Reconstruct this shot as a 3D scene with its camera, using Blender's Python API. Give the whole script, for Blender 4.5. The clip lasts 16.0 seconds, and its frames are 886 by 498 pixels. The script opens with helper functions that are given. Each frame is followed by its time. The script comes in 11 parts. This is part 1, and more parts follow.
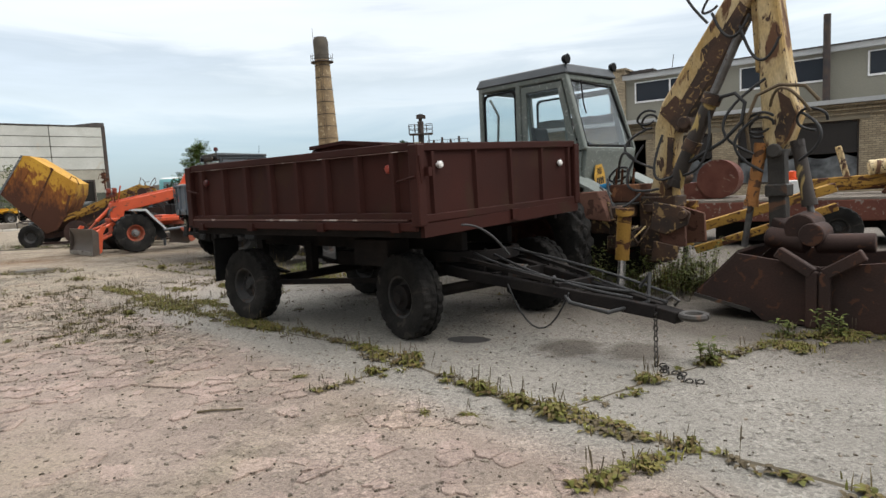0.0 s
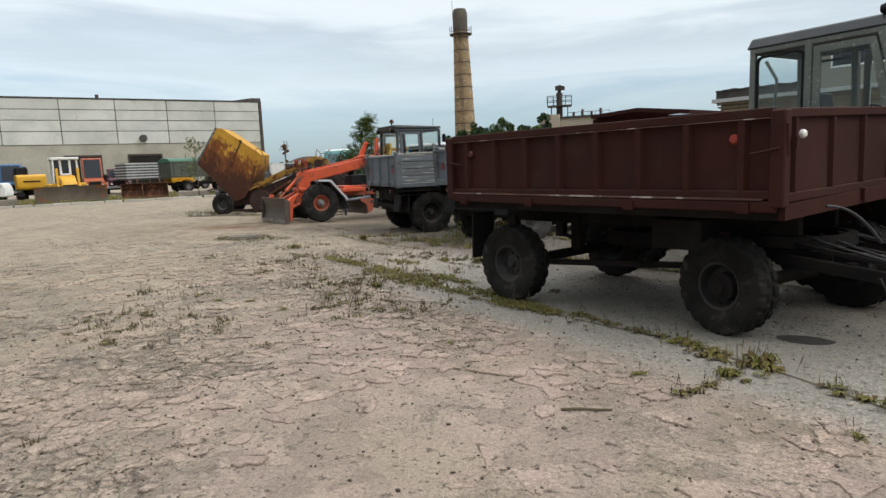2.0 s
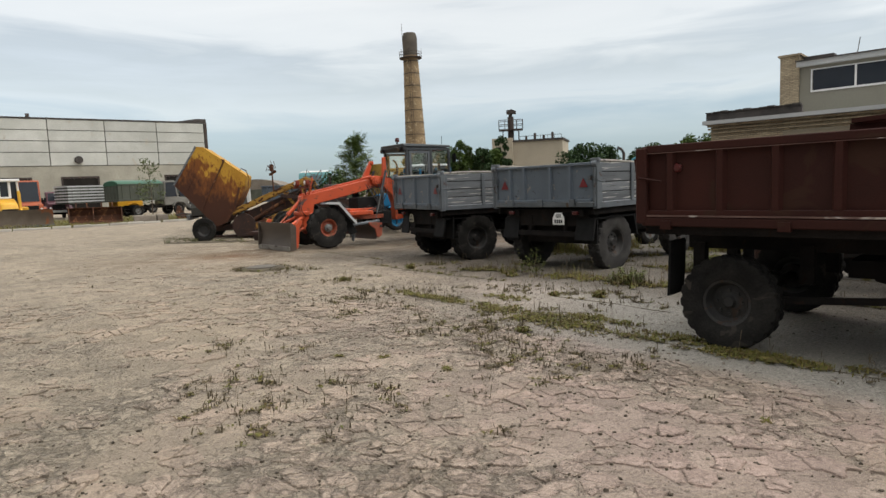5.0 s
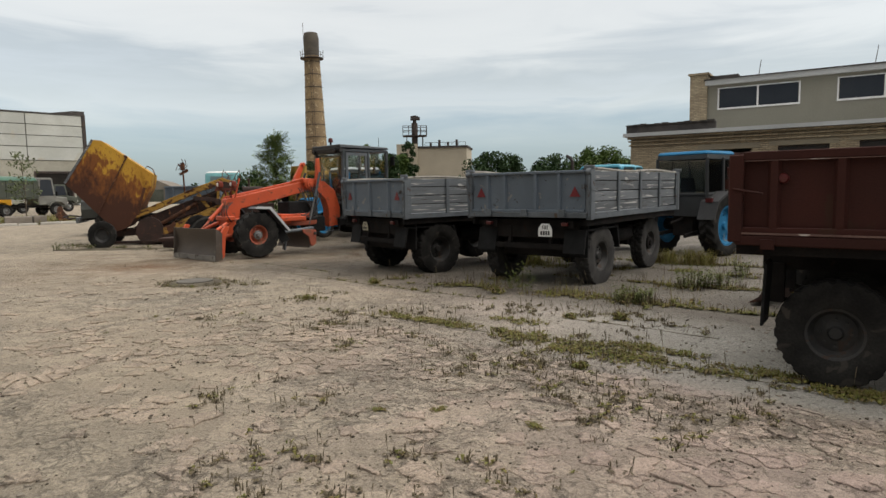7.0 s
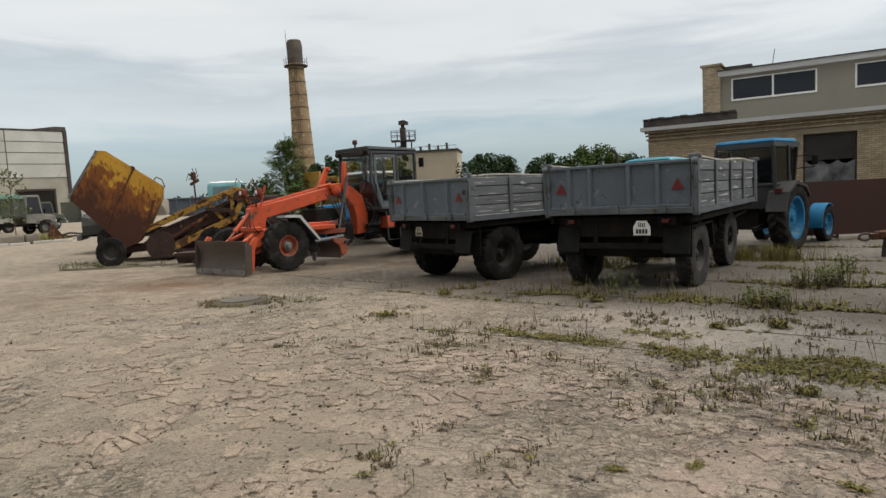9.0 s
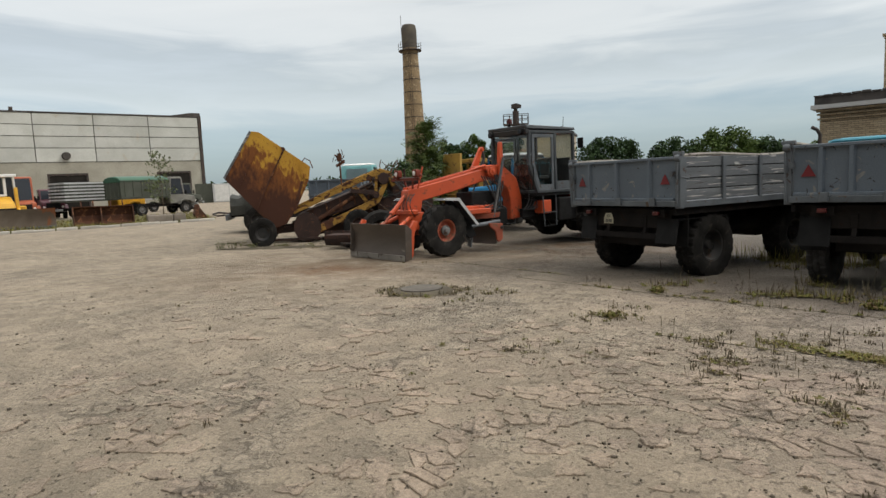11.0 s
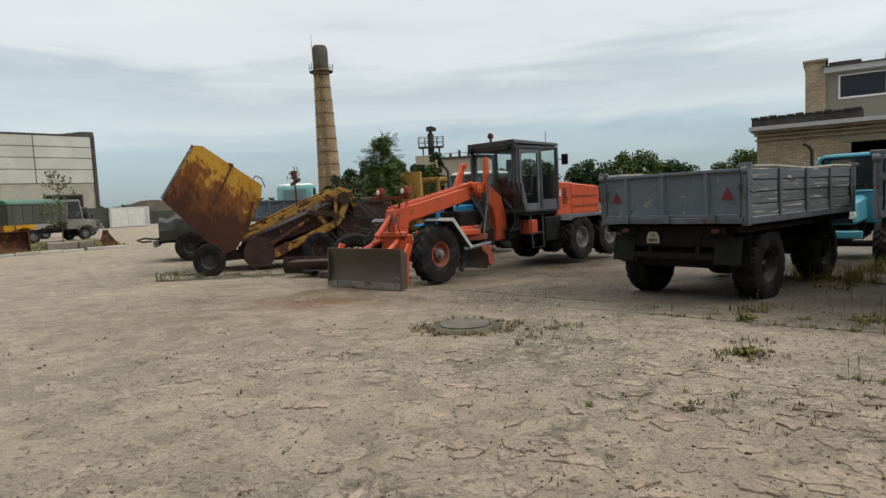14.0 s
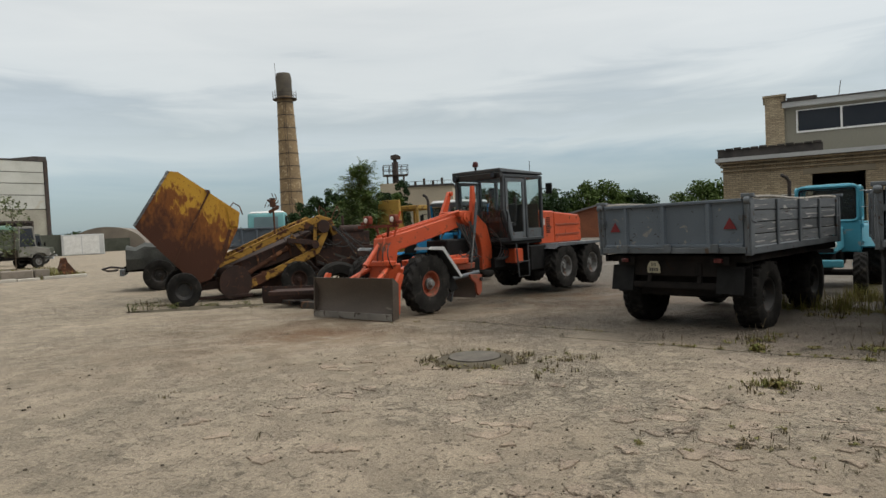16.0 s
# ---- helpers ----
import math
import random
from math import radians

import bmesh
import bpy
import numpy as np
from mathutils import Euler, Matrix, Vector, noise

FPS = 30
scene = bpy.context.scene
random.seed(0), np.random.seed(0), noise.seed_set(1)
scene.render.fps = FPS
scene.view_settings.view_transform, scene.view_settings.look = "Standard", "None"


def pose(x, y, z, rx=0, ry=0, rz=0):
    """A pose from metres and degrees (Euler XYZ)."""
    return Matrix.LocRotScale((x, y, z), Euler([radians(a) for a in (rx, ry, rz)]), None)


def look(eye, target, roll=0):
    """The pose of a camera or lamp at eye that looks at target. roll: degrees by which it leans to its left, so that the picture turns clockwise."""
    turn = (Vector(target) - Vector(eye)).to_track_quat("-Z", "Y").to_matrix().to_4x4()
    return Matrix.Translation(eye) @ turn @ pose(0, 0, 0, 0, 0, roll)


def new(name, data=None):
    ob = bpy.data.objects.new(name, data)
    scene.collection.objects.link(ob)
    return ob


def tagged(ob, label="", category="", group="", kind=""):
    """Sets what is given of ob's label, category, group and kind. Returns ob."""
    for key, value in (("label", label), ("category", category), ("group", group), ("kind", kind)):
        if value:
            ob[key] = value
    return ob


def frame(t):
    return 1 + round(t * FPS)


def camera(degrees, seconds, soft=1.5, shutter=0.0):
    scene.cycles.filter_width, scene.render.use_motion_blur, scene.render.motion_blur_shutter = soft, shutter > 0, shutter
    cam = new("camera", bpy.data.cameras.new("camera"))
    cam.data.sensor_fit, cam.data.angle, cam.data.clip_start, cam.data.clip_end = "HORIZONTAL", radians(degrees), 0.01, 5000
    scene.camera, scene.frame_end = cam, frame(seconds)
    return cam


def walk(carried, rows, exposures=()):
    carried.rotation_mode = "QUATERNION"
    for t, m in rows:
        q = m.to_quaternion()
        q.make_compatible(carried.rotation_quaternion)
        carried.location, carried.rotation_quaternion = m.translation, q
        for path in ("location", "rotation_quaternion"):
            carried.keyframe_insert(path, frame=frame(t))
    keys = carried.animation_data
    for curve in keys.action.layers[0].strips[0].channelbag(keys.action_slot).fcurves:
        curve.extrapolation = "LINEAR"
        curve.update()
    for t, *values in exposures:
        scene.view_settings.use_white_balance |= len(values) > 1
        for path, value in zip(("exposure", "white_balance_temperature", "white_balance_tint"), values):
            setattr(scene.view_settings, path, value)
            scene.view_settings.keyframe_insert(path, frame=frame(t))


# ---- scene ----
cam = camera(71.2, 16.0)
PATH = [
    (0, (-0.114, 0.943, 1.521), (-0.114, 2.933, 1.317), -2.8),
    (0.5, (-0.496, 1.011, 1.541), (-0.584, 2.992, 1.28), -3.2),
    (1, (-0.927, 1.15, 1.526), (-1.227, 3.106, 1.236), -4.3),
    (1.5, (-1.368, 1.304, 1.551), (-1.758, 3.25, 1.308), -3.0),
    (2, (-1.844, 1.355, 1.587), (-2.245, 3.296, 1.317), -2.3),
    (2.3, (-2.114, 1.458, 1.578), (-2.585, 3.385, 1.325), -2.9),
    (2.5, (-2.26, 1.576, 1.573), (-2.763, 3.496, 1.333), -3.4),
    (3, (-2.694, 1.722, 1.555), (-3.084, 3.666, 1.288), -3.1),
    (3.5, (-3.111, 1.812, 1.624), (-3.433, 3.765, 1.34), -4.2),
    (4, (-3.574, 2.026, 1.635), (-3.874, 3.987, 1.382), -4.0),
    (4.2, (-3.799, 2.114, 1.612), (-4.081, 4.08, 1.372), -2.1),
    (6.3, (-5.369, 3.353, 1.629), (-5.459, 5.343, 1.447), -4.1),
    (6.5, (-5.516, 3.473, 1.65), (-5.562, 5.465, 1.472), -3.1),
    (7, (-5.972, 3.733, 1.657), (-5.85, 5.72, 1.462), -1.0),
    (7.5, (-6.307, 4.064, 1.605), (-6.209, 6.055, 1.444), -2.4),
    (8, (-6.678, 4.386, 1.597), (-6.511, 6.373, 1.445), -1.1),
    (8.5, (-7.083, 4.658, 1.635), (-6.846, 6.633, 1.43), -2.2),
    (9, (-7.399, 5.0, 1.618), (-7.23, 6.984, 1.436), -3.0),
    (9.5, (-7.816, 5.301, 1.654), (-7.651, 7.284, 1.449), -1.7),
    (10, (-8.201, 5.61, 1.591), (-8.219, 7.601, 1.402), -2.2),
    (10.2, (-8.312, 5.767, 1.629), (-8.433, 7.753, 1.42), -3.1),
    (12.3, (-9.831, 6.791, 1.611), (-10.02, 8.77, 1.392), -2.3),
    (12.5, (-9.956, 6.982, 1.628), (-10.167, 8.958, 1.405), -2.4),
    (13, (-10.252, 7.267, 1.622), (-10.532, 9.238, 1.429), -2.3),
    (13.5, (-10.538, 7.44, 1.644), (-10.677, 9.426, 1.448), -2.3),
    (14, (-10.808, 7.689, 1.608), (-10.668, 9.678, 1.454), -2.8),
    (14.5, (-10.958, 7.912, 1.64), (-10.722, 9.894, 1.515), -2.9),
    (15, (-11.218, 8.072, 1.672), (-10.87, 10.041, 1.635), -2.7),
    (15.5, (-11.345, 8.093, 1.679), (-10.988, 10.061, 1.658), -2.0),
    (16, (-11.396, 7.972, 1.649), (-11.127, 9.953, 1.579), -2.6),
]
walk(cam, [(t, look(eye, target, roll)) for t, eye, target, roll in PATH],
     [(0.0, 0.38, 6800, 10), (1.0, 0.37, 6750, 8), (1.5, 0.32, 6750, 8), (2.0, 0.24, 6750, 8), (2.5, 0.06, 6800, 9), (3.0, 0.08, 6850, 9), (3.5, 0.14, 6850, 9), (4.0, 0.20, 6900, 10), (6.5, 0.06, 7150, 10), (8.5, 0.05, 7150, 10), (10.0, -0.03, 7150, 10), (12.5, 0.10, 6950, 8), (13.5, 0.04, 6950, 8), (14.5, -0.04, 7050, 8), (15.0, -0.12, 7050, 8), (16.0, -0.12, 7050, 8)])

# ---- world, sun, exposure ----
world = bpy.data.worlds.new("overcast_sky")
scene.world = world
world.use_nodes = True
wn, wl = world.node_tree.nodes, world.node_tree.links
wn.clear()


def wnode(kind, **inputs):
    n = wn.new(kind)
    for key, value in inputs.items():
        n.inputs[key.replace("_", " ")].default_value = value
    return n


SUN_EL, SUN_AZ = radians(48), radians(105)
sky = wn.new("ShaderNodeTexSky")
sky.sky_type, sky.sun_disc = "NISHITA", False
sky.sun_elevation, sky.sun_rotation = SUN_EL, SUN_AZ
coord = wn.new("ShaderNodeTexCoord")
sep = wn.new("ShaderNodeSeparateXYZ")
wl.new(coord.outputs["Generated"], sep.inputs[0])
# cloud sheet: stretched noise, denser streaks low over the horizon
stretch = wn.new("ShaderNodeMapping")
stretch.inputs["Scale"].default_value = (1.3, 1.3, 9.0)
stretch.inputs["Location"].default_value = (0.4, 0.2, 0.3)
wl.new(coord.outputs["Generated"], stretch.inputs[0])
cloud = wnode("ShaderNodeTexNoise", Scale=2.2, Detail=6.0, Roughness=0.55, Distortion=0.5)
wl.new(stretch.outputs[0], cloud.inputs["Vector"])
shift = wn.new("ShaderNodeMath")
shift.operation = "MULTIPLY_ADD"
wl.new(cloud.outputs["Fac"], shift.inputs[0])
shift.inputs[1].default_value, shift.inputs[2].default_value = 0.24, -0.12
# the streaks fade out low over the horizon
low = wn.new("ShaderNodeMapRange")
wl.new(sep.outputs["Z"], low.inputs[0])
low.inputs[1].default_value, low.inputs[2].default_value, low.inputs[3].default_value = 0.02, 0.20, 0.12
fade = wn.new("ShaderNodeMath")
fade.operation = "MULTIPLY"
wl.new(shift.outputs[0], fade.inputs[0])
wl.new(low.outputs[0], fade.inputs[1])
height = wn.new("ShaderNodeMath")
height.operation = "ADD"
wl.new(sep.outputs["Z"], height.inputs[0])
wl.new(fade.outputs[0], height.inputs[1])
tone = wn.new("ShaderNodeValToRGB")
wl.new(height.outputs[0], tone.inputs[0])
ramp = tone.color_ramp
ramp.elements[0].position, ramp.elements[0].color = 0.0, (0.13, 0.25, 0.37, 1)
ramp.elements[1].position, ramp.elements[1].color = 1.0, (0.98, 0.98, 0.965, 1)
for where, colour in ((0.055, (0.185, 0.29, 0.41, 1)), (0.092, (0.325, 0.41, 0.505, 1)), (0.13, (0.54, 0.59, 0.645, 1)), (0.17, (0.47, 0.515, 0.55, 1)),
                      (0.23, (0.72, 0.75, 0.765, 1)), (0.36, (0.84, 0.86, 0.865, 1))):
    e = ramp.elements.new(where)
    e.color = colour
blend = wn.new("ShaderNodeMix")
blend.data_type = "RGBA"
blend.inputs["Factor"].default_value = 0.06
wl.new(tone.outputs[0], blend.inputs[6])
wl.new(sky.outputs[0], blend.inputs[7])
back = wnode("ShaderNodeBackground", Strength=0.86)
wl.new(blend.outputs[2], back.inputs[0])
# an overcast dome is brightest overhead
dome = wn.new("ShaderNodeMapRange")
wl.new(sep.outputs["Z"], dome.inputs[0])
for i, value in enumerate((0.42, 1.0, 0.86, 2.9), 1):
    dome.inputs[i].default_value = value
# unseen sky to the south-west, behind the walk, dimmed to darken faces towards it
veer = wn.new("ShaderNodeVectorMath")
veer.operation = "DOT_PRODUCT"
veer.inputs[1].default_value = (-0.62, -0.78, 0.0)
wl.new(coord.outputs["Generated"], veer.inputs[0])
thick = wn.new("ShaderNodeMapRange")
wl.new(veer.outputs["Value"], thick.inputs[0])
for i, value in enumerate((-0.05, 0.85, 1.0, 0.34), 1):
    thick.inputs[i].default_value = value
gloom = wn.new("ShaderNodeMath")
gloom.operation = "MULTIPLY"
wl.new(dome.outputs[0], gloom.inputs[0])
wl.new(thick.outputs[0], gloom.inputs[1])
wl.new(gloom.outputs[0], back.inputs[1])
wout = wn.new("ShaderNodeOutputWorld")
wl.new(back.outputs[0], wout.inputs[0])

sun = new("sun", bpy.data.lights.new("sun", "SUN"))
sun.data.energy, sun.data.angle, sun.data.color = 0.5, radians(18), (1.0, 0.96, 0.9)
sun.matrix_world = look((0, 0, 30), (0 - math.sin(SUN_AZ) * 30, 0 - math.cos(SUN_AZ) * 30, 30 - 30 * math.tan(SUN_EL)))


# ---- materials ----
def surf(name, c1, c2, scale=1.5, rough=0.7, metal=0.0, wear=None, wear_amount=0.0, wear_scale=3.0, grain=0.15, bump=0.2, grain_scale=60.0, vary=0.0,
         streak=1.0, spot=False, chip=None, chip_amount=0.3, chip_scale=25.0, spec=None):
    """Two-tone paint or mineral surface with grain, and patches of wear in a third colour."""
    m = bpy.data.materials.new(name)
    m.use_nodes = True
    n, l = m.node_tree.nodes, m.node_tree.links
    b = n["Principled BSDF"]
    co = n.new("ShaderNodeTexCoord")
    base = n.new("ShaderNodeNewGeometry").outputs["Position"] if spot else co.outputs["Object"]
    if streak != 1.0:
        mp = n.new("ShaderNodeMapping")
        mp.inputs["Scale"].default_value = streak if isinstance(streak, tuple) else (1, 1, streak)
        l.new(base, mp.inputs[0])
        base = mp.outputs[0]

    def tex(s, detail, distort=0.0):
        t = n.new("ShaderNodeTexNoise")
        l.new(base, t.inputs["Vector"])
        t.inputs["Scale"].default_value, t.inputs["Detail"].default_value, t.inputs["Distortion"].default_value = s, detail, distort
        return t.outputs["Fac"]

    def mixc(f, a, c, kind="MIX"):
        x = n.new("ShaderNodeMix")
        x.data_type, x.blend_type = "RGBA", kind
        for sock, v in ((x.inputs["Factor"], f), (x.inputs[6], a), (x.inputs[7], c)):
            if isinstance(v, (float, int)):
                sock.default_value = v
            elif isinstance(v, tuple):
                sock.default_value = (*v, 1)
            else:
                l.new(v, sock)
        return x.outputs[2]

    def steps(f, lo, hi):
        r = n.new("ShaderNodeMapRange")
        l.new(f, r.inputs[0])
        r.inputs[1].default_value, r.inputs[2].default_value = lo, hi
        return r.outputs[0]

    big = steps(tex(scale, 4, 0.4), 0.35, 0.65)
    col = mixc(big, c1, c2)
    fine = tex(grain_scale, 3)
    shade = n.new("ShaderNodeMapRange")
    l.new(fine, shade.inputs[0])
    shade.inputs[1].default_value, shade.inputs[2].default_value = 0.25, 0.75
    shade.inputs[3].default_value, shade.inputs[4].default_value = 1 - grain, 1 + grain
    col = mixc(1.0, col, shade.outputs[0], "MULTIPLY")
    if vary:
        info = n.new("ShaderNodeObjectInfo")
        rv = n.new("ShaderNodeMapRange")
        l.new(info.outputs["Random"], rv.inputs[0])
        rv.inputs[3].default_value, rv.inputs[4].default_value = 1 - vary, 1 + vary
        col = mixc(1.0, col, rv.outputs[0], "MULTIPLY")
    rgh = None
    if wear:
        edge = tex(wear_scale, 8, 0.8)
        mask = steps(edge, 0.72 - wear_amount * 0.4, 0.77 - wear_amount * 0.4)
        col = mixc(mask, col, wear)
        rr = n.new("ShaderNodeMapRange")
        l.new(mask, rr.inputs[0])
        rr.inputs[3].default_value, rr.inputs[4].default_value = rough, 0.9
        rgh = rr.outputs[0]
        if chip:
            col = mixc(steps(tex(chip_scale, 4, 1.2), 0.74 - chip_amount * 0.4, 0.77 - chip_amount * 0.4), col, chip)
        if metal:
            mm = n.new("ShaderNodeMapRange")
            l.new(mask, mm.inputs[0])
            mm.inputs[3].default_value, mm.inputs[4].default_value = metal, 0.0
            l.new(mm.outputs[0], b.inputs["Metallic"])
    l.new(col, b.inputs["Base Color"])
    b.inputs["Roughness"].default_value, b.inputs["Metallic"].default_value = rough, metal
    b.inputs["Specular IOR Level"].default_value = spec if spec is not None else 0.2 if rough >= 0.7 else 0.4
    if rgh:
        l.new(rgh, b.inputs["Roughness"])
    if bump:
        bp = n.new("ShaderNodeBump")
        bp.inputs["Strength"].default_value, bp.inputs["Distance"].default_value = bump, 0.01
        l.new(fine, bp.inputs["Height"])
        l.new(bp.outputs[0], b.inputs["Normal"])
    return m


RUST = (0.16, 0.06, 0.03)
M_RED = surf("faded_maroon_paint", (0.041, 0.0105, 0.0070), (0.029, 0.0086, 0.0060), 1.2, 0.72, wear=(0.040, 0.018, 0.012), wear_amount=0.28, wear_scale=2.5, grain=0.12)
M_REDRUST = surf("rusty_maroon", (0.085, 0.028, 0.020), (0.12, 0.046, 0.032), 3, 0.8, wear=(0.19, 0.12, 0.095), wear_amount=0.27, wear_scale=5)
# scraped metal of the hinge rod, and the painted glint under the top rail
M_SCRAPEGLINT = surf("maroon_scraped_or_glinting", (0.13, 0.075, 0.06), (0.075, 0.032, 0.025), 2.0, 0.6, wear=(0.42, 0.36, 0.32), wear_amount=0.42, wear_scale=3.0)
M_CHASSIS = surf("dirty_black_chassis", (0.012, 0.0112, 0.011), (0.022, 0.019, 0.0175), 3, 0.85, wear=(0.024, 0.016, 0.013), wear_amount=0.25, wear_scale=6, spec=0.08)
M_RUBBER = surf("dusty_tyre_rubber", (0.0125, 0.0120, 0.0114), (0.026, 0.0245, 0.0225), 4, 0.9, wear=(0.045, 0.040, 0.034), wear_amount=0.26, wear_scale=5, grain=0.25, spec=0.1)
M_RUBBER_GREY = surf("sun_bleached_tyre", (0.055, 0.052, 0.049), (0.03, 0.029, 0.028), 4, 0.95, grain=0.2)
M_RIM = surf("black_rim", (0.014, 0.014, 0.014), (0.03, 0.028, 0.026), 5, 0.6, wear=(0.05, 0.034, 0.026), wear_amount=0.3, wear_scale=8)
M_RIMGREY = surf("grey_rim", (0.17, 0.17, 0.165), (0.10, 0.10, 0.095), 5, 0.6, wear=(0.10, 0.06, 0.045), wear_amount=0.3, wear_scale=8)
M_GREY = surf("faded_grey_blue_paint", (0.114, 0.139, 0.165), (0.089, 0.109, 0.131), 1.3, 0.6, wear=(0.21, 0.20, 0.185), wear_amount=0.18, wear_scale=6, chip=(0.022, 0.019, 0.017), chip_amount=0.17, chip_scale=9)
M_GREYPLANK = surf("flaking_grey_wood", (0.150, 0.160, 0.168), (0.095, 0.103, 0.110), 2.5, 0.8, wear=(0.40, 0.39, 0.37), wear_amount=0.33, wear_scale=9, vary=0.18, streak=(0.14, 1, 2.4), chip=(0.06, 0.052, 0.045), chip_amount=0.24, chip_scale=16)
M_GREYFRAME = surf("weathered_grey_steel", (0.112, 0.126, 0.138), (0.070, 0.080, 0.088), 2, 0.6, wear=(0.075, 0.052, 0.040), wear_amount=0.27, wear_scale=9)
M_ORANGE = surf("orange_machine_paint", (0.55, 0.085, 0.028), (0.46, 0.072, 0.026), 1.2, 0.45, wear=(0.20, 0.07, 0.04), wear_amount=0.28, wear_scale=6, grain=0.08)
M_DUSTRED = surf("dull_dusty_red_paint", (0.19, 0.038, 0.022), (0.12, 0.030, 0.020), 3, 0.7, wear=(0.09, 0.05, 0.035), wear_amount=0.36, wear_scale=9)
M_ORANGEDUST = surf("dusty_orange_paint", (0.33, 0.075, 0.036), (0.25, 0.062, 0.034), 1.5, 0.6, wear=(0.17, 0.08, 0.05), wear_amount=0.33, wear_scale=5)
M_YELLOW = surf("rusted_yellow_paint", (0.36, 0.205, 0.042), (0.26, 0.14, 0.032), 1.6, 0.7, wear=(0.075, 0.034, 0.02), wear_amount=0.47, wear_scale=4.0, grain=0.2, streak=(1, 1, 1.8), chip=(0.055, 0.026, 0.017), chip_amount=0.26, chip_scale=12)
M_YELLOWCREAM = surf("chipped_cream_yellow_paint", (0.56, 0.46, 0.28), (0.40, 0.26, 0.09), 2.6, 0.65, wear=(0.13, 0.066, 0.036), wear_amount=0.41, wear_scale=5.0, grain=0.25, streak=0.35, chip=(0.06, 0.032, 0.021), chip_amount=0.34, chip_scale=16.0)
M_YELLOWCLEAN = surf("bright_yellow_paint", (0.60, 0.32, 0.02), (0.50, 0.26, 0.02), 1.0, 0.5)
M_RUSTY = surf("brown_rust", (0.10, 0.043, 0.025), (0.06, 0.031, 0.021), 2.5, 0.9, wear=(0.22, 0.10, 0.05), wear_amount=0.35, wear_scale=4)
M_STEELDARK = surf("worn_dark_steel", (0.072, 0.066, 0.06), (0.045, 0.042, 0.038), 2.5, 0.55, 0.5, wear=(0.14, 0.075, 0.045), wear_amount=0.35, wear_scale=3)
M_FRONTBLADE = surf("scuffed_brown_blade_steel", (0.105, 0.083, 0.067), (0.068, 0.054, 0.044), 1.2, 0.55, 0.25, wear=(0.175, 0.150, 0.125), wear_amount=0.26, wear_scale=2.2, grain=0.2, streak=(1, 0.4, 1.5))
M_EDGE = surf("scoured_cutting_edge", (0.26, 0.245, 0.22), (0.17, 0.155, 0.14), 2.0, 0.5, 0.3, wear=(0.06, 0.045, 0.035), wear_amount=0.36, wear_scale=4)
M_BUCKET = surf("rusty_brown_bucket_steel", (0.052, 0.029, 0.023), (0.033, 0.022, 0.019), 2.0, 0.75, wear=(0.09, 0.043, 0.027), wear_amount=0.30, wear_scale=9)
M_CABGREEN = surf("weathered_grey_green_cab_paint", (0.17, 0.19, 0.17), (0.12, 0.14, 0.125), 1.6, 0.6, wear=(0.28, 0.30, 0.28), wear_amount=0.30, wear_scale=22)
M_CABBLACK = surf("grimy_black_cab_paint", (0.020, 0.021, 0.022), (0.032, 0.033, 0.034), 2, 0.5)
M_CABDARK = surf("dark_grey_cab_paint", (0.055, 0.063, 0.068), (0.038, 0.044, 0.049), 2, 0.5)
M_BLUE = surf("bright_blue_tractor_paint", (0.010, 0.145, 0.29), (0.008, 0.115, 0.23), 2, 0.7, wear=(0.10, 0.14, 0.17), wear_amount=0.25)
M_CYAN = surf("turquoise_truck_paint", (0.05, 0.27, 0.36), (0.07, 0.30, 0.38), 1.5, 0.4, wear=(0.2, 0.27, 0.28), wear_amount=0.25)
M_BLACK = surf("black_plastic", (0.010, 0.010, 0.010), (0.016, 0.016, 0.016), 5, 0.7, spec=0.12)
M_HOSE = surf("black_rubber_hose", (0.018, 0.018, 0.018), (0.03, 0.03, 0.03), 8, 0.6)
M_HOSETAN = surf("old_tan_hose", (0.16, 0.12, 0.075), (0.10, 0.075, 0.05), 8, 0.7)
M_CHROME = surf("polished_ram_steel", (0.75, 0.77, 0.8), (0.6, 0.62, 0.66), 5, 0.2, 0.9)
M_RODDULL = surf("dull_ram_rod", (0.16, 0.155, 0.15), (0.09, 0.085, 0.08), 5, 0.45, 0.6, wear=(0.07, 0.04, 0.03), wear_amount=0.3, wear_scale=8)
M_WHITE = surf("off_white_paint", (0.72, 0.72, 0.70), (0.60, 0.60, 0.58), 2, 0.5)
M_LAMP_RED = surf("red_lens", (0.085, 0.013, 0.012), (0.06, 0.011, 0.010), 5, 0.3)
M_LAMP_ORANGE = surf("orange_lens", (0.75, 0.10, 0.03), (0.65, 0.08, 0.03), 5, 0.25)
M_LAMP_DULL = surf("dusty_orange_lens", (0.30, 0.040, 0.022), (0.22, 0.034, 0.020), 5, 0.4)
M_LAMP_WHITE = surf("white_reflector", (0.8, 0.78, 0.74), (0.7, 0.68, 0.65), 5, 0.25)
M_TRIANGLE = surf("red_warning_triangle", (0.17, 0.014, 0.018), (0.12, 0.012, 0.015), 6, 0.4)
M_PLATE_Y = surf("yellow_plate", (0.62, 0.36, 0.05), (0.5, 0.28, 0.04), 12, 0.5, wear=RUST, wear_amount=0.2)
M_CONCRETE_WALL = surf("pale_precast_panel", (0.53, 0.54, 0.505), (0.44, 0.45, 0.415), 0.25, 0.85, wear=(0.45, 0.43, 0.37), wear_amount=0.20, wear_scale=0.5, grain_scale=12, vary=0.07, spot=True)
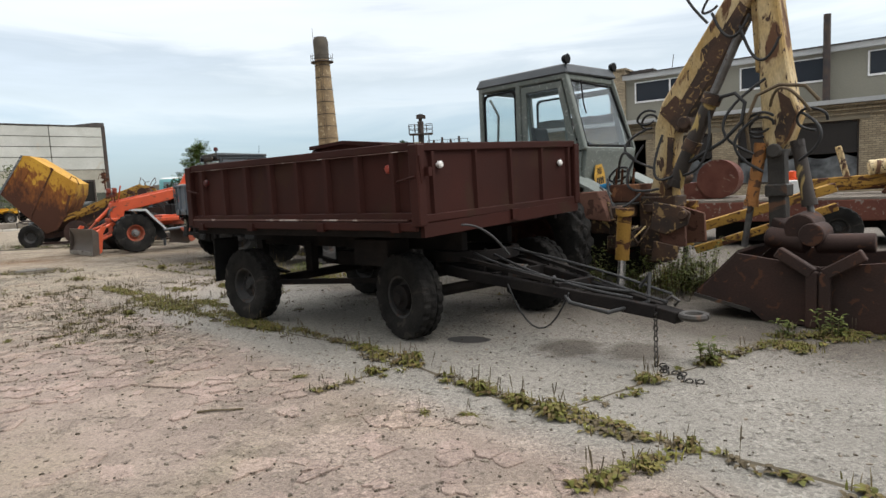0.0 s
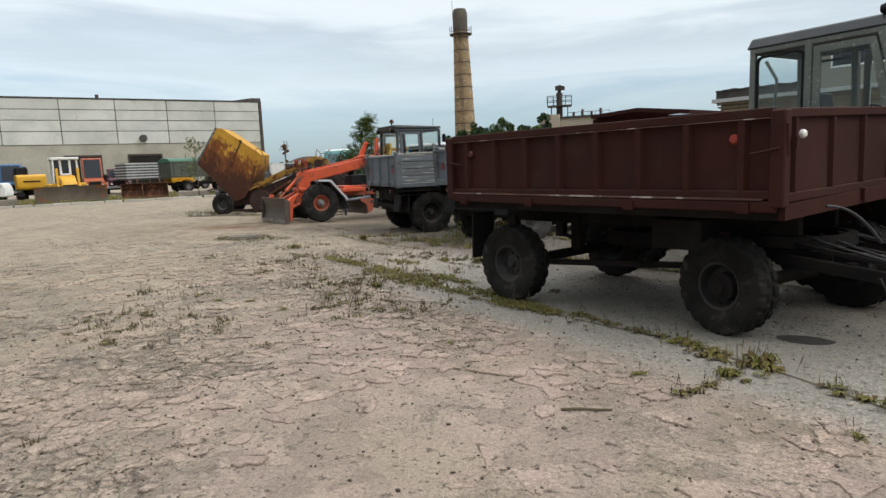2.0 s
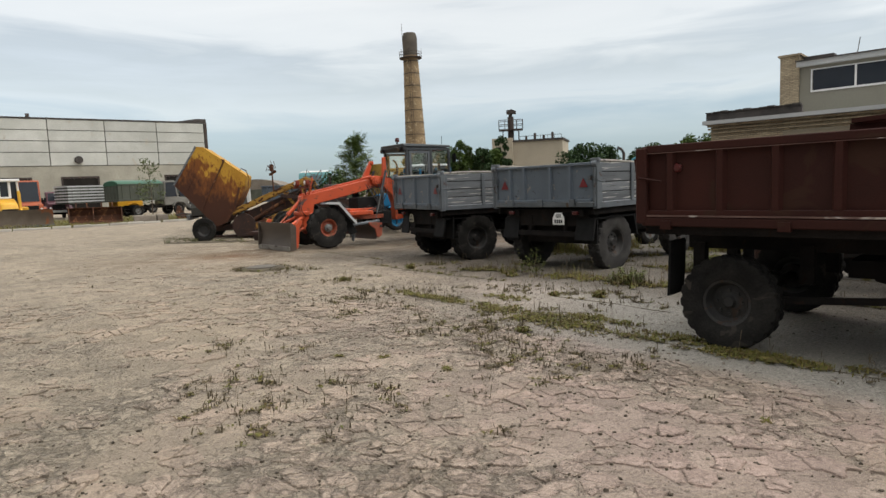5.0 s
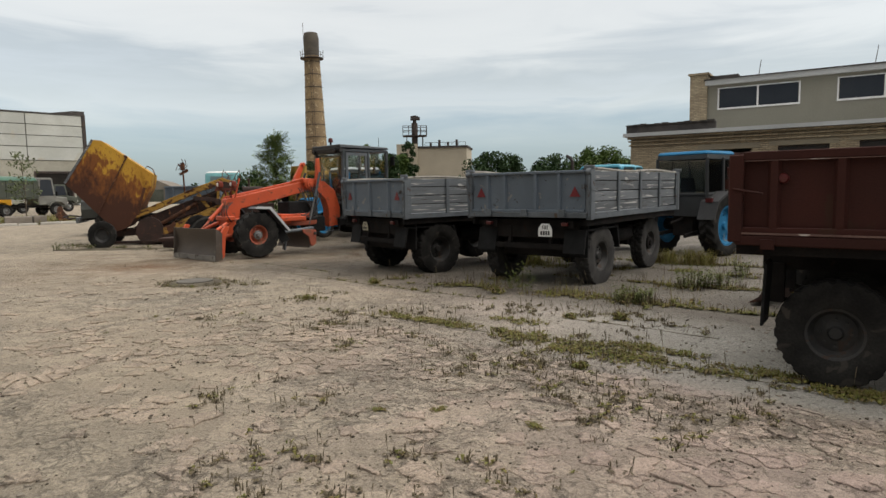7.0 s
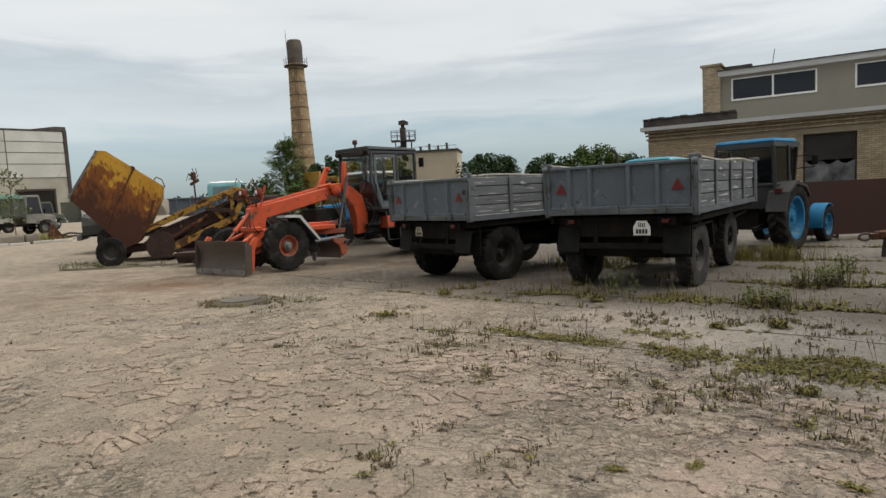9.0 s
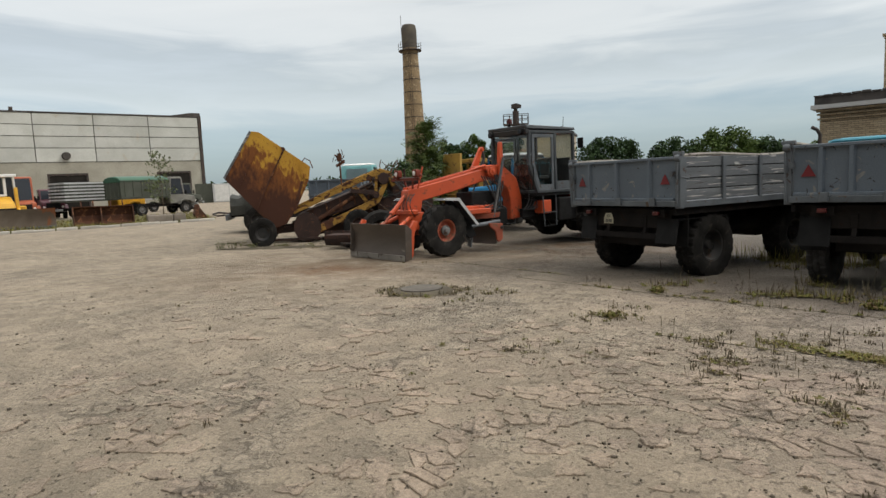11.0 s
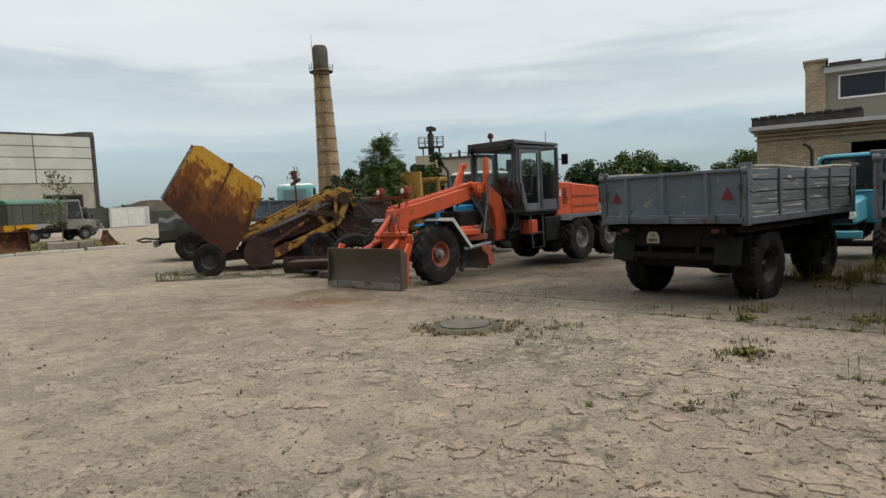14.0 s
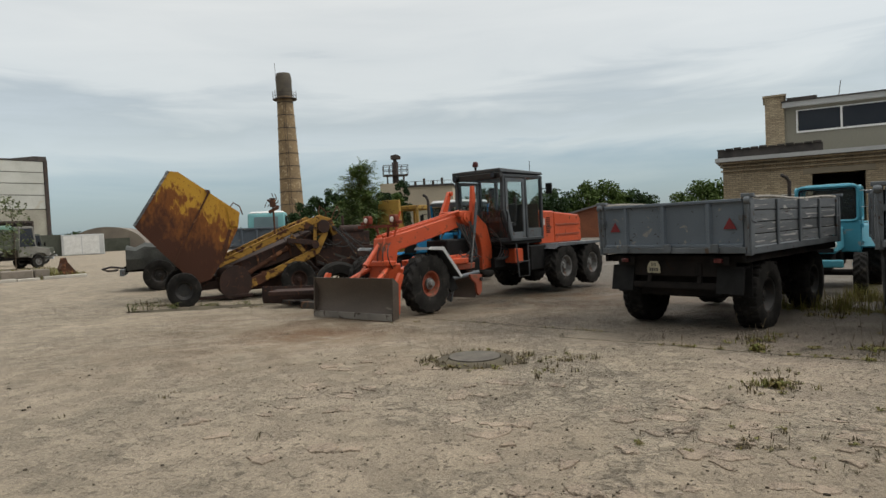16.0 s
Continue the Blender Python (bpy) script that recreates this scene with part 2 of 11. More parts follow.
M_PLINTH = surf("stained_plinth_render", (0.39, 0.375, 0.315), (0.31, 0.295, 0.245), 0.3, 0.9, grain_scale=10)
M_JOINT = surf("dark_panel_joint", (0.11, 0.11, 0.10), (0.16, 0.155, 0.14), 1, 0.95)


def brickwork(name, c1, c2, mortar, length=0.26, course=0.088):
    """Weathered brick courses on upright walls."""
    m = surf(name, c1, c2, 0.7, 0.92, grain_scale=25)
    n, l = m.node_tree.nodes, m.node_tree.links
    b = n["Principled BSDF"]
    co, sp, su, cb, br = (n.new("ShaderNode" + k) for k in ("TexCoord", "SeparateXYZ", "Math", "CombineXYZ", "TexBrick"))
    l.new(co.outputs["Object"], sp.inputs[0])
    l.new(sp.outputs[0], su.inputs[0])
    l.new(sp.outputs[1], su.inputs[1])
    l.new(su.outputs[0], cb.inputs[0])
    l.new(sp.outputs[2], cb.inputs[1])
    l.new(cb.outputs[0], br.inputs["Vector"])
    for key, value in (("Scale", 1.0), ("Brick Width", length), ("Row Height", course), ("Mortar Size", 0.011), ("Mortar Smooth", 0.2), ("Bias", -0.1)):
        br.inputs[key].default_value = value
    br.inputs["Color1"].default_value, br.inputs["Color2"].default_value, br.inputs["Mortar"].default_value = (1.12, 1.1, 1.06, 1), (0.72, 0.70, 0.68, 1), (*mortar, 1)
    mul = n.new("ShaderNodeMix")
    mul.data_type, mul.blend_type = "RGBA", "MULTIPLY"
    mul.inputs["Factor"].default_value = 1.0
    l.new(b.inputs["Base Color"].links[0].from_socket, mul.inputs[6])
    l.new(br.outputs["Color"], mul.inputs[7])
    l.new(mul.outputs[2], b.inputs["Base Color"])
    bp = n.new("ShaderNodeBump")
    bp.invert = True
    bp.inputs["Strength"].default_value, bp.inputs["Distance"].default_value = 0.9, 0.02
    l.new(br.outputs["Fac"], bp.inputs["Height"])
    l.new(bp.outputs[0], b.inputs["Normal"])
    return m


M_BRICK = brickwork("buff_silicate_brick", (0.45, 0.375, 0.265), (0.35, 0.288, 0.205), (0.50, 0.49, 0.50))
M_RENDER = surf("olive_grey_render", (0.235, 0.225, 0.185), (0.20, 0.19, 0.155), 0.3, 0.9, grain_scale=20)
M_FASCIA = surf("pale_metal_fascia", (0.50, 0.51, 0.51), (0.42, 0.43, 0.43), 0.6, 0.5)
M_ROOFDARK = surf("dark_bitumen_edge", (0.05, 0.047, 0.045), (0.09, 0.08, 0.075), 1.5, 0.9)
M_FRAMEWHITE = surf("white_window_frame", (0.75, 0.75, 0.74), (0.66, 0.66, 0.65), 3, 0.5)
M_INSIDE = surf("dim_interior", (0.10, 0.09, 0.08), (0.07, 0.065, 0.06), 0.5, 0.9)
M_BROWNSHEET = surf("brown_painted_sheet", (0.065, 0.032, 0.025), (0.05, 0.026, 0.021), 0.6, 0.7)
M_CHIMNEY = surf("buff_chimney_brick", (0.295, 0.215, 0.125), (0.205, 0.15, 0.095), 0.5, 0.9, wear=(0.39, 0.31, 0.20), wear_amount=0.32, wear_scale=1.2, grain_scale=6, grain=0.25)
M_CHIMDARK = surf("sooty_chimney_head", (0.13, 0.115, 0.09), (0.09, 0.08, 0.07), 0.5, 0.9)
M_IRON = surf("dark_iron", (0.05, 0.045, 0.045), (0.08, 0.06, 0.05), 3, 0.8)
M_BEIGE = surf("beige_render", (0.46, 0.40, 0.31), (0.40, 0.35, 0.27), 0.3, 0.9, grain_scale=8)
M_LEAF = surf("broadleaf_foliage", (0.075, 0.115, 0.026), (0.045, 0.078, 0.018), 0.8, 0.7, grain=0.3, grain_scale=9, bump=0)
M_LEAFDARK = surf("dark_tree_foliage", (0.035, 0.065, 0.022), (0.022, 0.045, 0.016), 0.5, 0.75, grain=0.3, grain_scale=7, bump=0)
M_BARK = surf("grey_brown_bark", (0.12, 0.09, 0.065), (0.08, 0.06, 0.045), 3, 0.95)
M_WEEDDRY = surf("dry_weed_stalk", (0.115, 0.09, 0.055), (0.075, 0.06, 0.038), 4, 0.9, bump=0)
M_SOIL = surf("dark_damp_soil", (0.10, 0.085, 0.06), (0.065, 0.055, 0.04), 4, 0.95)
M_LOGO = surf("pale_sticker", (0.6, 0.6, 0.58), (0.5, 0.5, 0.48), 3, 0.6)
M_INK = surf("black_ink", (0.015, 0.015, 0.015), (0.02, 0.02, 0.02), 3, 0.6)
M_SEAT = surf("dark_seat_vinyl", (0.03, 0.03, 0.032), (0.045, 0.045, 0.047), 3, 0.6)
M_OIL = surf("oil_stained_concrete", (0.035, 0.032, 0.03), (0.05, 0.046, 0.042), 3, 0.55)


def glass(name, colour, rough=0.03):
    m = bpy.data.materials.new(name)
    m.use_nodes = True
    n, l = m.node_tree.nodes, m.node_tree.links
    n.clear()
    out, clear, gloss, mixs, facing, power, span = (n.new("ShaderNode" + k) for k in ("OutputMaterial", "BsdfTransparent", "BsdfGlossy", "MixShader", "LayerWeight", "Math", "MapRange"))
    clear.inputs["Color"].default_value = (*colour, 1)
    gloss.inputs["Roughness"].default_value = rough
    facing.inputs["Blend"].default_value = 0.5
    power.operation = "POWER"
    power.inputs[1].default_value = 4.0
    l.new(facing.outputs["Facing"], power.inputs[0])
    l.new(power.outputs[0], span.inputs[0])
    span.inputs[3].default_value, span.inputs[4].default_value = 0.04, 0.7
    l.new(span.outputs[0], mixs.inputs[0])
    l.new(clear.outputs[0], mixs.inputs[1])
    l.new(gloss.outputs[0], mixs.inputs[2])
    l.new(mixs.outputs[0], out.inputs[0])
    return m


M_GLASS = glass("cab_glass", (0.93, 0.955, 0.95))
M_GLASSTINT = glass("tinted_cab_glass", (0.50, 0.54, 0.55), 0.06)
M_GLASSDUST = glass("dusty_cab_glass", (0.92, 0.95, 0.95), 0.12)
M_GLASSDARK = surf("dark_window_glass", (0.022, 0.026, 0.034), (0.03, 0.034, 0.042), 0.4, 0.12, bump=0)
M_FILM = surf("crumpled_plastic_sheet", (0.19, 0.20, 0.205), (0.035, 0.036, 0.038), 1.6, 0.35, bump=0.6, grain_scale=6)


# ---- mesh helpers ----
def hexa(bm, c):
    """A box from its eight corners: lower four round, then upper four round."""
    v = [bm.verts.new(p) for p in c]
    for f in ((3, 2, 1, 0), (4, 5, 6, 7), (0, 1, 5, 4), (1, 2, 6, 5), (2, 3, 7, 6), (3, 0, 4, 7)):
        bm.faces.new([v[i] for i in f])
    return v


def box(bm, lo, hi):
    (a, b, c), (d, e, f) = lo, hi
    return hexa(bm, [(a, b, c), (d, b, c), (d, e, c), (a, e, c), (a, b, f), (d, b, f), (d, e, f), (a, e, f)])


def beam(bm, p, q, w, h, up=(0, 0, 1), w2=None, h2=None):
    """A bar of rectangular section from p to q."""
    p, q = Vector(p), Vector(q)
    d = (q - p).normalized()
    s = d.cross(Vector(up))
    s = s.normalized() if s.length > 1e-4 else d.cross(Vector((1, 0, 0))).normalized()
    u = s.cross(d)
    w2, h2 = w2 or w, h2 or h
    c = [p - s * w / 2 - u * h / 2, p + s * w / 2 - u * h / 2, q + s * w2 / 2 - u * h2 / 2, q - s * w2 / 2 - u * h2 / 2,
         p - s * w / 2 + u * h / 2, p + s * w / 2 + u * h / 2, q + s * w2 / 2 + u * h2 / 2, q - s * w2 / 2 + u * h2 / 2]
    return hexa(bm, c)


def tube(bm, pts, r, seg=8, r2=None, caps=True):
    """A round rod or hose along a line of points."""
    pts = [Vector(p) for p in pts]
    rings, side = [], None
    for i, p in enumerate(pts):
        d = (pts[min(i + 1, len(pts) - 1)] - pts[max(i - 1, 0)]).normalized()
        if side is None:
            side = d.cross(Vector((0, 0, 1)))
            if side.length < 1e-3:
                side = d.cross(Vector((1, 0, 0)))
        side = (side - d * side.dot(d)).normalized()
        up = d.cross(side)
        rr = r if r2 is None else r + (r2 - r) * i / (len(pts) - 1)
        rings.append([bm.verts.new(p + (side * math.cos(k * 2 * math.pi / seg) + up * math.sin(k * 2 * math.pi / seg)) * rr) for k in range(seg)])
    for a, b in zip(rings, rings[1:]):
        for k in range(seg):
            bm.faces.new((a[k], a[(k + 1) % seg], b[(k + 1) % seg], b[k]))
    if caps:
        bm.faces.new(rings[0][::-1])
        bm.faces.new(rings[-1])


def arc(p, q, sag, n=10, sway=(0, 0, 0)):
    """Points of a hanging hose from p to q."""
    p, q, sway = Vector(p), Vector(q), Vector(sway)
    return [p.lerp(q, i / n) + (Vector((0, 0, -sag)) + sway) * (4 * (i / n) * (1 - i / n)) for i in range(n + 1)]


def lathe(bm, profile, seg=24, m=None):
    """A turned body about the local y axis from (radius, y) pairs; closed ends where the radius is 0."""
    m = m or Matrix()
    rings = []
    for r, y in profile:
        if r < 1e-5:
            rings.append([bm.verts.new(m @ Vector((0, y, 0)))])
        else:
            rings.append([bm.verts.new(m @ Vector((r * math.cos(k * 2 * math.pi / seg), y, r * math.sin(k * 2 * math.pi / seg)))) for k in range(seg)])
    for a, b in zip(rings, rings[1:]):
        for k in range(seg):
            k2 = (k + 1) % seg
            if len(a) == 1 and len(b) == 1:
                continue
            if len(a) == 1:
                bm.faces.new((a[0], b[k2], b[k]))
            elif len(b) == 1:
                bm.faces.new((a[k], a[k2], b[0]))
            else:
                bm.faces.new((a[k], a[k2], b[k2], b[k]))


def prism(bm, poly, y0, y1, m=None):
    """A plate: polygon in x, z, from y0 to y1."""
    m = m or Matrix()
    a = [bm.verts.new(m @ Vector((x, y0, z))) for x, z in poly]
    b = [bm.verts.new(m @ Vector((x, y1, z))) for x, z in poly]
    n = len(poly)
    bm.faces.new(a)
    bm.faces.new(b[::-1])
    for i in range(n):
        bm.faces.new((a[i], b[i], b[(i + 1) % n], a[(i + 1) % n]))


def round_rect(w, h, r, n=4, cx=0, cz=0):
    pts = []
    for sx, sz, a0 in ((1, 1, 0), (-1, 1, 90), (-1, -1, 180), (1, -1, 270)):
        for i in range(n + 1):
            a = radians(a0 + 90 * i / n)
            pts.append((cx + sx * (w / 2 - r) + r * math.cos(a), cz + sz * (h / 2 - r) + r * math.sin(a)))
    return pts


def bar_frame(bm, outer, inner, y0, y1, m=None):
    """A frame between two outlines with as many points each."""
    m = m or Matrix()
    n = len(outer)
    q = [[bm.verts.new(m @ Vector((x, y, z))) for x, z in poly] for poly, y in ((outer, y0), (inner, y0), (inner, y1), (outer, y1))]
    for a, b in ((0, 1), (1, 2), (2, 3), (3, 0)):
        for i in range(n):
            bm.faces.new((q[a][i], q[a][(i + 1) % n], q[b][(i + 1) % n], q[b][i]))


def mesh_of(name, bm, material, bevel=0.0, smooth=True):
    bmesh.ops.recalc_face_normals(bm, faces=bm.faces)
    if bevel:
        edges = [e for e in bm.edges if len(e.link_faces) == 2 and e.calc_face_angle(0) > 0.6]
        bmesh.ops.bevel(bm, geom=edges, offset=bevel, segments=1, affect="EDGES", clamp_overlap=True)
    me = bpy.data.meshes.new(name)
    bm.to_mesh(me)
    bm.free()
    me.materials.append(material)
    if smooth:
        me.shade_smooth()
        me.set_sharp_from_angle(angle=radians(32))
    return me


def part(name, bm, material, parent, label="", at=None, bevel=0.0):
    """Links a bmesh (or a ready mesh) as one mesh object under a thing or a part."""
    me = bm if isinstance(bm, bpy.types.Mesh) else mesh_of(name, bm, material, bevel)
    ob = new(name, me)
    ob.parent = parent
    if at is not None:
        ob.matrix_basis = at
    if label:
        tagged(ob, label)
    return ob


def thing(name, m, label, category, group="", kind=""):
    ob = new(name)
    ob.empty_display_size = 0.2
    ob.matrix_basis = m
    return tagged(ob, label, category, group, kind)


def solo(name, bm, material, label, category, m=None, group="", kind="", bevel=0.0):
    """A thing that is one mesh."""
    ob = new(name, mesh_of(name, bm, material, bevel))
    if m is not None:
        ob.matrix_basis = m
    return tagged(ob, label, category, group, kind)


def B():
    return bmesh.new()


def P(name, material, parent, fn, label="", at=None, bevel=0.0):
    bm = bmesh.new()
    fn(bm)
    return part(name, bm, material, parent, label, at, bevel)


def ground_z(x, y):
    """The yard: level, with a shallow hollow towards the machines."""
    return -0.26 * math.exp(-(((x + 3) / 14) ** 2 + ((y - 25) / 8.5) ** 2))


def stand(x, y, yaw=0.0, z=0.0):
    return pose(x, y, ground_z(x, y) + z, 0, 0, yaw)


WHEELS = {}


def wheel(parent, x, y, r, w, rim_r, rim_mat, tyre_mat=None, lugs=22, side=1, tread="block", steer=0.0, z=None, hub=None):
    """A wheel with its tyre; side 1 has its outer face towards +y."""
    tyre_mat = tyre_mat or M_RUBBER
    key = (r, w, rim_r, rim_mat.name, tyre_mat.name, lugs, tread)
    if key not in WHEELS:
        bm = B()
        h = w / 2
        lathe(bm, [(0, h * 0.55), (r * 0.10, h * 0.55), (r * 0.12, h * 0.45), (r * 0.14, h * 0.30), (rim_r * 0.45, h * 0.22), (rim_r * 0.72, h * 0.15), (rim_r * 0.80, h * 0.35),
                   (rim_r * 0.90, h * 0.80), (rim_r * 1.0, h * 0.86), (rim_r * 1.0, -h * 0.86), (rim_r * 0.85, -h * 0.7), (rim_r * 0.7, -h * 0.2), (0, -h * 0.2)], 28)
        for k in range(8):
            a = k * math.pi / 4
            c = (rim_r * 0.52 * math.cos(a), h * 0.22, rim_r * 0.52 * math.sin(a))
            tube(bm, [c, (c[0], h * 0.22 + 0.025, c[2])], 0.014, 6)
        rim = mesh_of("wheel", bm, rim_mat)
        bm = B()
        t = r - rim_r
        seg = lugs * 6
        depth = r * (0.052 if tread == "tractor" else 0.038)

        def lug(q, y):
            """Whether the tread stands proud at this part of a turn and place across."""
            if tread == "tractor":
                return ((q * lugs + (0.0 if y > 0 else 0.5) + abs(y) * 0.75) % 1.0) < 0.42
            return ((q * lugs + (0.0 if abs(y) < 0.3 else 0.5 if y > 0 else 0.25)) % 1.0) < 0.60 and not 0.27 < abs(y) < 0.36

        prof = [(rim_r * 0.97, 0.80, 0), (rim_r * 1.02, 0.90, 0), (rim_r + t * 0.22, 0.97, 0), (rim_r + t * 0.26, 1.0, 0), (rim_r + t * 0.55, 1.0, 0), (rim_r + t * 0.72, 0.97, 0.25), (r * 0.945 - depth * 0.3, 0.93, 1), (r - depth, 0.80, 1), (r - depth, 0.62, 1), (r - depth, 0.40, 1),
                (r - depth, 0.34, 1), (r - depth, 0.28, 1), (r - depth, 0.12, 1), (r - depth, 0.02, 1)]
        prof += [(q, -y, k) for q, y, k in prof[::-1]]
        rings = []
        for rr, y, k in prof:
            ring = []
            for j in range(seg):
                a = 2 * math.pi * j / seg
                q = rr + (depth * k if k and lug((j + 0.5) / seg, y) else 0.0)
                ring.append(bm.verts.new((q * math.cos(a), y * h, q * math.sin(a))))
            rings.append(ring)
        for p_, q_ in zip(rings, rings[1:]):
            for j in range(seg):
                j2 = (j + 1) % seg
                bm.faces.new((p_[j], p_[j2], q_[j2], q_[j]))
        WHEELS[key] = (rim, mesh_of("tyre", bm, tyre_mat))
    rim, tyre = WHEELS[key]
    at = pose(x, y, r * 0.985 if z is None else z, 0, 0, (0 if side > 0 else 180) + steer)
    wob = part("wheel", rim, None, parent, at=at)
    part("tyre", tyre, None, wob)
    return wob




# ---- ground ----
def concrete_material(name="broken_concrete_yard", tint=(1.11, 1.115, 1.06), grainy=1.0):
    m = bpy.data.materials.new(name)
    m.use_nodes = True
    n, l = m.node_tree.nodes, m.node_tree.links
    b = n["Principled BSDF"]
    co = n.new("ShaderNodeTexCoord").outputs["Object"]

    def tex(s, detail=4, distort=0.0, rough=0.55):
        t = n.new("ShaderNodeTexNoise")
        l.new(co, t.inputs["Vector"])
        for k, v in (("Scale", s), ("Detail", detail), ("Distortion", distort), ("Roughness", rough)):
            t.inputs[k].default_value = v
        return t.outputs["Fac"]

    def rng(f, a, c, lo=0.0, hi=1.0):
        r = n.new("ShaderNodeMapRange")
        l.new(f, r.inputs[0])
        for i, v in enumerate((a, c, lo, hi), 1):
            r.inputs[i].default_value = v
        return r.outputs[0]

    def mix(f, a, c, kind="MIX"):
        x = n.new("ShaderNodeMix")
        x.data_type, x.blend_type = "RGBA", kind
        for sock, v in ((x.inputs["Factor"], f), (x.inputs[6], a), (x.inputs[7], c)):
            if isinstance(v, (float, int)):
                sock.default_value = v
            elif isinstance(v, tuple):
                sock.default_value = (*v, 1)
            else:
                l.new(v, sock)
        return x.outputs[2]

    def math2(kind, a, c):
        x = n.new("ShaderNodeMath")
        x.operation = kind
        for i, v in enumerate((a, c)):
            if isinstance(v, (float, int)):
                x.inputs[i].default_value = v
            else:
                l.new(v, x.inputs[i])
        return x.outputs[0]

    # worn topping broken into plates, with brown dirt in the gaps; a greyer, tighter slab under the trailers
    warp = n.new("ShaderNodeTexNoise")
    l.new(co, warp.inputs["Vector"])
    warp.inputs["Scale"].default_value, warp.inputs["Detail"].default_value, warp.inputs["Roughness"].default_value = 4.0, 6, 0.6
    add = n.new("ShaderNodeVectorMath")
    add.operation = "MULTIPLY_ADD"
    l.new(warp.outputs["Color"], add.inputs[0])
    add.inputs[1].default_value = (0.34, 0.34, 0.0)
    l.new(co, add.inputs[2])

    def cells(scale, feature):
        v = n.new("ShaderNodeTexVoronoi")
        l.new(add.outputs[0], v.inputs["Vector"])
        v.feature = feature
        v.inputs["Scale"].default_value = scale
        return v

    cell, edge, small = cells(4.6, "F1"), cells(4.6, "DISTANCE_TO_EDGE"), cells(11.0, "DISTANCE_TO_EDGE")
    tone = n.new("ShaderNodeSeparateColor")
    l.new(cell.outputs["Color"], tone.inputs[0])
    sp = n.new("ShaderNodeSeparateXYZ")
    l.new(co, sp.inputs[0])
    newer = rng(math2("ADD", math2("ADD", sp.outputs[0], sp.outputs[1]), math2("MULTIPLY", tex(1.5, 4), 0.5)), 4.8, 5.4)
    newer = math2("MULTIPLY", newer, rng(sp.outputs[0], -6.0, -3.0))
    older = math2("SUBTRACT", 1.0, newer)
    broad = tex(0.12, 5, 0.6)
    mid = tex(0.9, 6, 0.3)
    worn = math2("MULTIPLY", math2("MULTIPLY", rng(tex(0.33, 6, 0.9), 0.42, 0.56), older), math2("MULTIPLY", rng(sp.outputs[0], -3.8, -0.8, 1.0, 0.15), rng(sp.outputs[0], -12.5, -9.3, 0.4, 1.0)))
    loose = rng(tex(1.1, 5, 0.4), 0.40, 0.66)
    fine = tex(38, 6, 0.0, 0.75)
    speck = tex(120, 3, 0.0, 0.7)
    ragged = tex(9.0, 8, 0.3, 0.72)
    # gaps widen and close again with the noise
    width = math2("MULTIPLY", math2("MULTIPLY", worn, loose), rng(ragged, 0.40, 0.62, 0.02, 0.22))
    gap = rng(math2("SUBTRACT", edge.outputs["Distance"], width), 0.0, 0.03, 1.0, 0.0)
    gap = math2("MULTIPLY", gap, rng(width, 0.025, 0.07))
    gap2 = math2("MULTIPLY", rng(small.outputs["Distance"], 0.008, 0.055, 1.0, 0.0), math2("MULTIPLY", worn, rng(ragged, 0.46, 0.56)))
    # crazed plates with dark crevices
    crazed = math2("MULTIPLY", math2("MULTIPLY", rng(tex(0.42, 5, 0.6), 0.40, 0.54), older), math2("MULTIPLY", rng(ragged, 0.42, 0.56), rng(sp.outputs[0], -3.8, -1.2, 1.0, 0.2)))
    crack = math2("MULTIPLY", rng(edge.outputs["Distance"], 0.012, 0.05, 1.0, 0.0), crazed)
    crack = math2("MAXIMUM", crack, math2("MULTIPLY", math2("MULTIPLY", rng(small.outputs["Distance"], 0.01, 0.06, 1.0, 0.0), crazed), rng(mid, 0.48, 0.58)))
    pits = rng(tex(13, 7, 0.1, 0.72), 0.585, 0.635)
    col = mix(rng(broad, 0.35, 0.65), (0.218, 0.176, 0.132), (0.180, 0.149, 0.112))
    col = mix(rng(mid, 0.38, 0.68), col, (0.240, 0.193, 0.147))
    # rosy brick dust towards the near end of the yard
    rosy = math2("MULTIPLY", rng(sp.outputs[0], -8.0, -4.2), rng(tex(0.5, 5, 0.8), 0.28, 0.52))
    col = mix(math2("MULTIPLY", rosy, 0.85), col, (0.256, 0.197, 0.172))
    col = mix(math2("MULTIPLY", worn, 0.55), col, (0.285, 0.240, 0.190))
    col = mix(1.0, col, rng(tone.outputs[0], 0, 1, 0.84, 1.20), "MULTIPLY")
    col = mix(newer, col, mix(rng(mid, 0.35, 0.7), (0.196, 0.180, 0.162), (0.240, 0.220, 0.200)))
    col = mix(math2("MULTIPLY", math2("MAXIMUM", gap, math2("MULTIPLY", gap2, 0.6)), 0.34), col, (0.080, 0.062, 0.042))
    col = mix(math2("MULTIPLY", crack, 0.12), col, (0.075, 0.060, 0.042))
    col = mix(math2("MULTIPLY", pits, 0.5), col, (0.078, 0.063, 0.046))
    col = mix(1.0, col, rng(fine, 0.25, 0.75, 0.58, 1.42), "MULTIPLY")
    col = mix(1.0, col, rng(speck, 0.28, 0.72, 0.74, 1.26), "MULTIPLY")
    # slabs turn darker and browner beyond the weedy joint
    dark_slab = rng(math2("ADD", math2("ADD", sp.outputs[0], sp.outputs[1]), math2("MULTIPLY", tex(0.9, 6, 0.5), 1.6)), 8.5, 9.8)
    dark_slab = math2("MULTIPLY", dark_slab, rng(sp.outputs[0], -11.0, -8.2))
    dark_slab = math2("MULTIPLY", dark_slab, rng(tex(0.45, 6, 0.6), 0.30, 0.55, 0.55, 1.0))
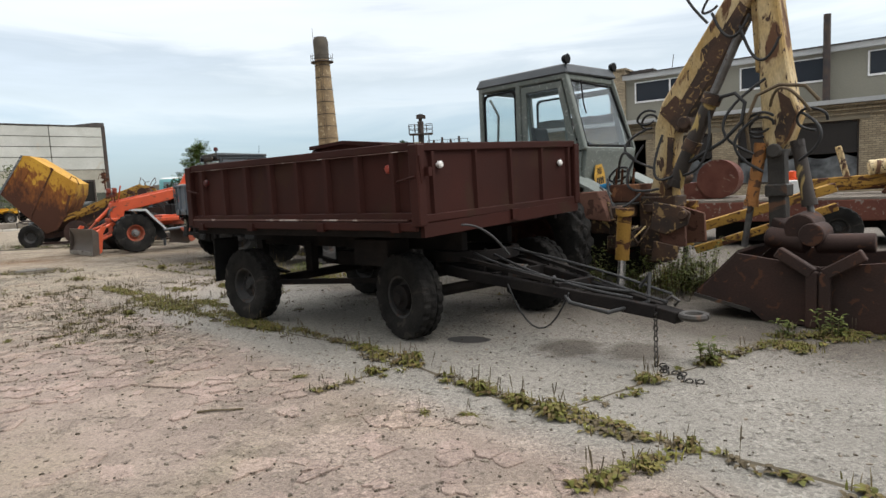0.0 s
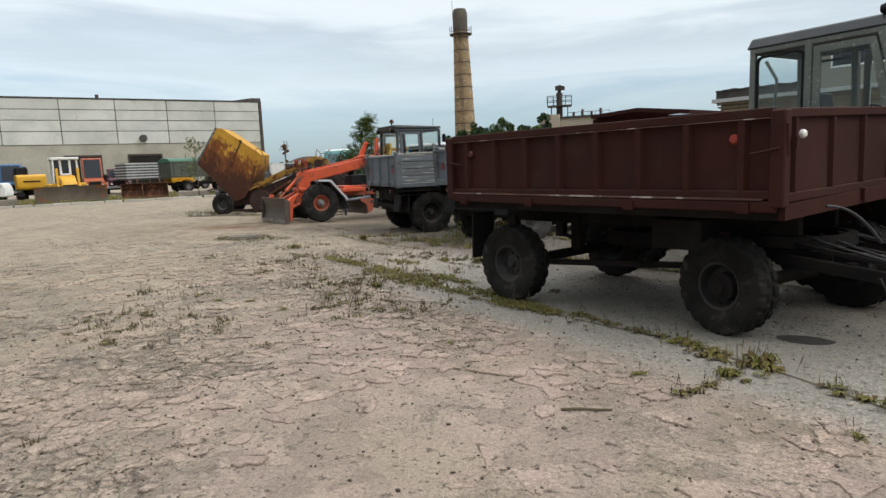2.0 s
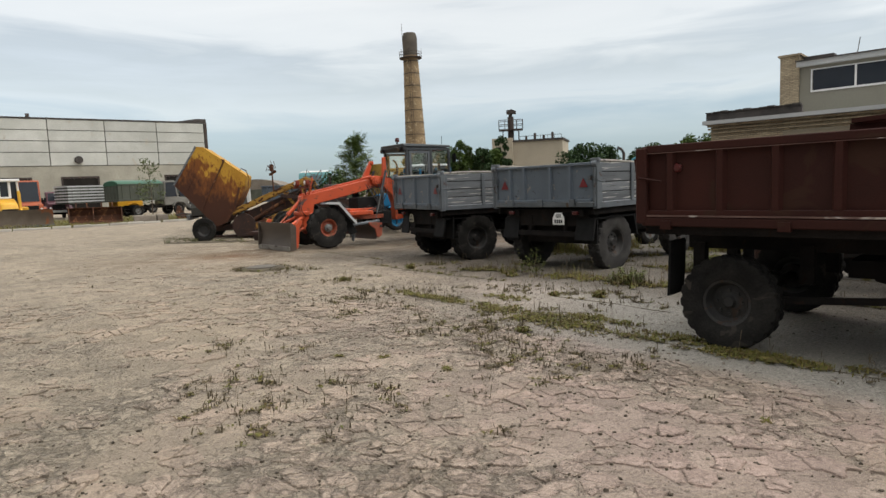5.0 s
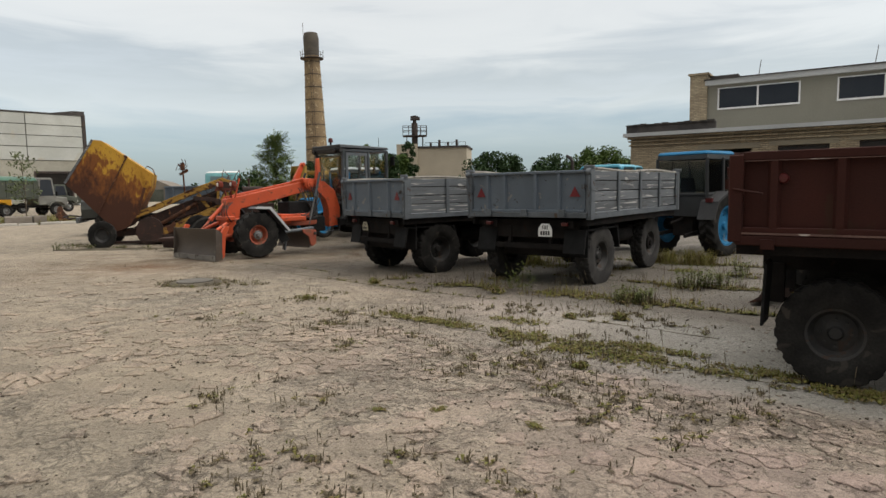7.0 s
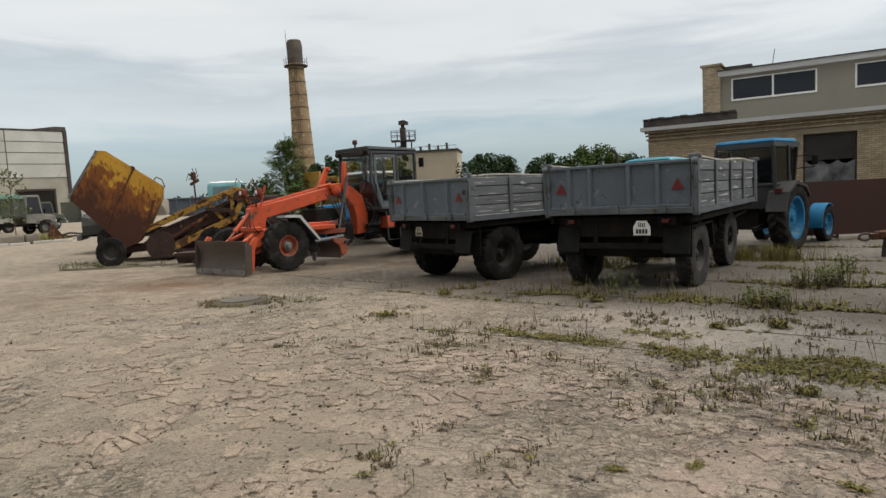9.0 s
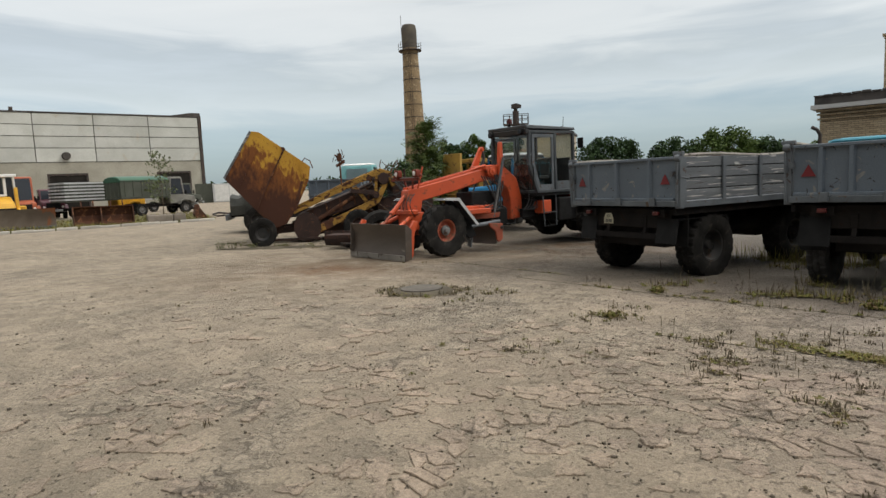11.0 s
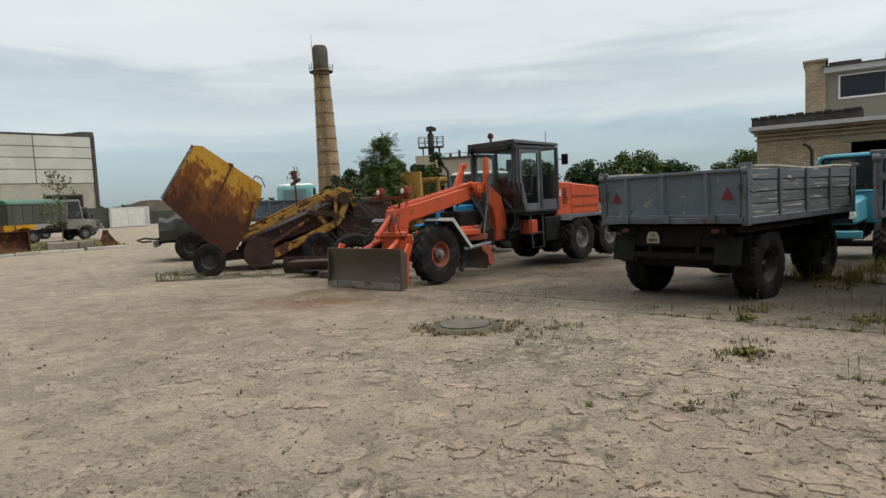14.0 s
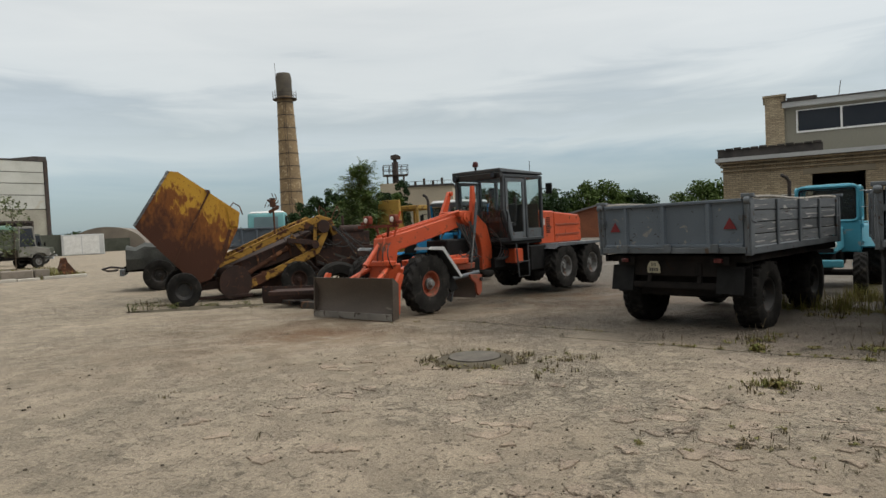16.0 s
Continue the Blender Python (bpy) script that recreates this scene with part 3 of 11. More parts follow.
    col = mix(math2("MULTIPLY", dark_slab, 0.80), col, (0.056, 0.043, 0.032))
    # rusty earth tracked out from under the old machines
    pos = n.new("ShaderNodeVectorMath")
    pos.operation = "DISTANCE"
    l.new(co, pos.inputs[0])
    pos.inputs[1].default_value = (-12.3, 19.6, 0)
    stain = math2("MULTIPLY", rng(pos.outputs["Value"], 0.3, 5.2, 1.25, 0.0), rng(tex(0.7, 7, 1.2, 0.62), 0.36, 0.62))
    # wet clay trodden about under the grader
    mud = n.new("ShaderNodeVectorMath")
    mud.operation = "DISTANCE"
    l.new(co, mud.inputs[0])
    mud.inputs[1].default_value = (-6.6, 22.8, 0)
    stain = math2("MAXIMUM", stain, math2("MULTIPLY", rng(mud.outputs["Value"], 0.8, 5.0, 1.1, 0.0), rng(tex(1.1, 7, 1.0, 0.62), 0.42, 0.58)))
    col = mix(math2("MULTIPLY", stain, 0.85), col, (0.092, 0.055, 0.029))
    # orange clay that has run out before the grader's blade
    clay = n.new("ShaderNodeVectorMath")
    clay.operation = "DISTANCE"
    l.new(co, clay.inputs[0])
    clay.inputs[1].default_value = (-12.3, 18.75, 0)
    run = math2("MULTIPLY", rng(clay.outputs["Value"], 0.2, 1.7, 1.3, 0.0), rng(tex(1.4, 7, 1.2, 0.62), 0.34, 0.56))
    col = mix(math2("MULTIPLY", run, 0.75), col, (0.125, 0.066, 0.030))
    # stones showing in the washed slabs
    agg = n.new("ShaderNodeTexVoronoi")
    l.new(co, agg.inputs["Vector"])
    agg.inputs["Scale"].default_value = 58.0
    shade_ = n.new("ShaderNodeSeparateColor")
    l.new(agg.outputs["Color"], shade_.inputs[0])
    bare_ = math2("MULTIPLY", rng(tex(1.3, 5, 0.5), 0.38, 0.58), math2("MAXIMUM", newer, rng(sp.outputs[0], -2.2, -0.6)))
    col = mix(math2("MULTIPLY", bare_, 0.75), col, mix(1.0, col, rng(shade_.outputs[0], 0.0, 1.0, 0.62, 1.45), "MULTIPLY"))
    # old oil drips under the drawbar
    for ox, oy, reach in ((1.0, 6.45, 0.42), (1.55, 6.2, 0.40)):
        far = n.new("ShaderNodeVectorMath")
        far.operation = "DISTANCE"
        l.new(co, far.inputs[0])
        far.inputs[1].default_value = (ox, oy, 0)
        drip = rng(math2("ADD", far.outputs["Value"], math2("MULTIPLY", tex(3.5, 4), 0.4)), reach, reach + 0.16, 1.0, 0.0)
        col = mix(math2("MULTIPLY", drip, 0.75), col, (0.070, 0.055, 0.043))
    col = mix(1.0, col, tint, "MULTIPLY")
    l.new(col, b.inputs["Base Color"])
    b.inputs["Roughness"].default_value = 0.92
    hgt = math2("ADD", math2("MULTIPLY", fine, 0.4), math2("MULTIPLY", mid, 0.4))
    hgt = math2("ADD", hgt, math2("MULTIPLY", ragged, 0.35))
    hgt = math2("ADD", hgt, math2("MULTIPLY", math2("MULTIPLY", worn, tone.outputs[0]), 0.35))
    hgt = math2("SUBTRACT", hgt, math2("MULTIPLY", math2("MAXIMUM", gap, gap2), 0.5))
    hgt = math2("SUBTRACT", hgt, math2("MULTIPLY", crack, 0.2))
    hgt = math2("SUBTRACT", hgt, math2("MULTIPLY", pits, 0.3))
    hgt = math2("ADD", hgt, math2("MULTIPLY", math2("MULTIPLY", rng(small.outputs["Distance"], 0.0, 0.22), worn), 0.55))
    bp = n.new("ShaderNodeBump")
    bp.inputs["Strength"].default_value, bp.inputs["Distance"].default_value = 1.0, 0.05
    l.new(hgt, bp.inputs["Height"])
    l.new(bp.outputs[0], b.inputs["Normal"])
    return m


M_YARD = concrete_material()


def gz(x, y):
    """Height of the uneven slab."""
    return ground_z(x, y) + 0.018 * noise.noise((x * 0.45, y * 0.45, 0)) + 0.008 * noise.noise((x * 1.7, y * 1.7, 3))


def spread(lo, hi, step, far):
    """Even steps from lo to hi, growing out to far on both sides."""
    mid = list(np.arange(lo, hi + step / 2, step))
    out, s = [hi], step
    while out[-1] < far:
        s *= 1.35
        out.append(out[-1] + s)
    left, s = [lo], step
    while left[-1] > -far:
        s *= 1.35
        left.append(left[-1] - s)
    return left[:0:-1] + mid + out[1:]


xs, ys = spread(-20, 6, 0.22, 2500), spread(-1, 26, 0.22, 2500)
gv = []
for y in ys:
    for x in xs:
        z = ground_z(x, y)
        if abs(x) < 60 and abs(y) < 80:
            z += 0.018 * noise.noise((x * 0.45, y * 0.45, 0)) + 0.008 * noise.noise((x * 1.7, y * 1.7, 3))
        gv.append((x, y, z))
nx = len(xs)
gf = [(j * nx + i, j * nx + i + 1, (j + 1) * nx + i + 1, (j + 1) * nx + i) for j in range(len(ys) - 1) for i in range(nx - 1)]
gm = bpy.data.meshes.new("ground")
gm.from_pydata(gv, [], gf)
gm.materials.append(M_YARD)
gm.shade_smooth()
ground = tagged(new("ground", gm), "cracked pale concrete yard with worn flaking patches", "ground", kind="structure")


# ---- brick workshop ----
# dark pane colour stands in for the unlit room behind the openings
M_DUSKPANE = surf("unlit_room_window", (0.026, 0.022, 0.020), (0.036, 0.031, 0.028), 0.8, 0.42, bump=0)
M_LINTEL = surf("weathered_lintel_concrete", (0.30, 0.26, 0.19), (0.24, 0.205, 0.155), 1.0, 0.92)

def holes_wall(bm, length, height, thick, holes, y0=0.0):
    """A wall along x from 0, with rectangular holes (x0, x1, z0, z1), through its thickness."""
    cx = sorted({0, length, *(h[0] for h in holes), *(h[1] for h in holes)})
    cz = sorted({0, height, *(h[2] for h in holes), *(h[3] for h in holes)})
    for xa, xb in zip(cx, cx[1:]):
        for za, zb in zip(cz, cz[1:]):
            mx, mz = (xa + xb) / 2, (za + zb) / 2
            if not any(h[0] < mx < h[1] and h[2] < mz < h[3] for h in holes):
                box(bm, (xa, y0, za), (xb, y0 + thick, zb))


def tidy(bm):
    bmesh.ops.remove_doubles(bm, verts=bm.verts, dist=0.0005)
    seen = {}
    for f in list(bm.faces):
        key = tuple(sorted(v.index for v in f.verts))
        seen.setdefault(key, []).append(f)
    for fs in seen.values():
        if len(fs) > 1:
            bmesh.ops.delete(bm, geom=fs, context="FACES_ONLY")


SHOP_YAW = -36.0
shop = thing("workshop_building", pose(5.6, 34.9, 0, 0, 0, SHOP_YAW), "two-storey buff brick workshop with set-back rendered upper floor", "building")
SL, SH = 44.0, 4.06
OPEN = [(3.57, 5.54, 0.0, 3.27), (6.61, 8.60, 1.0, 3.32), (9.68, 14.25, 0.9, 3.40), (16.0, 19.0, 0.9, 3.40), (20.8, 24.8, 0.9, 3.35), (26.6, 30.6, 0.9, 3.35), (32.4, 36.4, 0.9, 3.35), (38.2, 42.2, 0.9, 3.35)]


def wall_front(bm):
    holes_wall(bm, SL, SH, 0.38, OPEN)
    bm.verts.index_update()
    tidy(bm)


P("wall", M_BRICK, shop, wall_front)
P("side_wall", M_BRICK, shop, lambda bm: box(bm, (0, 0.385, 0), (0.38, 16, SH)))
P("back_wall", M_BRICK, shop, lambda bm: box(bm, (0.385, 15.6, 0), (SL, 16, SH)))
P("end_wall", M_BRICK, shop, lambda bm: box(bm, (SL - 0.38, 0.385, 0), (SL, 15.595, SH)))
P("floor_slab", M_INSIDE, shop, lambda bm: box(bm, (0.39, 0.39, -0.2), (SL - 0.39, 15.59, 0.02)))


def cornice(bm):
    box(bm, (-0.08, -0.08, 3.60), (SL + 0.1, -0.002, 3.68))
    box(bm, (-0.10, -0.12, 3.80), (SL + 0.1, -0.002, 3.88))
    box(bm, (-0.12, -0.18, 3.94), (SL + 0.1, -0.002, 4.058))


P("cornice", M_BRICK, shop, cornice, "stepped buff brick cornice courses")
P("roof", M_FASCIA, shop, lambda bm: box(bm, (-0.3, -0.36, SH + 0.004), (SL + 0.3, 16.3, SH + 0.18)), "pale metal roof edge")


def parapet(bm):
    box(bm, (-0.2, -0.1, SH + 0.184), (4.0, 0.12, SH + 0.55))
    box(bm, (-0.2, 0.125, SH + 0.184), (0.02, 15.8, SH + 0.62))
    for k in range(12):
        box(bm, (-0.22 + k * 0.35, -0.16, SH + 0.555), (-0.22 + k * 0.35 + 0.31, 0.16, SH + 0.60 + 0.02 * (k % 3)))


P("parapet", M_ROOFDARK, shop, parapet, "dark crumbling roof edge")
# upper floor, set back from the front
UX, UY, UH = 1.75, 5.6, 3.0


def upper(bm):
    box(bm, (UX + 0.9, UY, SH + 0.184), (SL, 13.0, SH + UH))


P("upper_wall", M_RENDER, shop, upper, "olive grey rendered upper wall")
P("upper_fascia", M_FASCIA, shop, lambda bm: box(bm, (UX + 0.8, UY - 0.28, SH + UH + 0.004), (SL + 0.3, 13.2, SH + UH + 0.26)), "pale corrugated roof fascia")
P("upper_roof", M_ROOFDARK, shop, lambda bm: box(bm, (UX + 0.75, UY - 0.36, SH + UH + 0.264), (SL + 0.4, 13.3, SH + UH + 0.32)))


def pier(bm):
    box(bm, (UX, UY - 0.15, SH + 0.184), (UX + 0.895, UY + 2.2, SH + UH + 0.62))
    box(bm, (UX - 0.10, UY - 0.25, SH + UH + 0.625), (UX + 1.0, UY + 2.3, SH + UH + 0.72))


P("stair_pier", M_BRICK, shop, pier, "buff brick pier with a capping slab")
P("pier_cap", M_ROOFDARK, shop, lambda bm: box(bm, (UX + 1.02, UY + 0.3, SH + UH + 0.325), (UX + 2.4, UY + 2.2, SH + UH + 0.56)))


def upper_window(x0, x1, z0, z1, panes):
    def frame_(bm):
        box(bm, (x0 - 0.07, UY - 0.05, z0 - 0.09), (x1 + 0.07, UY - 0.004, z0))
        box(bm, (x0 - 0.07, UY - 0.05, z1), (x1 + 0.07, UY - 0.004, z1 + 0.05))
        box(bm, (x0 - 0.07, UY - 0.05, z0 + 0.001), (x0, UY - 0.004, z1 - 0.001))
        box(bm, (x1, UY - 0.05, z0 + 0.001), (x1 + 0.07, UY - 0.004, z1 - 0.001))
        for k in range(1, panes):
            xm = x0 + (x1 - x0) * k / panes
            box(bm, (xm - 0.045, UY - 0.05, z0 + 0.001), (xm + 0.045, UY - 0.004, z1 - 0.001))
    wob = P("window", M_FRAMEWHITE, shop, frame_, "dark window in a white frame")
    for k in range(panes):
        xa, xb = x0 + (x1 - x0) * k / panes, x0 + (x1 - x0) * (k + 1) / panes
        P("pane", M_GLASSDARK, wob, lambda bm: box(bm, (xa + 0.03, UY - 0.022, z0 + 0.002), (xb - 0.03, UY - 0.012, z1 - 0.002)))


for k in range(7):
    upper_window(3.25 + k * 5.58, 7.08 + k * 5.58, SH + 1.74, SH + 2.78, 2)


for x0, x1, z0, z1 in OPEN:
    P("lintel", M_LINTEL, shop, lambda bm: box(bm, (x0 - 0.35, -0.025, z1 + 0.004), (x1 + 0.35, -0.003, z1 + 0.24)))
for i, (x0, x1, z0, z1) in enumerate(OPEN[1:]):
    win = P("window", M_IRON, shop, lambda bm: bar_frame(bm, [(x0, z0), (x1, z0), (x1, z1), (x0, z1)], [(x0 + 0.06, z0 + 0.06), (x1 - 0.06, z0 + 0.06), (x1 - 0.06, z1 - 0.06), (x0 + 0.06, z1 - 0.06)], 0.12, 0.18),
            "large dark workshop window, partly sheeted with plastic")
    P("pane", M_DUSKPANE, win, lambda bm: box(bm, (x0 + 0.07, 0.14, z0 + 0.07 + (1.1 if i < 2 else 0)), (x1 - 0.07, 0.16, z1 - 0.07)))
    if i < 2:
        def sheet(bm):
            n = 12
            rows = []
            for j in range(5):
                rows.append([bm.verts.new((x0 + 0.07 + (x1 - x0 - 0.14) * k / n, 0.10 + 0.05 * noise.noise((k * 0.9, j * 0.8, i)), z0 + 0.07 + (1.1 - 0.22 * abs(math.sin(k * 0.8 + i)) * (j == 4)) * j / 4)) for k in range(n + 1)])
            for a, c in zip(rows, rows[1:]):
                for k in range(n):
                    bm.faces.new((a[k], a[k + 1], c[k + 1], c[k]))
        P("plastic_sheet", M_FILM, win, sheet, "crumpled grey plastic sheet")
# chimney pipe and aerials on the roof
P("stove_pipe", M_IRON, shop, lambda bm: tube(bm, [(12.7, UY - 0.45, SH + 0.3), (12.7, UY - 0.45, SH + UH + 1.75)], 0.16, 12), "tall rusty roof pipe")
for px, hh in ((5.1, 0.9), (10.3, 1.0), (20.0, 1.0)):
    P("aerial", M_IRON, shop, lambda bm: tube(bm, [(px, UY + 0.6, SH + UH + 0.3), (px + 0.12, UY + 0.6, SH + UH + 0.3 + hh)], 0.02, 6))

# ---- precast panel hall ----
HALL_YAW = 43.8
HX, HY, HH = -59.3, 112.0, 14.65
hall = thing("panel_hall", pose(HX, HY, 0, 0, 0, HALL_YAW), "long factory hall clad in pale precast concrete panels", "building")
HALL_L = 130.0
P("plinth", M_PLINTH, hall, lambda bm: box(bm, (-HALL_L, 0.05, 0), (0, 40, 7.2)), "stained lower wall band")
P("joint_wall", M_JOINT, hall, lambda bm: box(bm, (-HALL_L + 0.1, 0.1, 7.204), (-0.1, 39.9, HH - 0.1)))
P("corner_trim", M_IRON, hall, lambda bm: box(bm, (0.004, -0.2, 0), (0.5, 0.6, HH + 0.1)), "dark corner edge")


def hall_cap(bm):
    box(bm, (-HALL_L, -0.15, HH + 0.004), (0.5, 40.2, HH + 0.22))
    prism(bm, [(-4.5, HH + 0.224), (0.45, HH + 0.224), (0.45, HH + 0.75), (-1.2, HH + 0.75)], -0.1, 39)


P("roof", M_ROOFDARK, hall, hall_cap)
panel_me = {}
rows_z = [7.25, 9.42, 11.2, 12.92, HH]
for k in range(16):
    for j in range(4):
        key = j
        if key not in panel_me:
            bm = B()
            box(bm, (-8.03, 0.0, rows_z[j] + 0.06), (-0.07, 0.3, rows_z[j + 1] - 0.06))
            panel_me[key] = mesh_of("panel", bm, M_CONCRETE_WALL)
        part("panel", panel_me[key], None, hall, at=pose(-8.1 * k - 0.0, -0.06, 0))
P("vent", M_ROOFDARK, hall, lambda bm: lathe(bm, [(0, -0.9), (0.55, -0.9), (0.6, -0.8), (0.6, 0.1), (0, 0.1)], 20, pose(-20.4, 0, 8.17)), "round dark wall vent")


M_GATEDARK = surf("unlit_gate_opening", (0.030, 0.027, 0.024), (0.020, 0.018, 0.016), 0.5, 0.9, spec=0.05)


def gate(x0, x1, z1):
    g = P("gate", M_IRON, hall, lambda bm: bar_frame(bm, [(x0, 0), (x1, 0), (x1, z1), (x0, z1)], [(x0 + 0.25, 0.01), (x1 - 0.25, 0.01), (x1 - 0.25, z1 - 0.3), (x0 + 0.25, z1 - 0.3)], -0.15, 0.04), "dark gate opening in the hall wall")
    # dark sheet painted as the unlit inside of the gateway
    P("gate_leaf", M_GATEDARK, g, lambda bm: box(bm, (x0 + 0.26, -0.04, 0.02), (x1 - 0.26, 0.03, z1 - 0.31)))


for gx in (-7.4, -23.1, -32.5, -47.0, -56.0, -72.0):
    gate(gx, gx + 5.5, 5.5)
for gx in (-27, -62):
    P("roof_box", M_IRON, hall, lambda bm: box(bm, (gx, 0.2, HH + 0.225), (gx + 0.5, 0.7, HH + 0.8)))

# ---- chimney ----
chim = thing("brick_chimney", pose(-25.2, 146.5, -0.5, 0, -0.9, 0), "tall tapering buff brick factory chimney with iron bands", "chimney")
CH = 36.9
r_at = lambda z: 2.75 - (2.75 - 1.62) * min(z / 33.0, 1)
P("shaft", M_CHIMNEY, chim, lambda bm: lathe(bm, [(0, 0), *[(r_at(z), z) for z in np.arange(0, CH - 4.9, 2.0)], (1.62, CH - 5.0)], 36, pose(0, 0, 0, 90, 0, 0)))
P("chimney_head", M_CHIMDARK, chim, lambda bm: lathe(bm, [(1.62, CH - 5.0), (1.66, CH - 3.0), (1.70, CH - 1.2), (1.60, CH - 0.6), (1.42, CH), (1.1, CH), (1.1, CH - 1.0), (0, CH - 1.0)], 36, pose(0, 0, 0, 90, 0, 0)), "sooty corbelled head")
for k in range(11):
    zb = 3.0 + k * 2.75
    P("iron_band", M_IRON, chim, lambda bm: lathe(bm, [(r_at(zb) - 0.05, zb), (r_at(zb) + 0.06, zb), (r_at(zb) + 0.06, zb + 0.14), (r_at(zb) - 0.05, zb + 0.14)], 36, pose(0, 0, 0, 90, 0, 0)))


def gallery(bm):
    zz = CH - 5.6
    lathe(bm, [(1.55, zz), (2.55, zz), (2.55, zz + 0.15), (1.55, zz + 0.15)], 28, pose(0, 0, 0, 90, 0, 0))
    for k in range(8):
        a = k * math.pi / 4
        tube(bm, [(2.5 * math.cos(a), 2.5 * math.sin(a), zz), (2.5 * math.cos(a), 2.5 * math.sin(a), zz + 1.9)], 0.05, 5)
    for zr in (zz + 0.7, zz + 1.3):
        tube(bm, [(2.5 * math.cos(a), 2.5 * math.sin(a), zr) for a in np.linspace(0, 2 * math.pi, 25)], 0.04, 5)


P("gallery", M_IRON, chim, gallery, "iron lamp gallery with a railing")
P("lightning_rod", M_IRON, chim, lambda bm: tube(bm, [(-1.6, -0.3, CH - 6), (-1.62, -0.3, CH + 2.2)], 0.05, 5))
P("ladder", M_IRON, chim, lambda bm: [tube(bm, [(dx, -r_at(0) - 0.1, 2), (dx * 0.9, -1.9, CH - 5.5)], 0.04, 4) for dx in (-0.25, 0.25)])

# ---- flat-roofed boiler house and its iron stack ----
bh = thing("boiler_house", pose(-2.5, 118.0, 0, 0, 0, -12), "beige flat-roofed boiler house behind the trees", "building")
P("wall", M_BEIGE, bh, lambda bm: box(bm, (-4.2, 0, 0), (8.2, 9, 9.0)))
P("roof", M_ROOFDARK, bh, lambda bm: box(bm, (-4.4, -0.2, 9.004), (8.4, 9.2, 9.35)))
P("side_tower", M_BEIGE, bh, lambda bm: box(bm, (-4.6, -0.6, 0), (-0.8, -0.004, 9.8)))
for wz in (5.6, 7.2):
    P("window", M_GLASSDARK, bh, lambda bm: box(bm, (-3.9, -0.66, wz), (-2.9, -0.604, wz + 1.0)))
for k in range(4):
    P("roof_vent", M_IRON, bh, lambda bm: tube(bm, [(1.5 + k * 1.6, 1, 9.35), (1.5 + k * 1.6, 1, 10.1 + 0.4 * (k % 2))], 0.22, 8))
P("roof_rail", M_IRON, bh, lambda bm: [tube(bm, [(0.5, 0.3, 10.0), (8, 0.3, 10.0)], 0.04, 4), *[tube(bm, [(0.5 + k * 1.25, 0.3, 9.35), (0.5 + k * 1.25, 0.3, 10.0)], 0.03, 4) for k in range(7)]])
stk = thing("iron_stack", pose(-3.5, 131.0, 0), "dark iron flue with a railed platform", "chimney")
P("flue", M_IRON, stk, lambda bm: tube(bm, [(0, 0, 0), (0, 0, 14.9)], 0.62, 14))
P("cowl", M_IRON, stk, lambda bm: [box(bm, (-0.35, -0.35, 14.9), (0.35, 0.35, 15.5)), prism(bm, [(-0.8, 15.5), (1.1, 15.5), (1.1, 16.0), (0.2, 16.4), (-0.8, 16.2)], -0.7, 0.7)])


def stack_platform(bm):
    box(bm, (-2.4, -1.6, 12.2), (2.4, 1.6, 12.4))
    for x in (-2.4, -1.2, 0, 1.2, 2.4):
        for y in (-1.6, 1.6):
            tube(bm, [(x, y, 12.4), (x, y, 14.2)], 0.06, 4)
    for zr in (13.3, 14.2):
        tube(bm, [(-2.4, -1.6, zr), (2.4, -1.6, zr), (2.4, 1.6, zr), (-2.4, 1.6, zr), (-2.4, -1.6, zr)], 0.06, 4)


P("platform", M_IRON, stk, stack_platform, "railed service platform")
P("leg", M_IRON, stk, lambda bm: [tube(bm, [(x, y, 0), (x, y, 12.2)], 0.09, 4) for x in (-1.6, 1.6) for y in (-1.2, 1.2)])


# ---- trailers ----
def board(bm, length, height, ribs, thick=0.04, rib_w=0.06, rib_d=0.045, rail=0.07):
    """A steel board standing in x, z, with rails along its -y face."""
    prism(bm, [(0, 0), (length, 0), (length, height), (0, height)], 0, thick)


def ribbed(name, parent, mat, length, height, ribs, at, label="", rib_w=0.05, rib_d=0.045, rail=0.07, bevel=0.005, where=()):
    """A pressed steel board with each rib a piece of its own."""
    ob = P(name, mat, parent, lambda bm: board(bm, length, height, ribs, rib_d=rib_d, rail=rail), label, at, bevel)
    for za, zb in ((0, rail), (height - rail, height)):
        P("rail", mat, ob, lambda bm: box(bm, (0, -rib_d, za), (length, -0.001, zb)), bevel=0.006)
    bm = B()
    hexa(bm, [(-rib_w, -0.001, rail), (rib_w, -0.001, rail), (rib_w / 2, -rib_d, rail), (-rib_w / 2, -rib_d, rail),
              (-rib_w, -0.001, height - rail), (rib_w, -0.001, height - rail), (rib_w / 2, -rib_d, height - rail), (-rib_w / 2, -rib_d, height - rail)])
    me = mesh_of("rib", bm, mat)
    for k in range(ribs):
        part("rib", me, None, ob, at=pose(length * (where[k] if where else (k + 0.5) / ribs), 0, 0))
    return ob


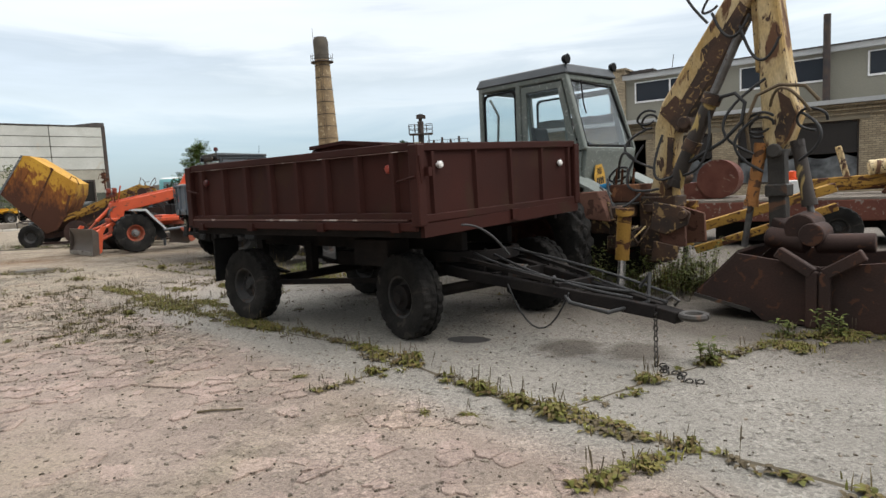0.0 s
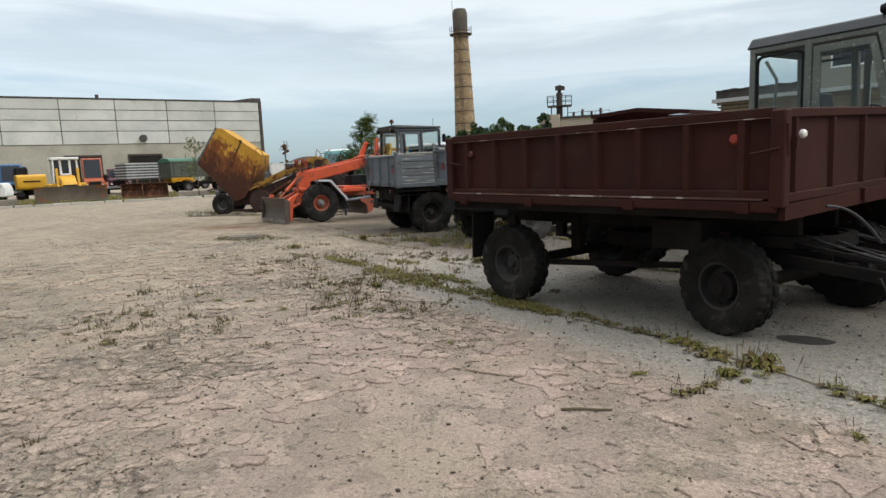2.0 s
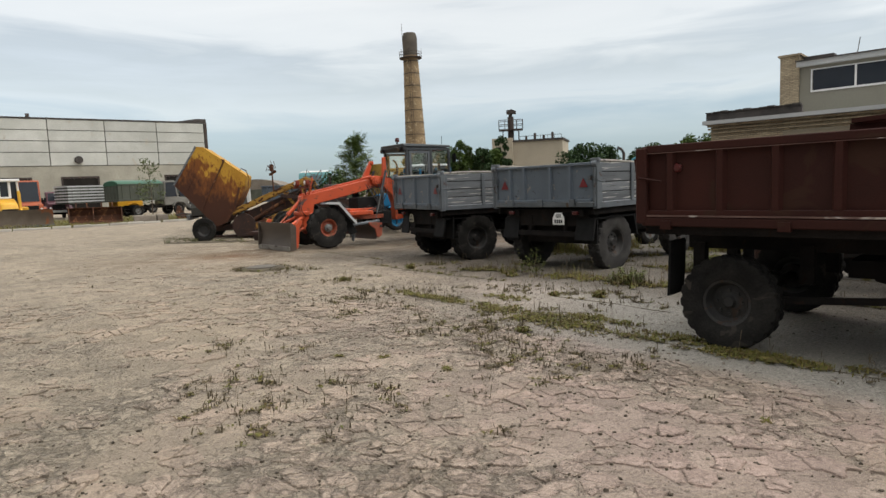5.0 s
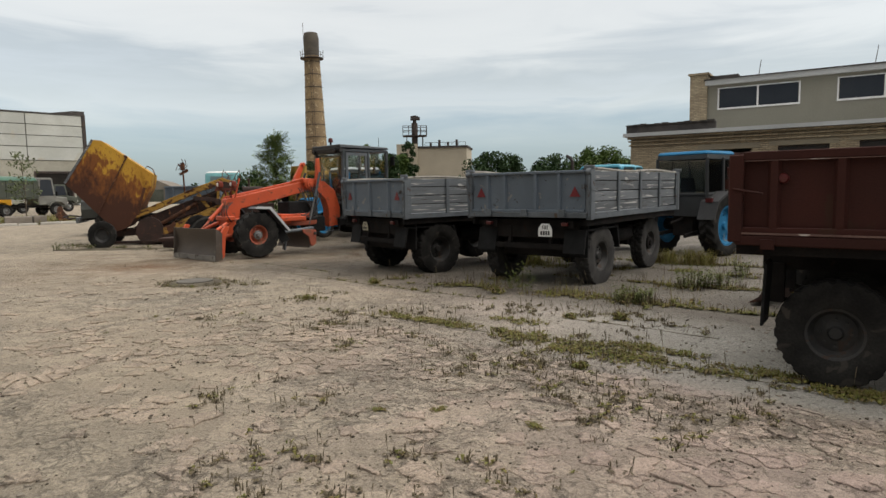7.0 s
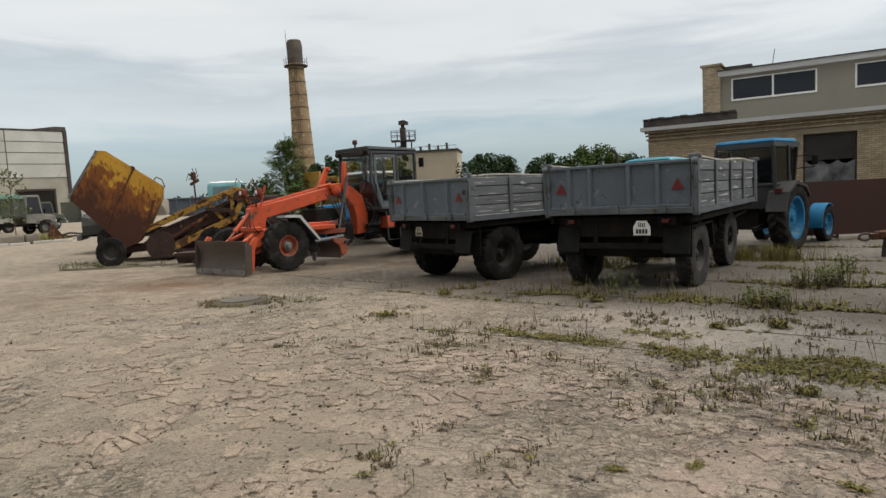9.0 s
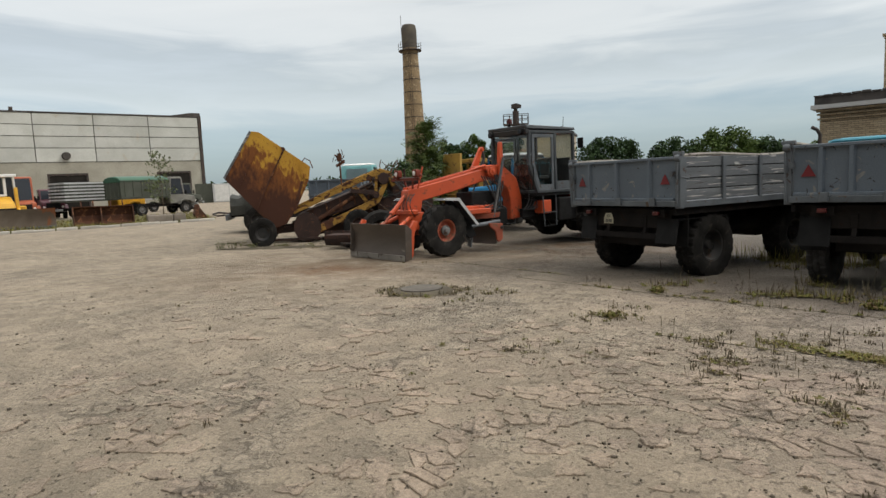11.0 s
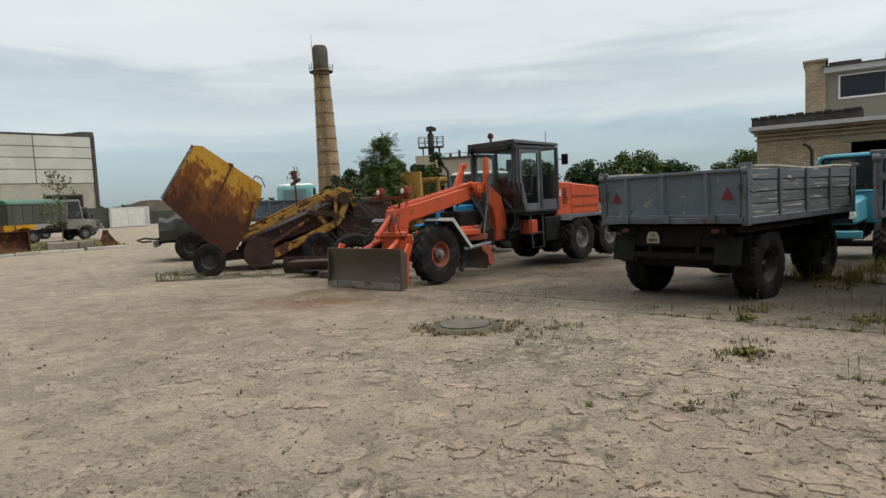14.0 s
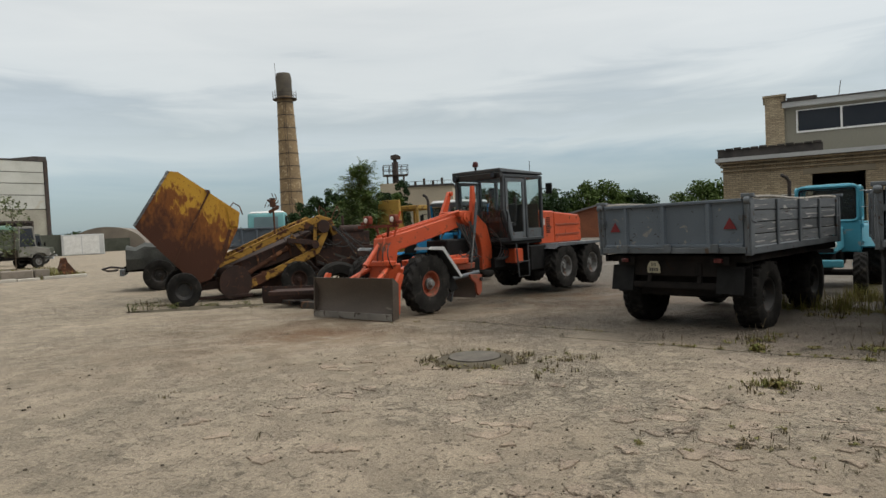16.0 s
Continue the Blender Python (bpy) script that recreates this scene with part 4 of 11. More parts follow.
def running_gear(t, L, W, bed, wr, ww, rim_r, x_front, x_rear, track, rim_mat, tyre_mat, steer=0.0, mud=True):
    """Chassis, axles, springs, turntable and wheels under a four-wheel trailer; x is ahead, the body from -L/2 to L/2."""
    def rails(bm):
        for y in (-0.42, 0.42):
            beam(bm, (-L / 2 + 0.1, y, bed - 0.22), (L / 2 - 0.15, y, bed - 0.22), 0.09, 0.18)
        for x in np.linspace(-L / 2 + 0.15, L / 2 - 0.2, 7):
            beam(bm, (x, -W / 2 + 0.08, bed - 0.06), (x, W / 2 - 0.08, bed - 0.06), 0.07, 0.10)
        for y in (-W / 2 + 0.05, W / 2 - 0.05):
            beam(bm, (-L / 2, y, bed - 0.05), (L / 2, y, bed - 0.05), 0.06, 0.11)
    P("chassis_frame", M_CHASSIS, t, rails, bevel=0.006)
    for x, st in ((x_front, steer), (x_rear, 0)):
        ax = P("axle", M_CHASSIS, t, lambda bm: [tube(bm, [(0, -track / 2, 0), (0, track / 2, 0)], 0.06, 10), *[tube(bm, [(0, s * (track / 2 - 0.16), 0), (0, s * (track / 2 - 0.04), 0)], 0.13, 12) for s in (-1, 1)]],
               at=pose(x, 0, wr * 0.98, 0, 0, st))
        for s in (-1, 1):
            P("leaf_spring", M_CHASSIS, ax, lambda bm: [beam(bm, (-0.5 + 0.07 * k, s * 0.46, 0.17 - 0.03 * k), (0.0, s * 0.46, 0.075), 0.07, 0.022) or beam(bm, (0.5 - 0.07 * k, s * 0.46, 0.17 - 0.03 * k), (0.0, s * 0.46, 0.075), 0.07, 0.022) for k in range(4)])
        c, sn = math.cos(radians(st)), math.sin(radians(st))
        for s in (-1, 1):
            wheel(t, x - s * sn * track / 2, s * c * track / 2, wr, ww, rim_r, rim_mat, tyre_mat, side=s, steer=st)
    P("turntable", M_CHASSIS, t, lambda bm: [lathe(bm, [(0.44, bed - 0.42), (0.52, bed - 0.42), (0.52, bed - 0.32), (0.44, bed - 0.32)], 24, pose(x_front, 0, 0, 90, 0, 0)),
                                             *[beam(bm, (x_front - 0.6, s * 0.4, bed - 0.5), (x_front + 0.75, s * 0.4, bed - 0.5), 0.08, 0.12) for s in (-1, 1)],
                                             *[beam(bm, (x_front + dx, s * 0.44, wr + 0.1), (x_front + dx, s * 0.44, bed - 0.45), 0.08, 0.1) for s in (-1, 1) for dx in (-0.45, 0.45)]])
    for s in (-1, 1):
        for dx in (-0.5, 0.5):
            P("spring_hanger", M_CHASSIS, t, lambda bm: beam(bm, (x_rear + dx, s * 0.46, wr + 0.12), (x_rear + dx, s * 0.46, bed - 0.25), 0.1, 0.12))
    P("tipping_ram", M_CHASSIS, t, lambda bm: [tube(bm, [(-0.1, 0, 0.55), (0.0, 0, bed - 0.1)], 0.10, 12), box(bm, (-0.35, -0.3, 0.62), (0.2, 0.3, 0.78))])
    if mud:
        for s in (-1, 1):
            P("mudflap", M_BLACK, t, lambda bm: prism(bm, [(0, 0), (0.02, 0.0), (0.04, 0.52), (0.02, 0.54)], s * (track / 2) - 0.17, s * (track / 2) + 0.17, pose(x_rear - wr - 0.10, 0, wr + 0.02)))


def corner_latches(t, L, W, z0, z1, mat):
    for sx in (-1, 1):
        for sy in (-1, 1):
            P("latch", mat, t, lambda bm: [beam(bm, (sx * (L / 2 + 0.03), sy * (W / 2 - 0.05), z1 - 0.30), (sx * (L / 2 + 0.03), sy * (W / 2 - 0.05), z1 - 0.22), 0.05, 0.14), tube(bm, [(sx * (L / 2 + 0.05), sy * (W / 2 + 0.02), z1 - 0.36), (sx * (L / 2 + 0.06), sy * (W / 2 + 0.05), z1 - 0.12)], 0.014, 6),
                                           tube(bm, [(sx * (L / 2 - 0.2), sy * (W / 2 + 0.06), z1 - 0.34), (sx * (L / 2 + 0.02), sy * (W / 2 + 0.07), z1 - 0.30)], 0.012, 6)])


M_PLATEDIRTY = surf("dirty_old_plate", (0.34, 0.31, 0.22), (0.24, 0.215, 0.15), 12, 0.6)


def plate_bars(parent, m, w, h, board_mat, rows=2, name="number_plate"):
    """A number plate whose writing is plain bars."""
    pl = P(name, board_mat, parent, lambda bm: prism(bm, [(-w / 2, -h / 2), (w / 2, -h / 2), (w / 2, h * 0.08), (w * 0.28, h / 2), (-w * 0.28, h / 2), (-w / 2, h * 0.08)] if rows > 1 else round_rect(w, h, 0.03), 0, 0.006), at=m)
    for r in range(rows):
        zz = h * (0.22 - 0.44 * r) if rows > 1 else 0
        ww = w * (0.45 if r == 0 and rows > 1 else 0.72)
        P("plate_marking", M_INK, pl, lambda bm: [box(bm, (-ww / 2 + k * ww / 4 + 0.008, -0.004, zz - h * 0.15), (-ww / 2 + (k + 1) * ww / 4 - 0.008, -0.001, zz + h * 0.15)) for k in range(4)])
    return pl


def red_trailer(m):
    L, W, bed, top = 3.73, 2.52, 1.17, 1.91
    t = thing("farm_trailer", m, "maroon steel tipping farm trailer with black chassis and drawbar", "trailer")
    P("bed", M_REDRUST, t, lambda bm: box(bm, (-L / 2 + 0.02, -W / 2 + 0.02, bed + 0.004), (L / 2 - 0.02, W / 2 - 0.02, bed + 0.05)))
    hh = top - bed - 0.055
    for s in (-1, 1):
        yy = s * W / 2
        at = pose(-L / 2 + 0.05, yy, bed + 0.055) if s < 0 else pose(L / 2 - 0.05, yy, bed + 0.055, 0, 0, 180)
        ribbed("side_board", t, M_RED, L - 0.1, hh, 8, at, "maroon ribbed drop side")
    ribbed("front_board", t, M_RED, W - 0.09, hh + 0.015, 5, pose(L / 2, -W / 2 + 0.03, bed + 0.03, 0, -1.4, 84), "maroon ribbed headboard, bent out of square", where=(0.06, 0.30, 0.52, 0.74, 0.95), rib_w=0.032, rib_d=0.035)
    P("bed_nose", M_REDRUST, t, lambda bm: hexa(bm, [(L / 2 - 0.02, -W / 2 + 0.05, bed), (L / 2 + 0.0, -W / 2 + 0.05, bed), (L / 2 + 0.22, 1.16, bed + 0.06), (L / 2 - 0.02, 1.16, bed), (L / 2 - 0.02, -W / 2 + 0.05, bed + 0.05), (L / 2 + 0.0, -W / 2 + 0.05, bed + 0.05), (L / 2 + 0.22, 1.16, bed + 0.10), (L / 2 - 0.02, 1.16, bed + 0.05)]))
    ribbed("tail_board", t, M_RED, W - 0.1, hh, 4, pose(-L / 2, W / 2 - 0.05, bed + 0.055, 0, 0, -90))
    for sx in (-1, 1):
        for sy in (-1, 1):
            jut, tuck = (0.25, 0.08) if sx > 0 and sy > 0 else (0.0, 0.0)
            P("corner_post", M_RED, t, lambda bm: box(bm, (sx * L / 2 - 0.055 + jut, sy * (W / 2 + 0.012 - tuck) - 0.055, bed + jut * 0.3), (sx * L / 2 + 0.055 + jut, sy * (W / 2 + 0.012 - tuck) + 0.055, top - 0.02 + jut * 0.14)), bevel=0.01)
    P("hinge_rail", M_RED, t, lambda bm: [beam(bm, (-L / 2, s * (W / 2 + 0.035), bed + 0.02), (L / 2, s * (W / 2 + 0.035), bed + 0.0), 0.05, 0.085) for s in (-1, 1)], bevel=0.01)
    P("edge_rail", M_SCRAPEGLINT, t, lambda bm: [beam(bm, (-L / 2 + 0.04, s * (W / 2 + 0.052), bed + 0.075), (L / 2 - 0.1, s * (W / 2 + 0.052), bed + 0.058), 0.018, 0.014) for s in (-1, 1)], "hinge rod scraped to bare metal")
    # pale strip painted where the rail's lower edge catches the light
    P("top_edge", M_SCRAPEGLINT, t, lambda bm: [beam(bm, (-L / 2 + 0.04, s * (W / 2 + 0.046), top - 0.075), (L / 2 - 0.04, s * (W / 2 + 0.046), top - 0.075), 0.006, 0.007) for s in (-1, 1)], "thin pale strip painted as light caught under the top rail")
    for s in (-1, 1):
        for x in (-1.62, -0.6, 0.6, 1.62):
            P("hinge", M_RED, t, lambda bm: box(bm, (x - 0.05, s * (W / 2 + 0.05) - 0.03, bed - 0.05), (x + 0.05, s * (W / 2 + 0.05) + 0.03, bed + 0.03)))
    P("underframe_lip", M_RED, t, lambda bm: [beam(bm, (L / 2 + 0.02, -W / 2, bed - 0.04), (L / 2 + 0.27, W / 2 - 0.06, bed + 0.05), 0.05, 0.12), beam(bm, (L / 2 + 0.17, -0.05, bed + 0.03), (L / 2 + 0.19, 0.05, bed + 0.03), 0.06, 0.10)])
    corner_latches(t, L, W, bed, top, M_RED)
    for sy in (-1, 1):
        P("reflector", M_LAMP_WHITE, t, lambda bm: lathe(bm, [(0, -0.075), (0.02, -0.072), (0.034, -0.058), (0.034, -0.035), (0.016, -0.03), (0.016, 0.03), (0, 0.03)], 14, pose(0, 0, 0, 0, 0, 90)), "white front reflector", at=pose(L / 2 + (0.20 if sy > 0 else 0.01), 0.88 if sy > 0 else -1.02, top - 0.20))
    for sx in (-1, 1):
        for sy in (-1, 1):
            P("side_lamp", M_LAMP_DULL if sx > 0 else M_LAMP_RED, t, lambda bm: lathe(bm, [(0, -0.02), (0.03, -0.016), (0.042, 0.0), (0.042, 0.02), (0, 0.02)], 14, pose(0, 0, 0, 0, 0, 0 if sy < 0 else 180)), "orange side lamp" if sx > 0 else "faded red side lamp", at=pose(sx * (L / 2 - 0.34), sy * (W / 2 + 0.02), top - 0.22))
    running_gear(t, L, W, bed, 0.437, 0.25, 0.215, 1.48, -1.14, 2.0, M_RIM, M_RUBBER, steer=-13)
    turn = pose(1.48, 0, 0, 0, 0, -14) @ pose(-1.56, 0, 0)
    # drawbar: two rails to an eye, with hoses
    tip = (4.15, 0.02, 0.44)
    base_x = 1.75
    for sy in (-1, 1):
        P("drawbar_rail", M_CHASSIS, t, lambda bm: beam(bm, (base_x, sy * 0.46, 0.66), (tip[0] - 0.28, sy * 0.06, 0.45), 0.07, 0.10), bevel=0.005, at=turn)
        P("steering_rod", M_CHASSIS, t, lambda bm: beam(bm, (base_x - 0.1, sy * 0.42, 0.82), (base_x + 1.2, sy * 0.25, 0.63), 0.035, 0.035), at=turn)
    for bx, wy, bz in ((0.55, 0.36, 0.63), (1.25, 0.24, 0.58), (-0.2, 0.5, 0.72)):
        P("drawbar_brace", M_CHASSIS, t, lambda bm: beam(bm, (base_x + bx, -wy, bz), (base_x + bx, wy, bz), 0.06, 0.08), bevel=0.005, at=turn)
    P("drawbar_nose", M_CHASSIS, t, lambda bm: beam(bm, (tip[0] - 0.34, 0.0, 0.45), (tip[0] - 0.1, 0.0, 0.42), 0.13, 0.09), bevel=0.005, at=turn)
    P("towing_eye", M_STEELDARK, t, lambda bm: tube(bm, [(tip[0] + 0.09 * math.cos(a), tip[1] + 0.09 * math.sin(a), tip[2]) for a in np.linspace(0, 2 * math.pi, 17)], 0.028, 8), at=turn)
    P("safety_hook", M_STEELDARK, t, lambda bm: tube(bm, [(tip[0] - 0.3, 0.07, 0.5), (tip[0] - 0.22, 0.08, 0.56), (tip[0] - 0.16, 0.08, 0.53), (tip[0] - 0.2, 0.08, 0.49)], 0.014, 6), at=turn)
    for i, (y0, y1, sag) in enumerate(((-0.3, 0.1, 0.02), (-0.1, -0.12, 0.05), (0.15, 0.2, -0.02), (0.3, -0.1, 0.08))):
        P("brake_hose", M_HOSE, t, lambda bm: tube(bm, arc((1.9, y0, 0.85), (tip[0] - 0.6 + 0.15 * i, y1, 0.55), sag, 10, (0, 0.1 * (i - 1.5), 0)), 0.012, 6), at=turn)
    P("hanging_cable", M_HOSE, t, lambda bm: tube(bm, arc((2.0 + 0.6, -0.45, 0.6), (2.0 + 1.15, -0.25, 0.55), 0.36), 0.008, 6), "loose hanging cable", at=turn)
    P("coupling_hose", M_HOSE, t, lambda bm: tube(bm, [(2.0 + 0.75, 0.0, 0.62), (2.0 + 1.2, -0.30, 0.48), (2.0 + 1.55, -0.24, 0.43), (2.0 + 1.75, 0.02, 0.50), (2.0 + 1.70, 0.12, 0.72), (2.0 + 1.62, 0.10, 0.60)], 0.018, 8), at=turn)
    P("headboard_cable", M_HOSE, t, lambda bm: tube(bm, arc((2.0 + 0.08, -0.95, 1.16), (2.0 + 0.35, -0.6, 0.86), -0.08), 0.012, 6))
    P("drawbar_spring", M_STEELDARK, t, lambda bm: tube(bm, [(2.0 + 0.15 + 0.012 * k / 3, 0.02 + 0.045 * math.cos(k), 0.66 + 0.045 * math.sin(k)) for k in range(60)], 0.010, 5), at=turn)
    P("storage_box", M_CHASSIS, t, lambda bm: box(bm, (0.55, -W / 2 + 0.4, 0.72), (1.05, -W / 2 + 0.75, 1.0)), bevel=0.01)
    P("spare_link", M_CHASSIS, t, lambda bm: [beam(bm, (-0.85, -0.86, 0.45), (1.0, -0.4, 0.52), 0.05, 0.06), beam(bm, (1.0, -0.4, 0.52), (1.0, 0.4, 0.52), 0.05, 0.06)])
    # chain down to the slab
    chain = P("chain", M_STEELDARK, t, lambda bm: tube(bm, [(tip[0] - 0.30, -0.06, 0.43), (tip[0] - 0.26, -0.06, 0.43)], 0.02, 6), at=turn)
    pts = [Vector((tip[0] - 0.28, -0.06, 0.40 - 0.042 * k)) for k in range(10)] + [Vector((tip[0] - 0.28 + 0.03 * k + 0.02 * math.sin(k), -0.06 - 0.012 * k + 0.04 * math.sin(k * 0.9), 0.02)) for k in range(1, 16)]
    for i, p in enumerate(pts):
        spin = Matrix.Rotation(radians(90 * (i % 2)), 4, "Z") if i < 10 else pose(0, 0, 0, 90 * (i % 2), 90, 40)
        if "chain_link" not in WHEELS:
            bm = B()
            tube(bm, [(0.016 * math.cos(a), 0, 0.026 * math.sin(a)) for a in np.linspace(0, 2 * math.pi, 11)], 0.006, 5)
            WHEELS["chain_link"] = mesh_of("link", bm, M_STEELDARK)
        part("link", WHEELS["chain_link"], None, chain, at=Matrix.Translation(p) @ spin)
    return t


RED_YAW = -38.9
rf = Vector((math.cos(radians(RED_YAW)), math.sin(radians(RED_YAW)), 0))
rl = Vector((-rf.y, rf.x, 0))
red_c = Vector((-0.30, 6.40, 0)) - rf * 1.865 + rl * 1.26
red_trailer(pose(red_c.x, red_c.y, 0, 0, 0, RED_YAW))


M_PALEWOOD = surf("bleached_pale_wood", (0.33, 0.31, 0.27), (0.22, 0.205, 0.18), 3, 0.9, wear=(0.12, 0.11, 0.10), wear_amount=0.36, wear_scale=12)


def grey_trailer(m, label, plate_dx, tyre_mat, rim_mat, sag=0.0):
    L, W, bed, top = 4.1, 2.40, 1.25, 1.99
    t = thing("farm_trailer", m, label, "trailer", "grey trailers in a row")
    hh = top - bed - 0.05
    P("bed", M_GREYFRAME, t, lambda bm: box(bm, (-L / 2 + 0.02, -W / 2 + 0.02, bed - 0.03), (L / 2 - 0.02, W / 2 - 0.02, bed + 0.04)))
    ribbed("tail_board", t, M_GREY, W - 0.1, hh, 3 if plate_dx > 0 else 4, pose(-L / 2, W / 2 - 0.05, bed + 0.06, 0, 0, -90), "faded grey-blue steel tailboard", where=(0.17, 0.46, 0.78) if plate_dx > 0 else (0.15, 0.31, 0.59, 0.79), rail=0.045)
    ribbed("head_board", t, M_GREY, W - 0.1, hh, 4, pose(L / 2, -W / 2 + 0.05, bed + 0.06, 0, 0, 90))
    P("tail_sill", M_GREYFRAME, t, lambda bm: [box(bm, (-L / 2 - 0.05, -W / 2, bed - 0.03), (-L / 2 + 0.05, W / 2, bed + 0.055)), *[box(bm, (-L / 2 - 0.09, y - 0.06, bed - 0.02), (-L / 2 - 0.055, y + 0.06, bed + 0.11)) for y in (-0.75, 0, 0.75)]], bevel=0.006)
    for s in (-1, 1):
        for k in range(4):
            z0 = bed + 0.06 + k * hh / 4
            P("side_plank", M_GREYPLANK, t, lambda bm: box(bm, (-L / 2 + 0.06, s * W / 2 - 0.02, z0 + 0.007), (L / 2 - 0.06, s * W / 2 + 0.02, z0 + hh / 4 - 0.007)), "flaking grey wooden side plank", at=pose(0, 0.006 * math.sin(k * 2.1 + s), 0, 0, 0, 0.15 * math.sin(k * 1.7)), bevel=0.006)
        for k in range(5):
            x = -L / 2 + 0.1 + (L - 0.2) * k / 4
            P("side_stake", M_GREYFRAME, t, lambda bm: box(bm, (x - 0.045, s * (W / 2 + 0.035) - 0.022, bed + 0.03), (x + 0.045, s * (W / 2 + 0.048) + 0.022, top)), bevel=0.008)
        P("side_rail", M_GREYFRAME, t, lambda bm: [beam(bm, (-L / 2, s * (W / 2 + 0.02), bed + 0.0), (L / 2, s * (W / 2 + 0.02), bed + 0.0), 0.06, 0.09)])
        P("top_rail", M_PALEWOOD, t, lambda bm: tube(bm, [(-L / 2 + 0.06 + (L - 0.12) * k / 10, s * W / 2, top + 0.018 + 0.02 * math.sin(k * 0.9 + sag)) for k in range(11)], 0.03, 6))
    for sx in (-1, 1):
        for sy in (-1, 1):
            P("corner_post", M_GREYFRAME, t, lambda bm: [box(bm, (sx * (L / 2 - 0.02) - 0.05, sy * (W / 2 + 0.02) - 0.05, bed - 0.06), (sx * (L / 2 - 0.02) + 0.05, sy * (W / 2 + 0.02) + 0.05, top + 0.02)), box(bm, (sx * L / 2 - 0.035, sy * (W / 2 + 0.02) - 0.09, top + 0.02), (sx * L / 2 + 0.035, sy * (W / 2 + 0.02) + 0.09, top + 0.08))], bevel=0.008)
    corner_latches(t, L, W, bed, top, M_GREYFRAME)
    for sy in (-1, 1):
        P("warning_triangle", M_TRIANGLE, t, lambda bm: prism(bm, [(-0.095, 0), (0.095, 0), (0, 0.165)], -0.012, -0.004), "red reflective triangle", at=pose(-L / 2 - 0.004, sy * 0.96, top - 0.42, 0, 0, -90))
        P("tail_lamp", M_LAMP_RED, t, lambda bm: box(bm, (-0.06, -0.03, -0.03), (0.06, 0.03, 0.03)), at=pose(-L / 2 - 0.02, sy * 0.78, bed - 0.14, 0, 0, 90), bevel=0.01)
        P("lamp_bracket", M_CHASSIS, t, lambda bm: [box(bm, (-L / 2 + 0.02, sy * 0.78 - 0.14, bed - 0.2), (-L / 2 + 0.05, sy * 0.78 + 0.14, bed - 0.085))])
    plate_bars(t, pose(-L / 2 - 0.06, plate_dx, bed - 0.24, 0, 0, -90), *((0.27, 0.22, M_WHITE) if plate_dx < 0 else (0.22, 0.18, M_PLATEDIRTY)))
    wide = plate_dx > 0
    running_gear(t, L, W, bed - 0.06, 0.54 if wide else 0.53, 0.38 if wide else 0.27, 0.27, 1.53 if wide else 1.36, -1.10 if wide else -1.26, 1.92 if wide else 1.88, rim_mat, tyre_mat)
    P("drawbar", M_CHASSIS, t, lambda bm: [beam(bm, (1.4, s * 0.45, 0.7), (L / 2 + 1.5, s * 0.05, 0.5), 0.07, 0.1) for s in (-1, 1)] + [beam(bm, (L / 2 + 1.4, 0, 0.5), (L / 2 + 1.75, 0, 0.5), 0.1, 0.08)])
    # black sheet added across the tail to imitate shade under the bed
    P("rear_panel", M_CHASSIS, t, lambda bm: box(bm, (-L / 2 + 0.12, -0.98, 0.86), (-L / 2 + 0.14, 0.98, bed - 0.09)), bevel=0.004)
    P("rear_bumper", M_CHASSIS, t, lambda bm: [beam(bm, (-L / 2 + 0.1, -0.9, 0.72), (-L / 2 + 0.1, 0.9, 0.72), 0.06, 0.09), *[beam(bm, (-L / 2 + 0.1, s * 0.42, 0.72), (-L / 2 + 0.2, s * 0.42, bed - 0.2), 0.06, 0.06) for s in (-1, 1)]])
    # black boxes added below the bed to keep light from showing through
    P("inner_frame", M_CHASSIS, t, lambda bm: [box(bm, (-1.75, -0.70, 0.52), (-0.9, 0.70, 0.94)), box(bm, (0.75, -0.66, 0.52), (1.65, 0.66, 0.94)), box(bm, (-0.8, -0.5, 0.80), (0.7, 0.5, 1.0))], bevel=0.02)
    for s in (-1, 1):
        P("inner_mudguard", M_BLACK, t, lambda bm: prism(bm, [(-2.01, 0.62), (-1.93, 1.02), (-0.68, 1.02), (-0.58, 0.62), (-0.62, 0.62), (-0.72, 0.99), (-1.89, 0.99), (-1.97, 0.62)], s * 0.90 - 0.2, s * 0.90 + 0.2))
    P("plank_backing", M_CHASSIS, t, lambda bm: [box(bm, (-L / 2 + 0.08, s * (W / 2 - 0.045) - 0.012, bed + 0.06), (L / 2 - 0.08, s * (W / 2 - 0.045) + 0.012, top - 0.03)) for s in (-1, 1)])
    for sy in (-1, 1):
        P("corner_bolt", M_GREYFRAME, t, lambda bm: [lathe(bm, [(0, -0.05), (0.05, -0.04), (0.06, 0.0), (0.05, 0.05), (0, 0.06)], 12, pose(-L / 2 - 0.02, sy * (W / 2 + 0.03), top - 0.02)), tube(bm, [(-L / 2 - 0.07, sy * (W / 2 + 0.05), top - 0.08), (-L / 2 - 0.05, sy * (W / 2 + 0.03), bed - 0.02)], 0.012, 6)])
    P("air_tank", M_CHASSIS, t, lambda bm: tube(bm, [(-0.3, -0.75, 0.78), (0.5, -0.75, 0.78)], 0.13, 14))
    return t


def place_rear_right(corner, yaw, L=4.1, W=2.4):
    f, l = Vector((math.cos(radians(yaw)), math.sin(radians(yaw)))), Vector((-math.sin(radians(yaw)), math.cos(radians(yaw))))
    c = Vector(corner) + f * L / 2 + l * W / 2
    return stand(c.x, c.y, yaw)


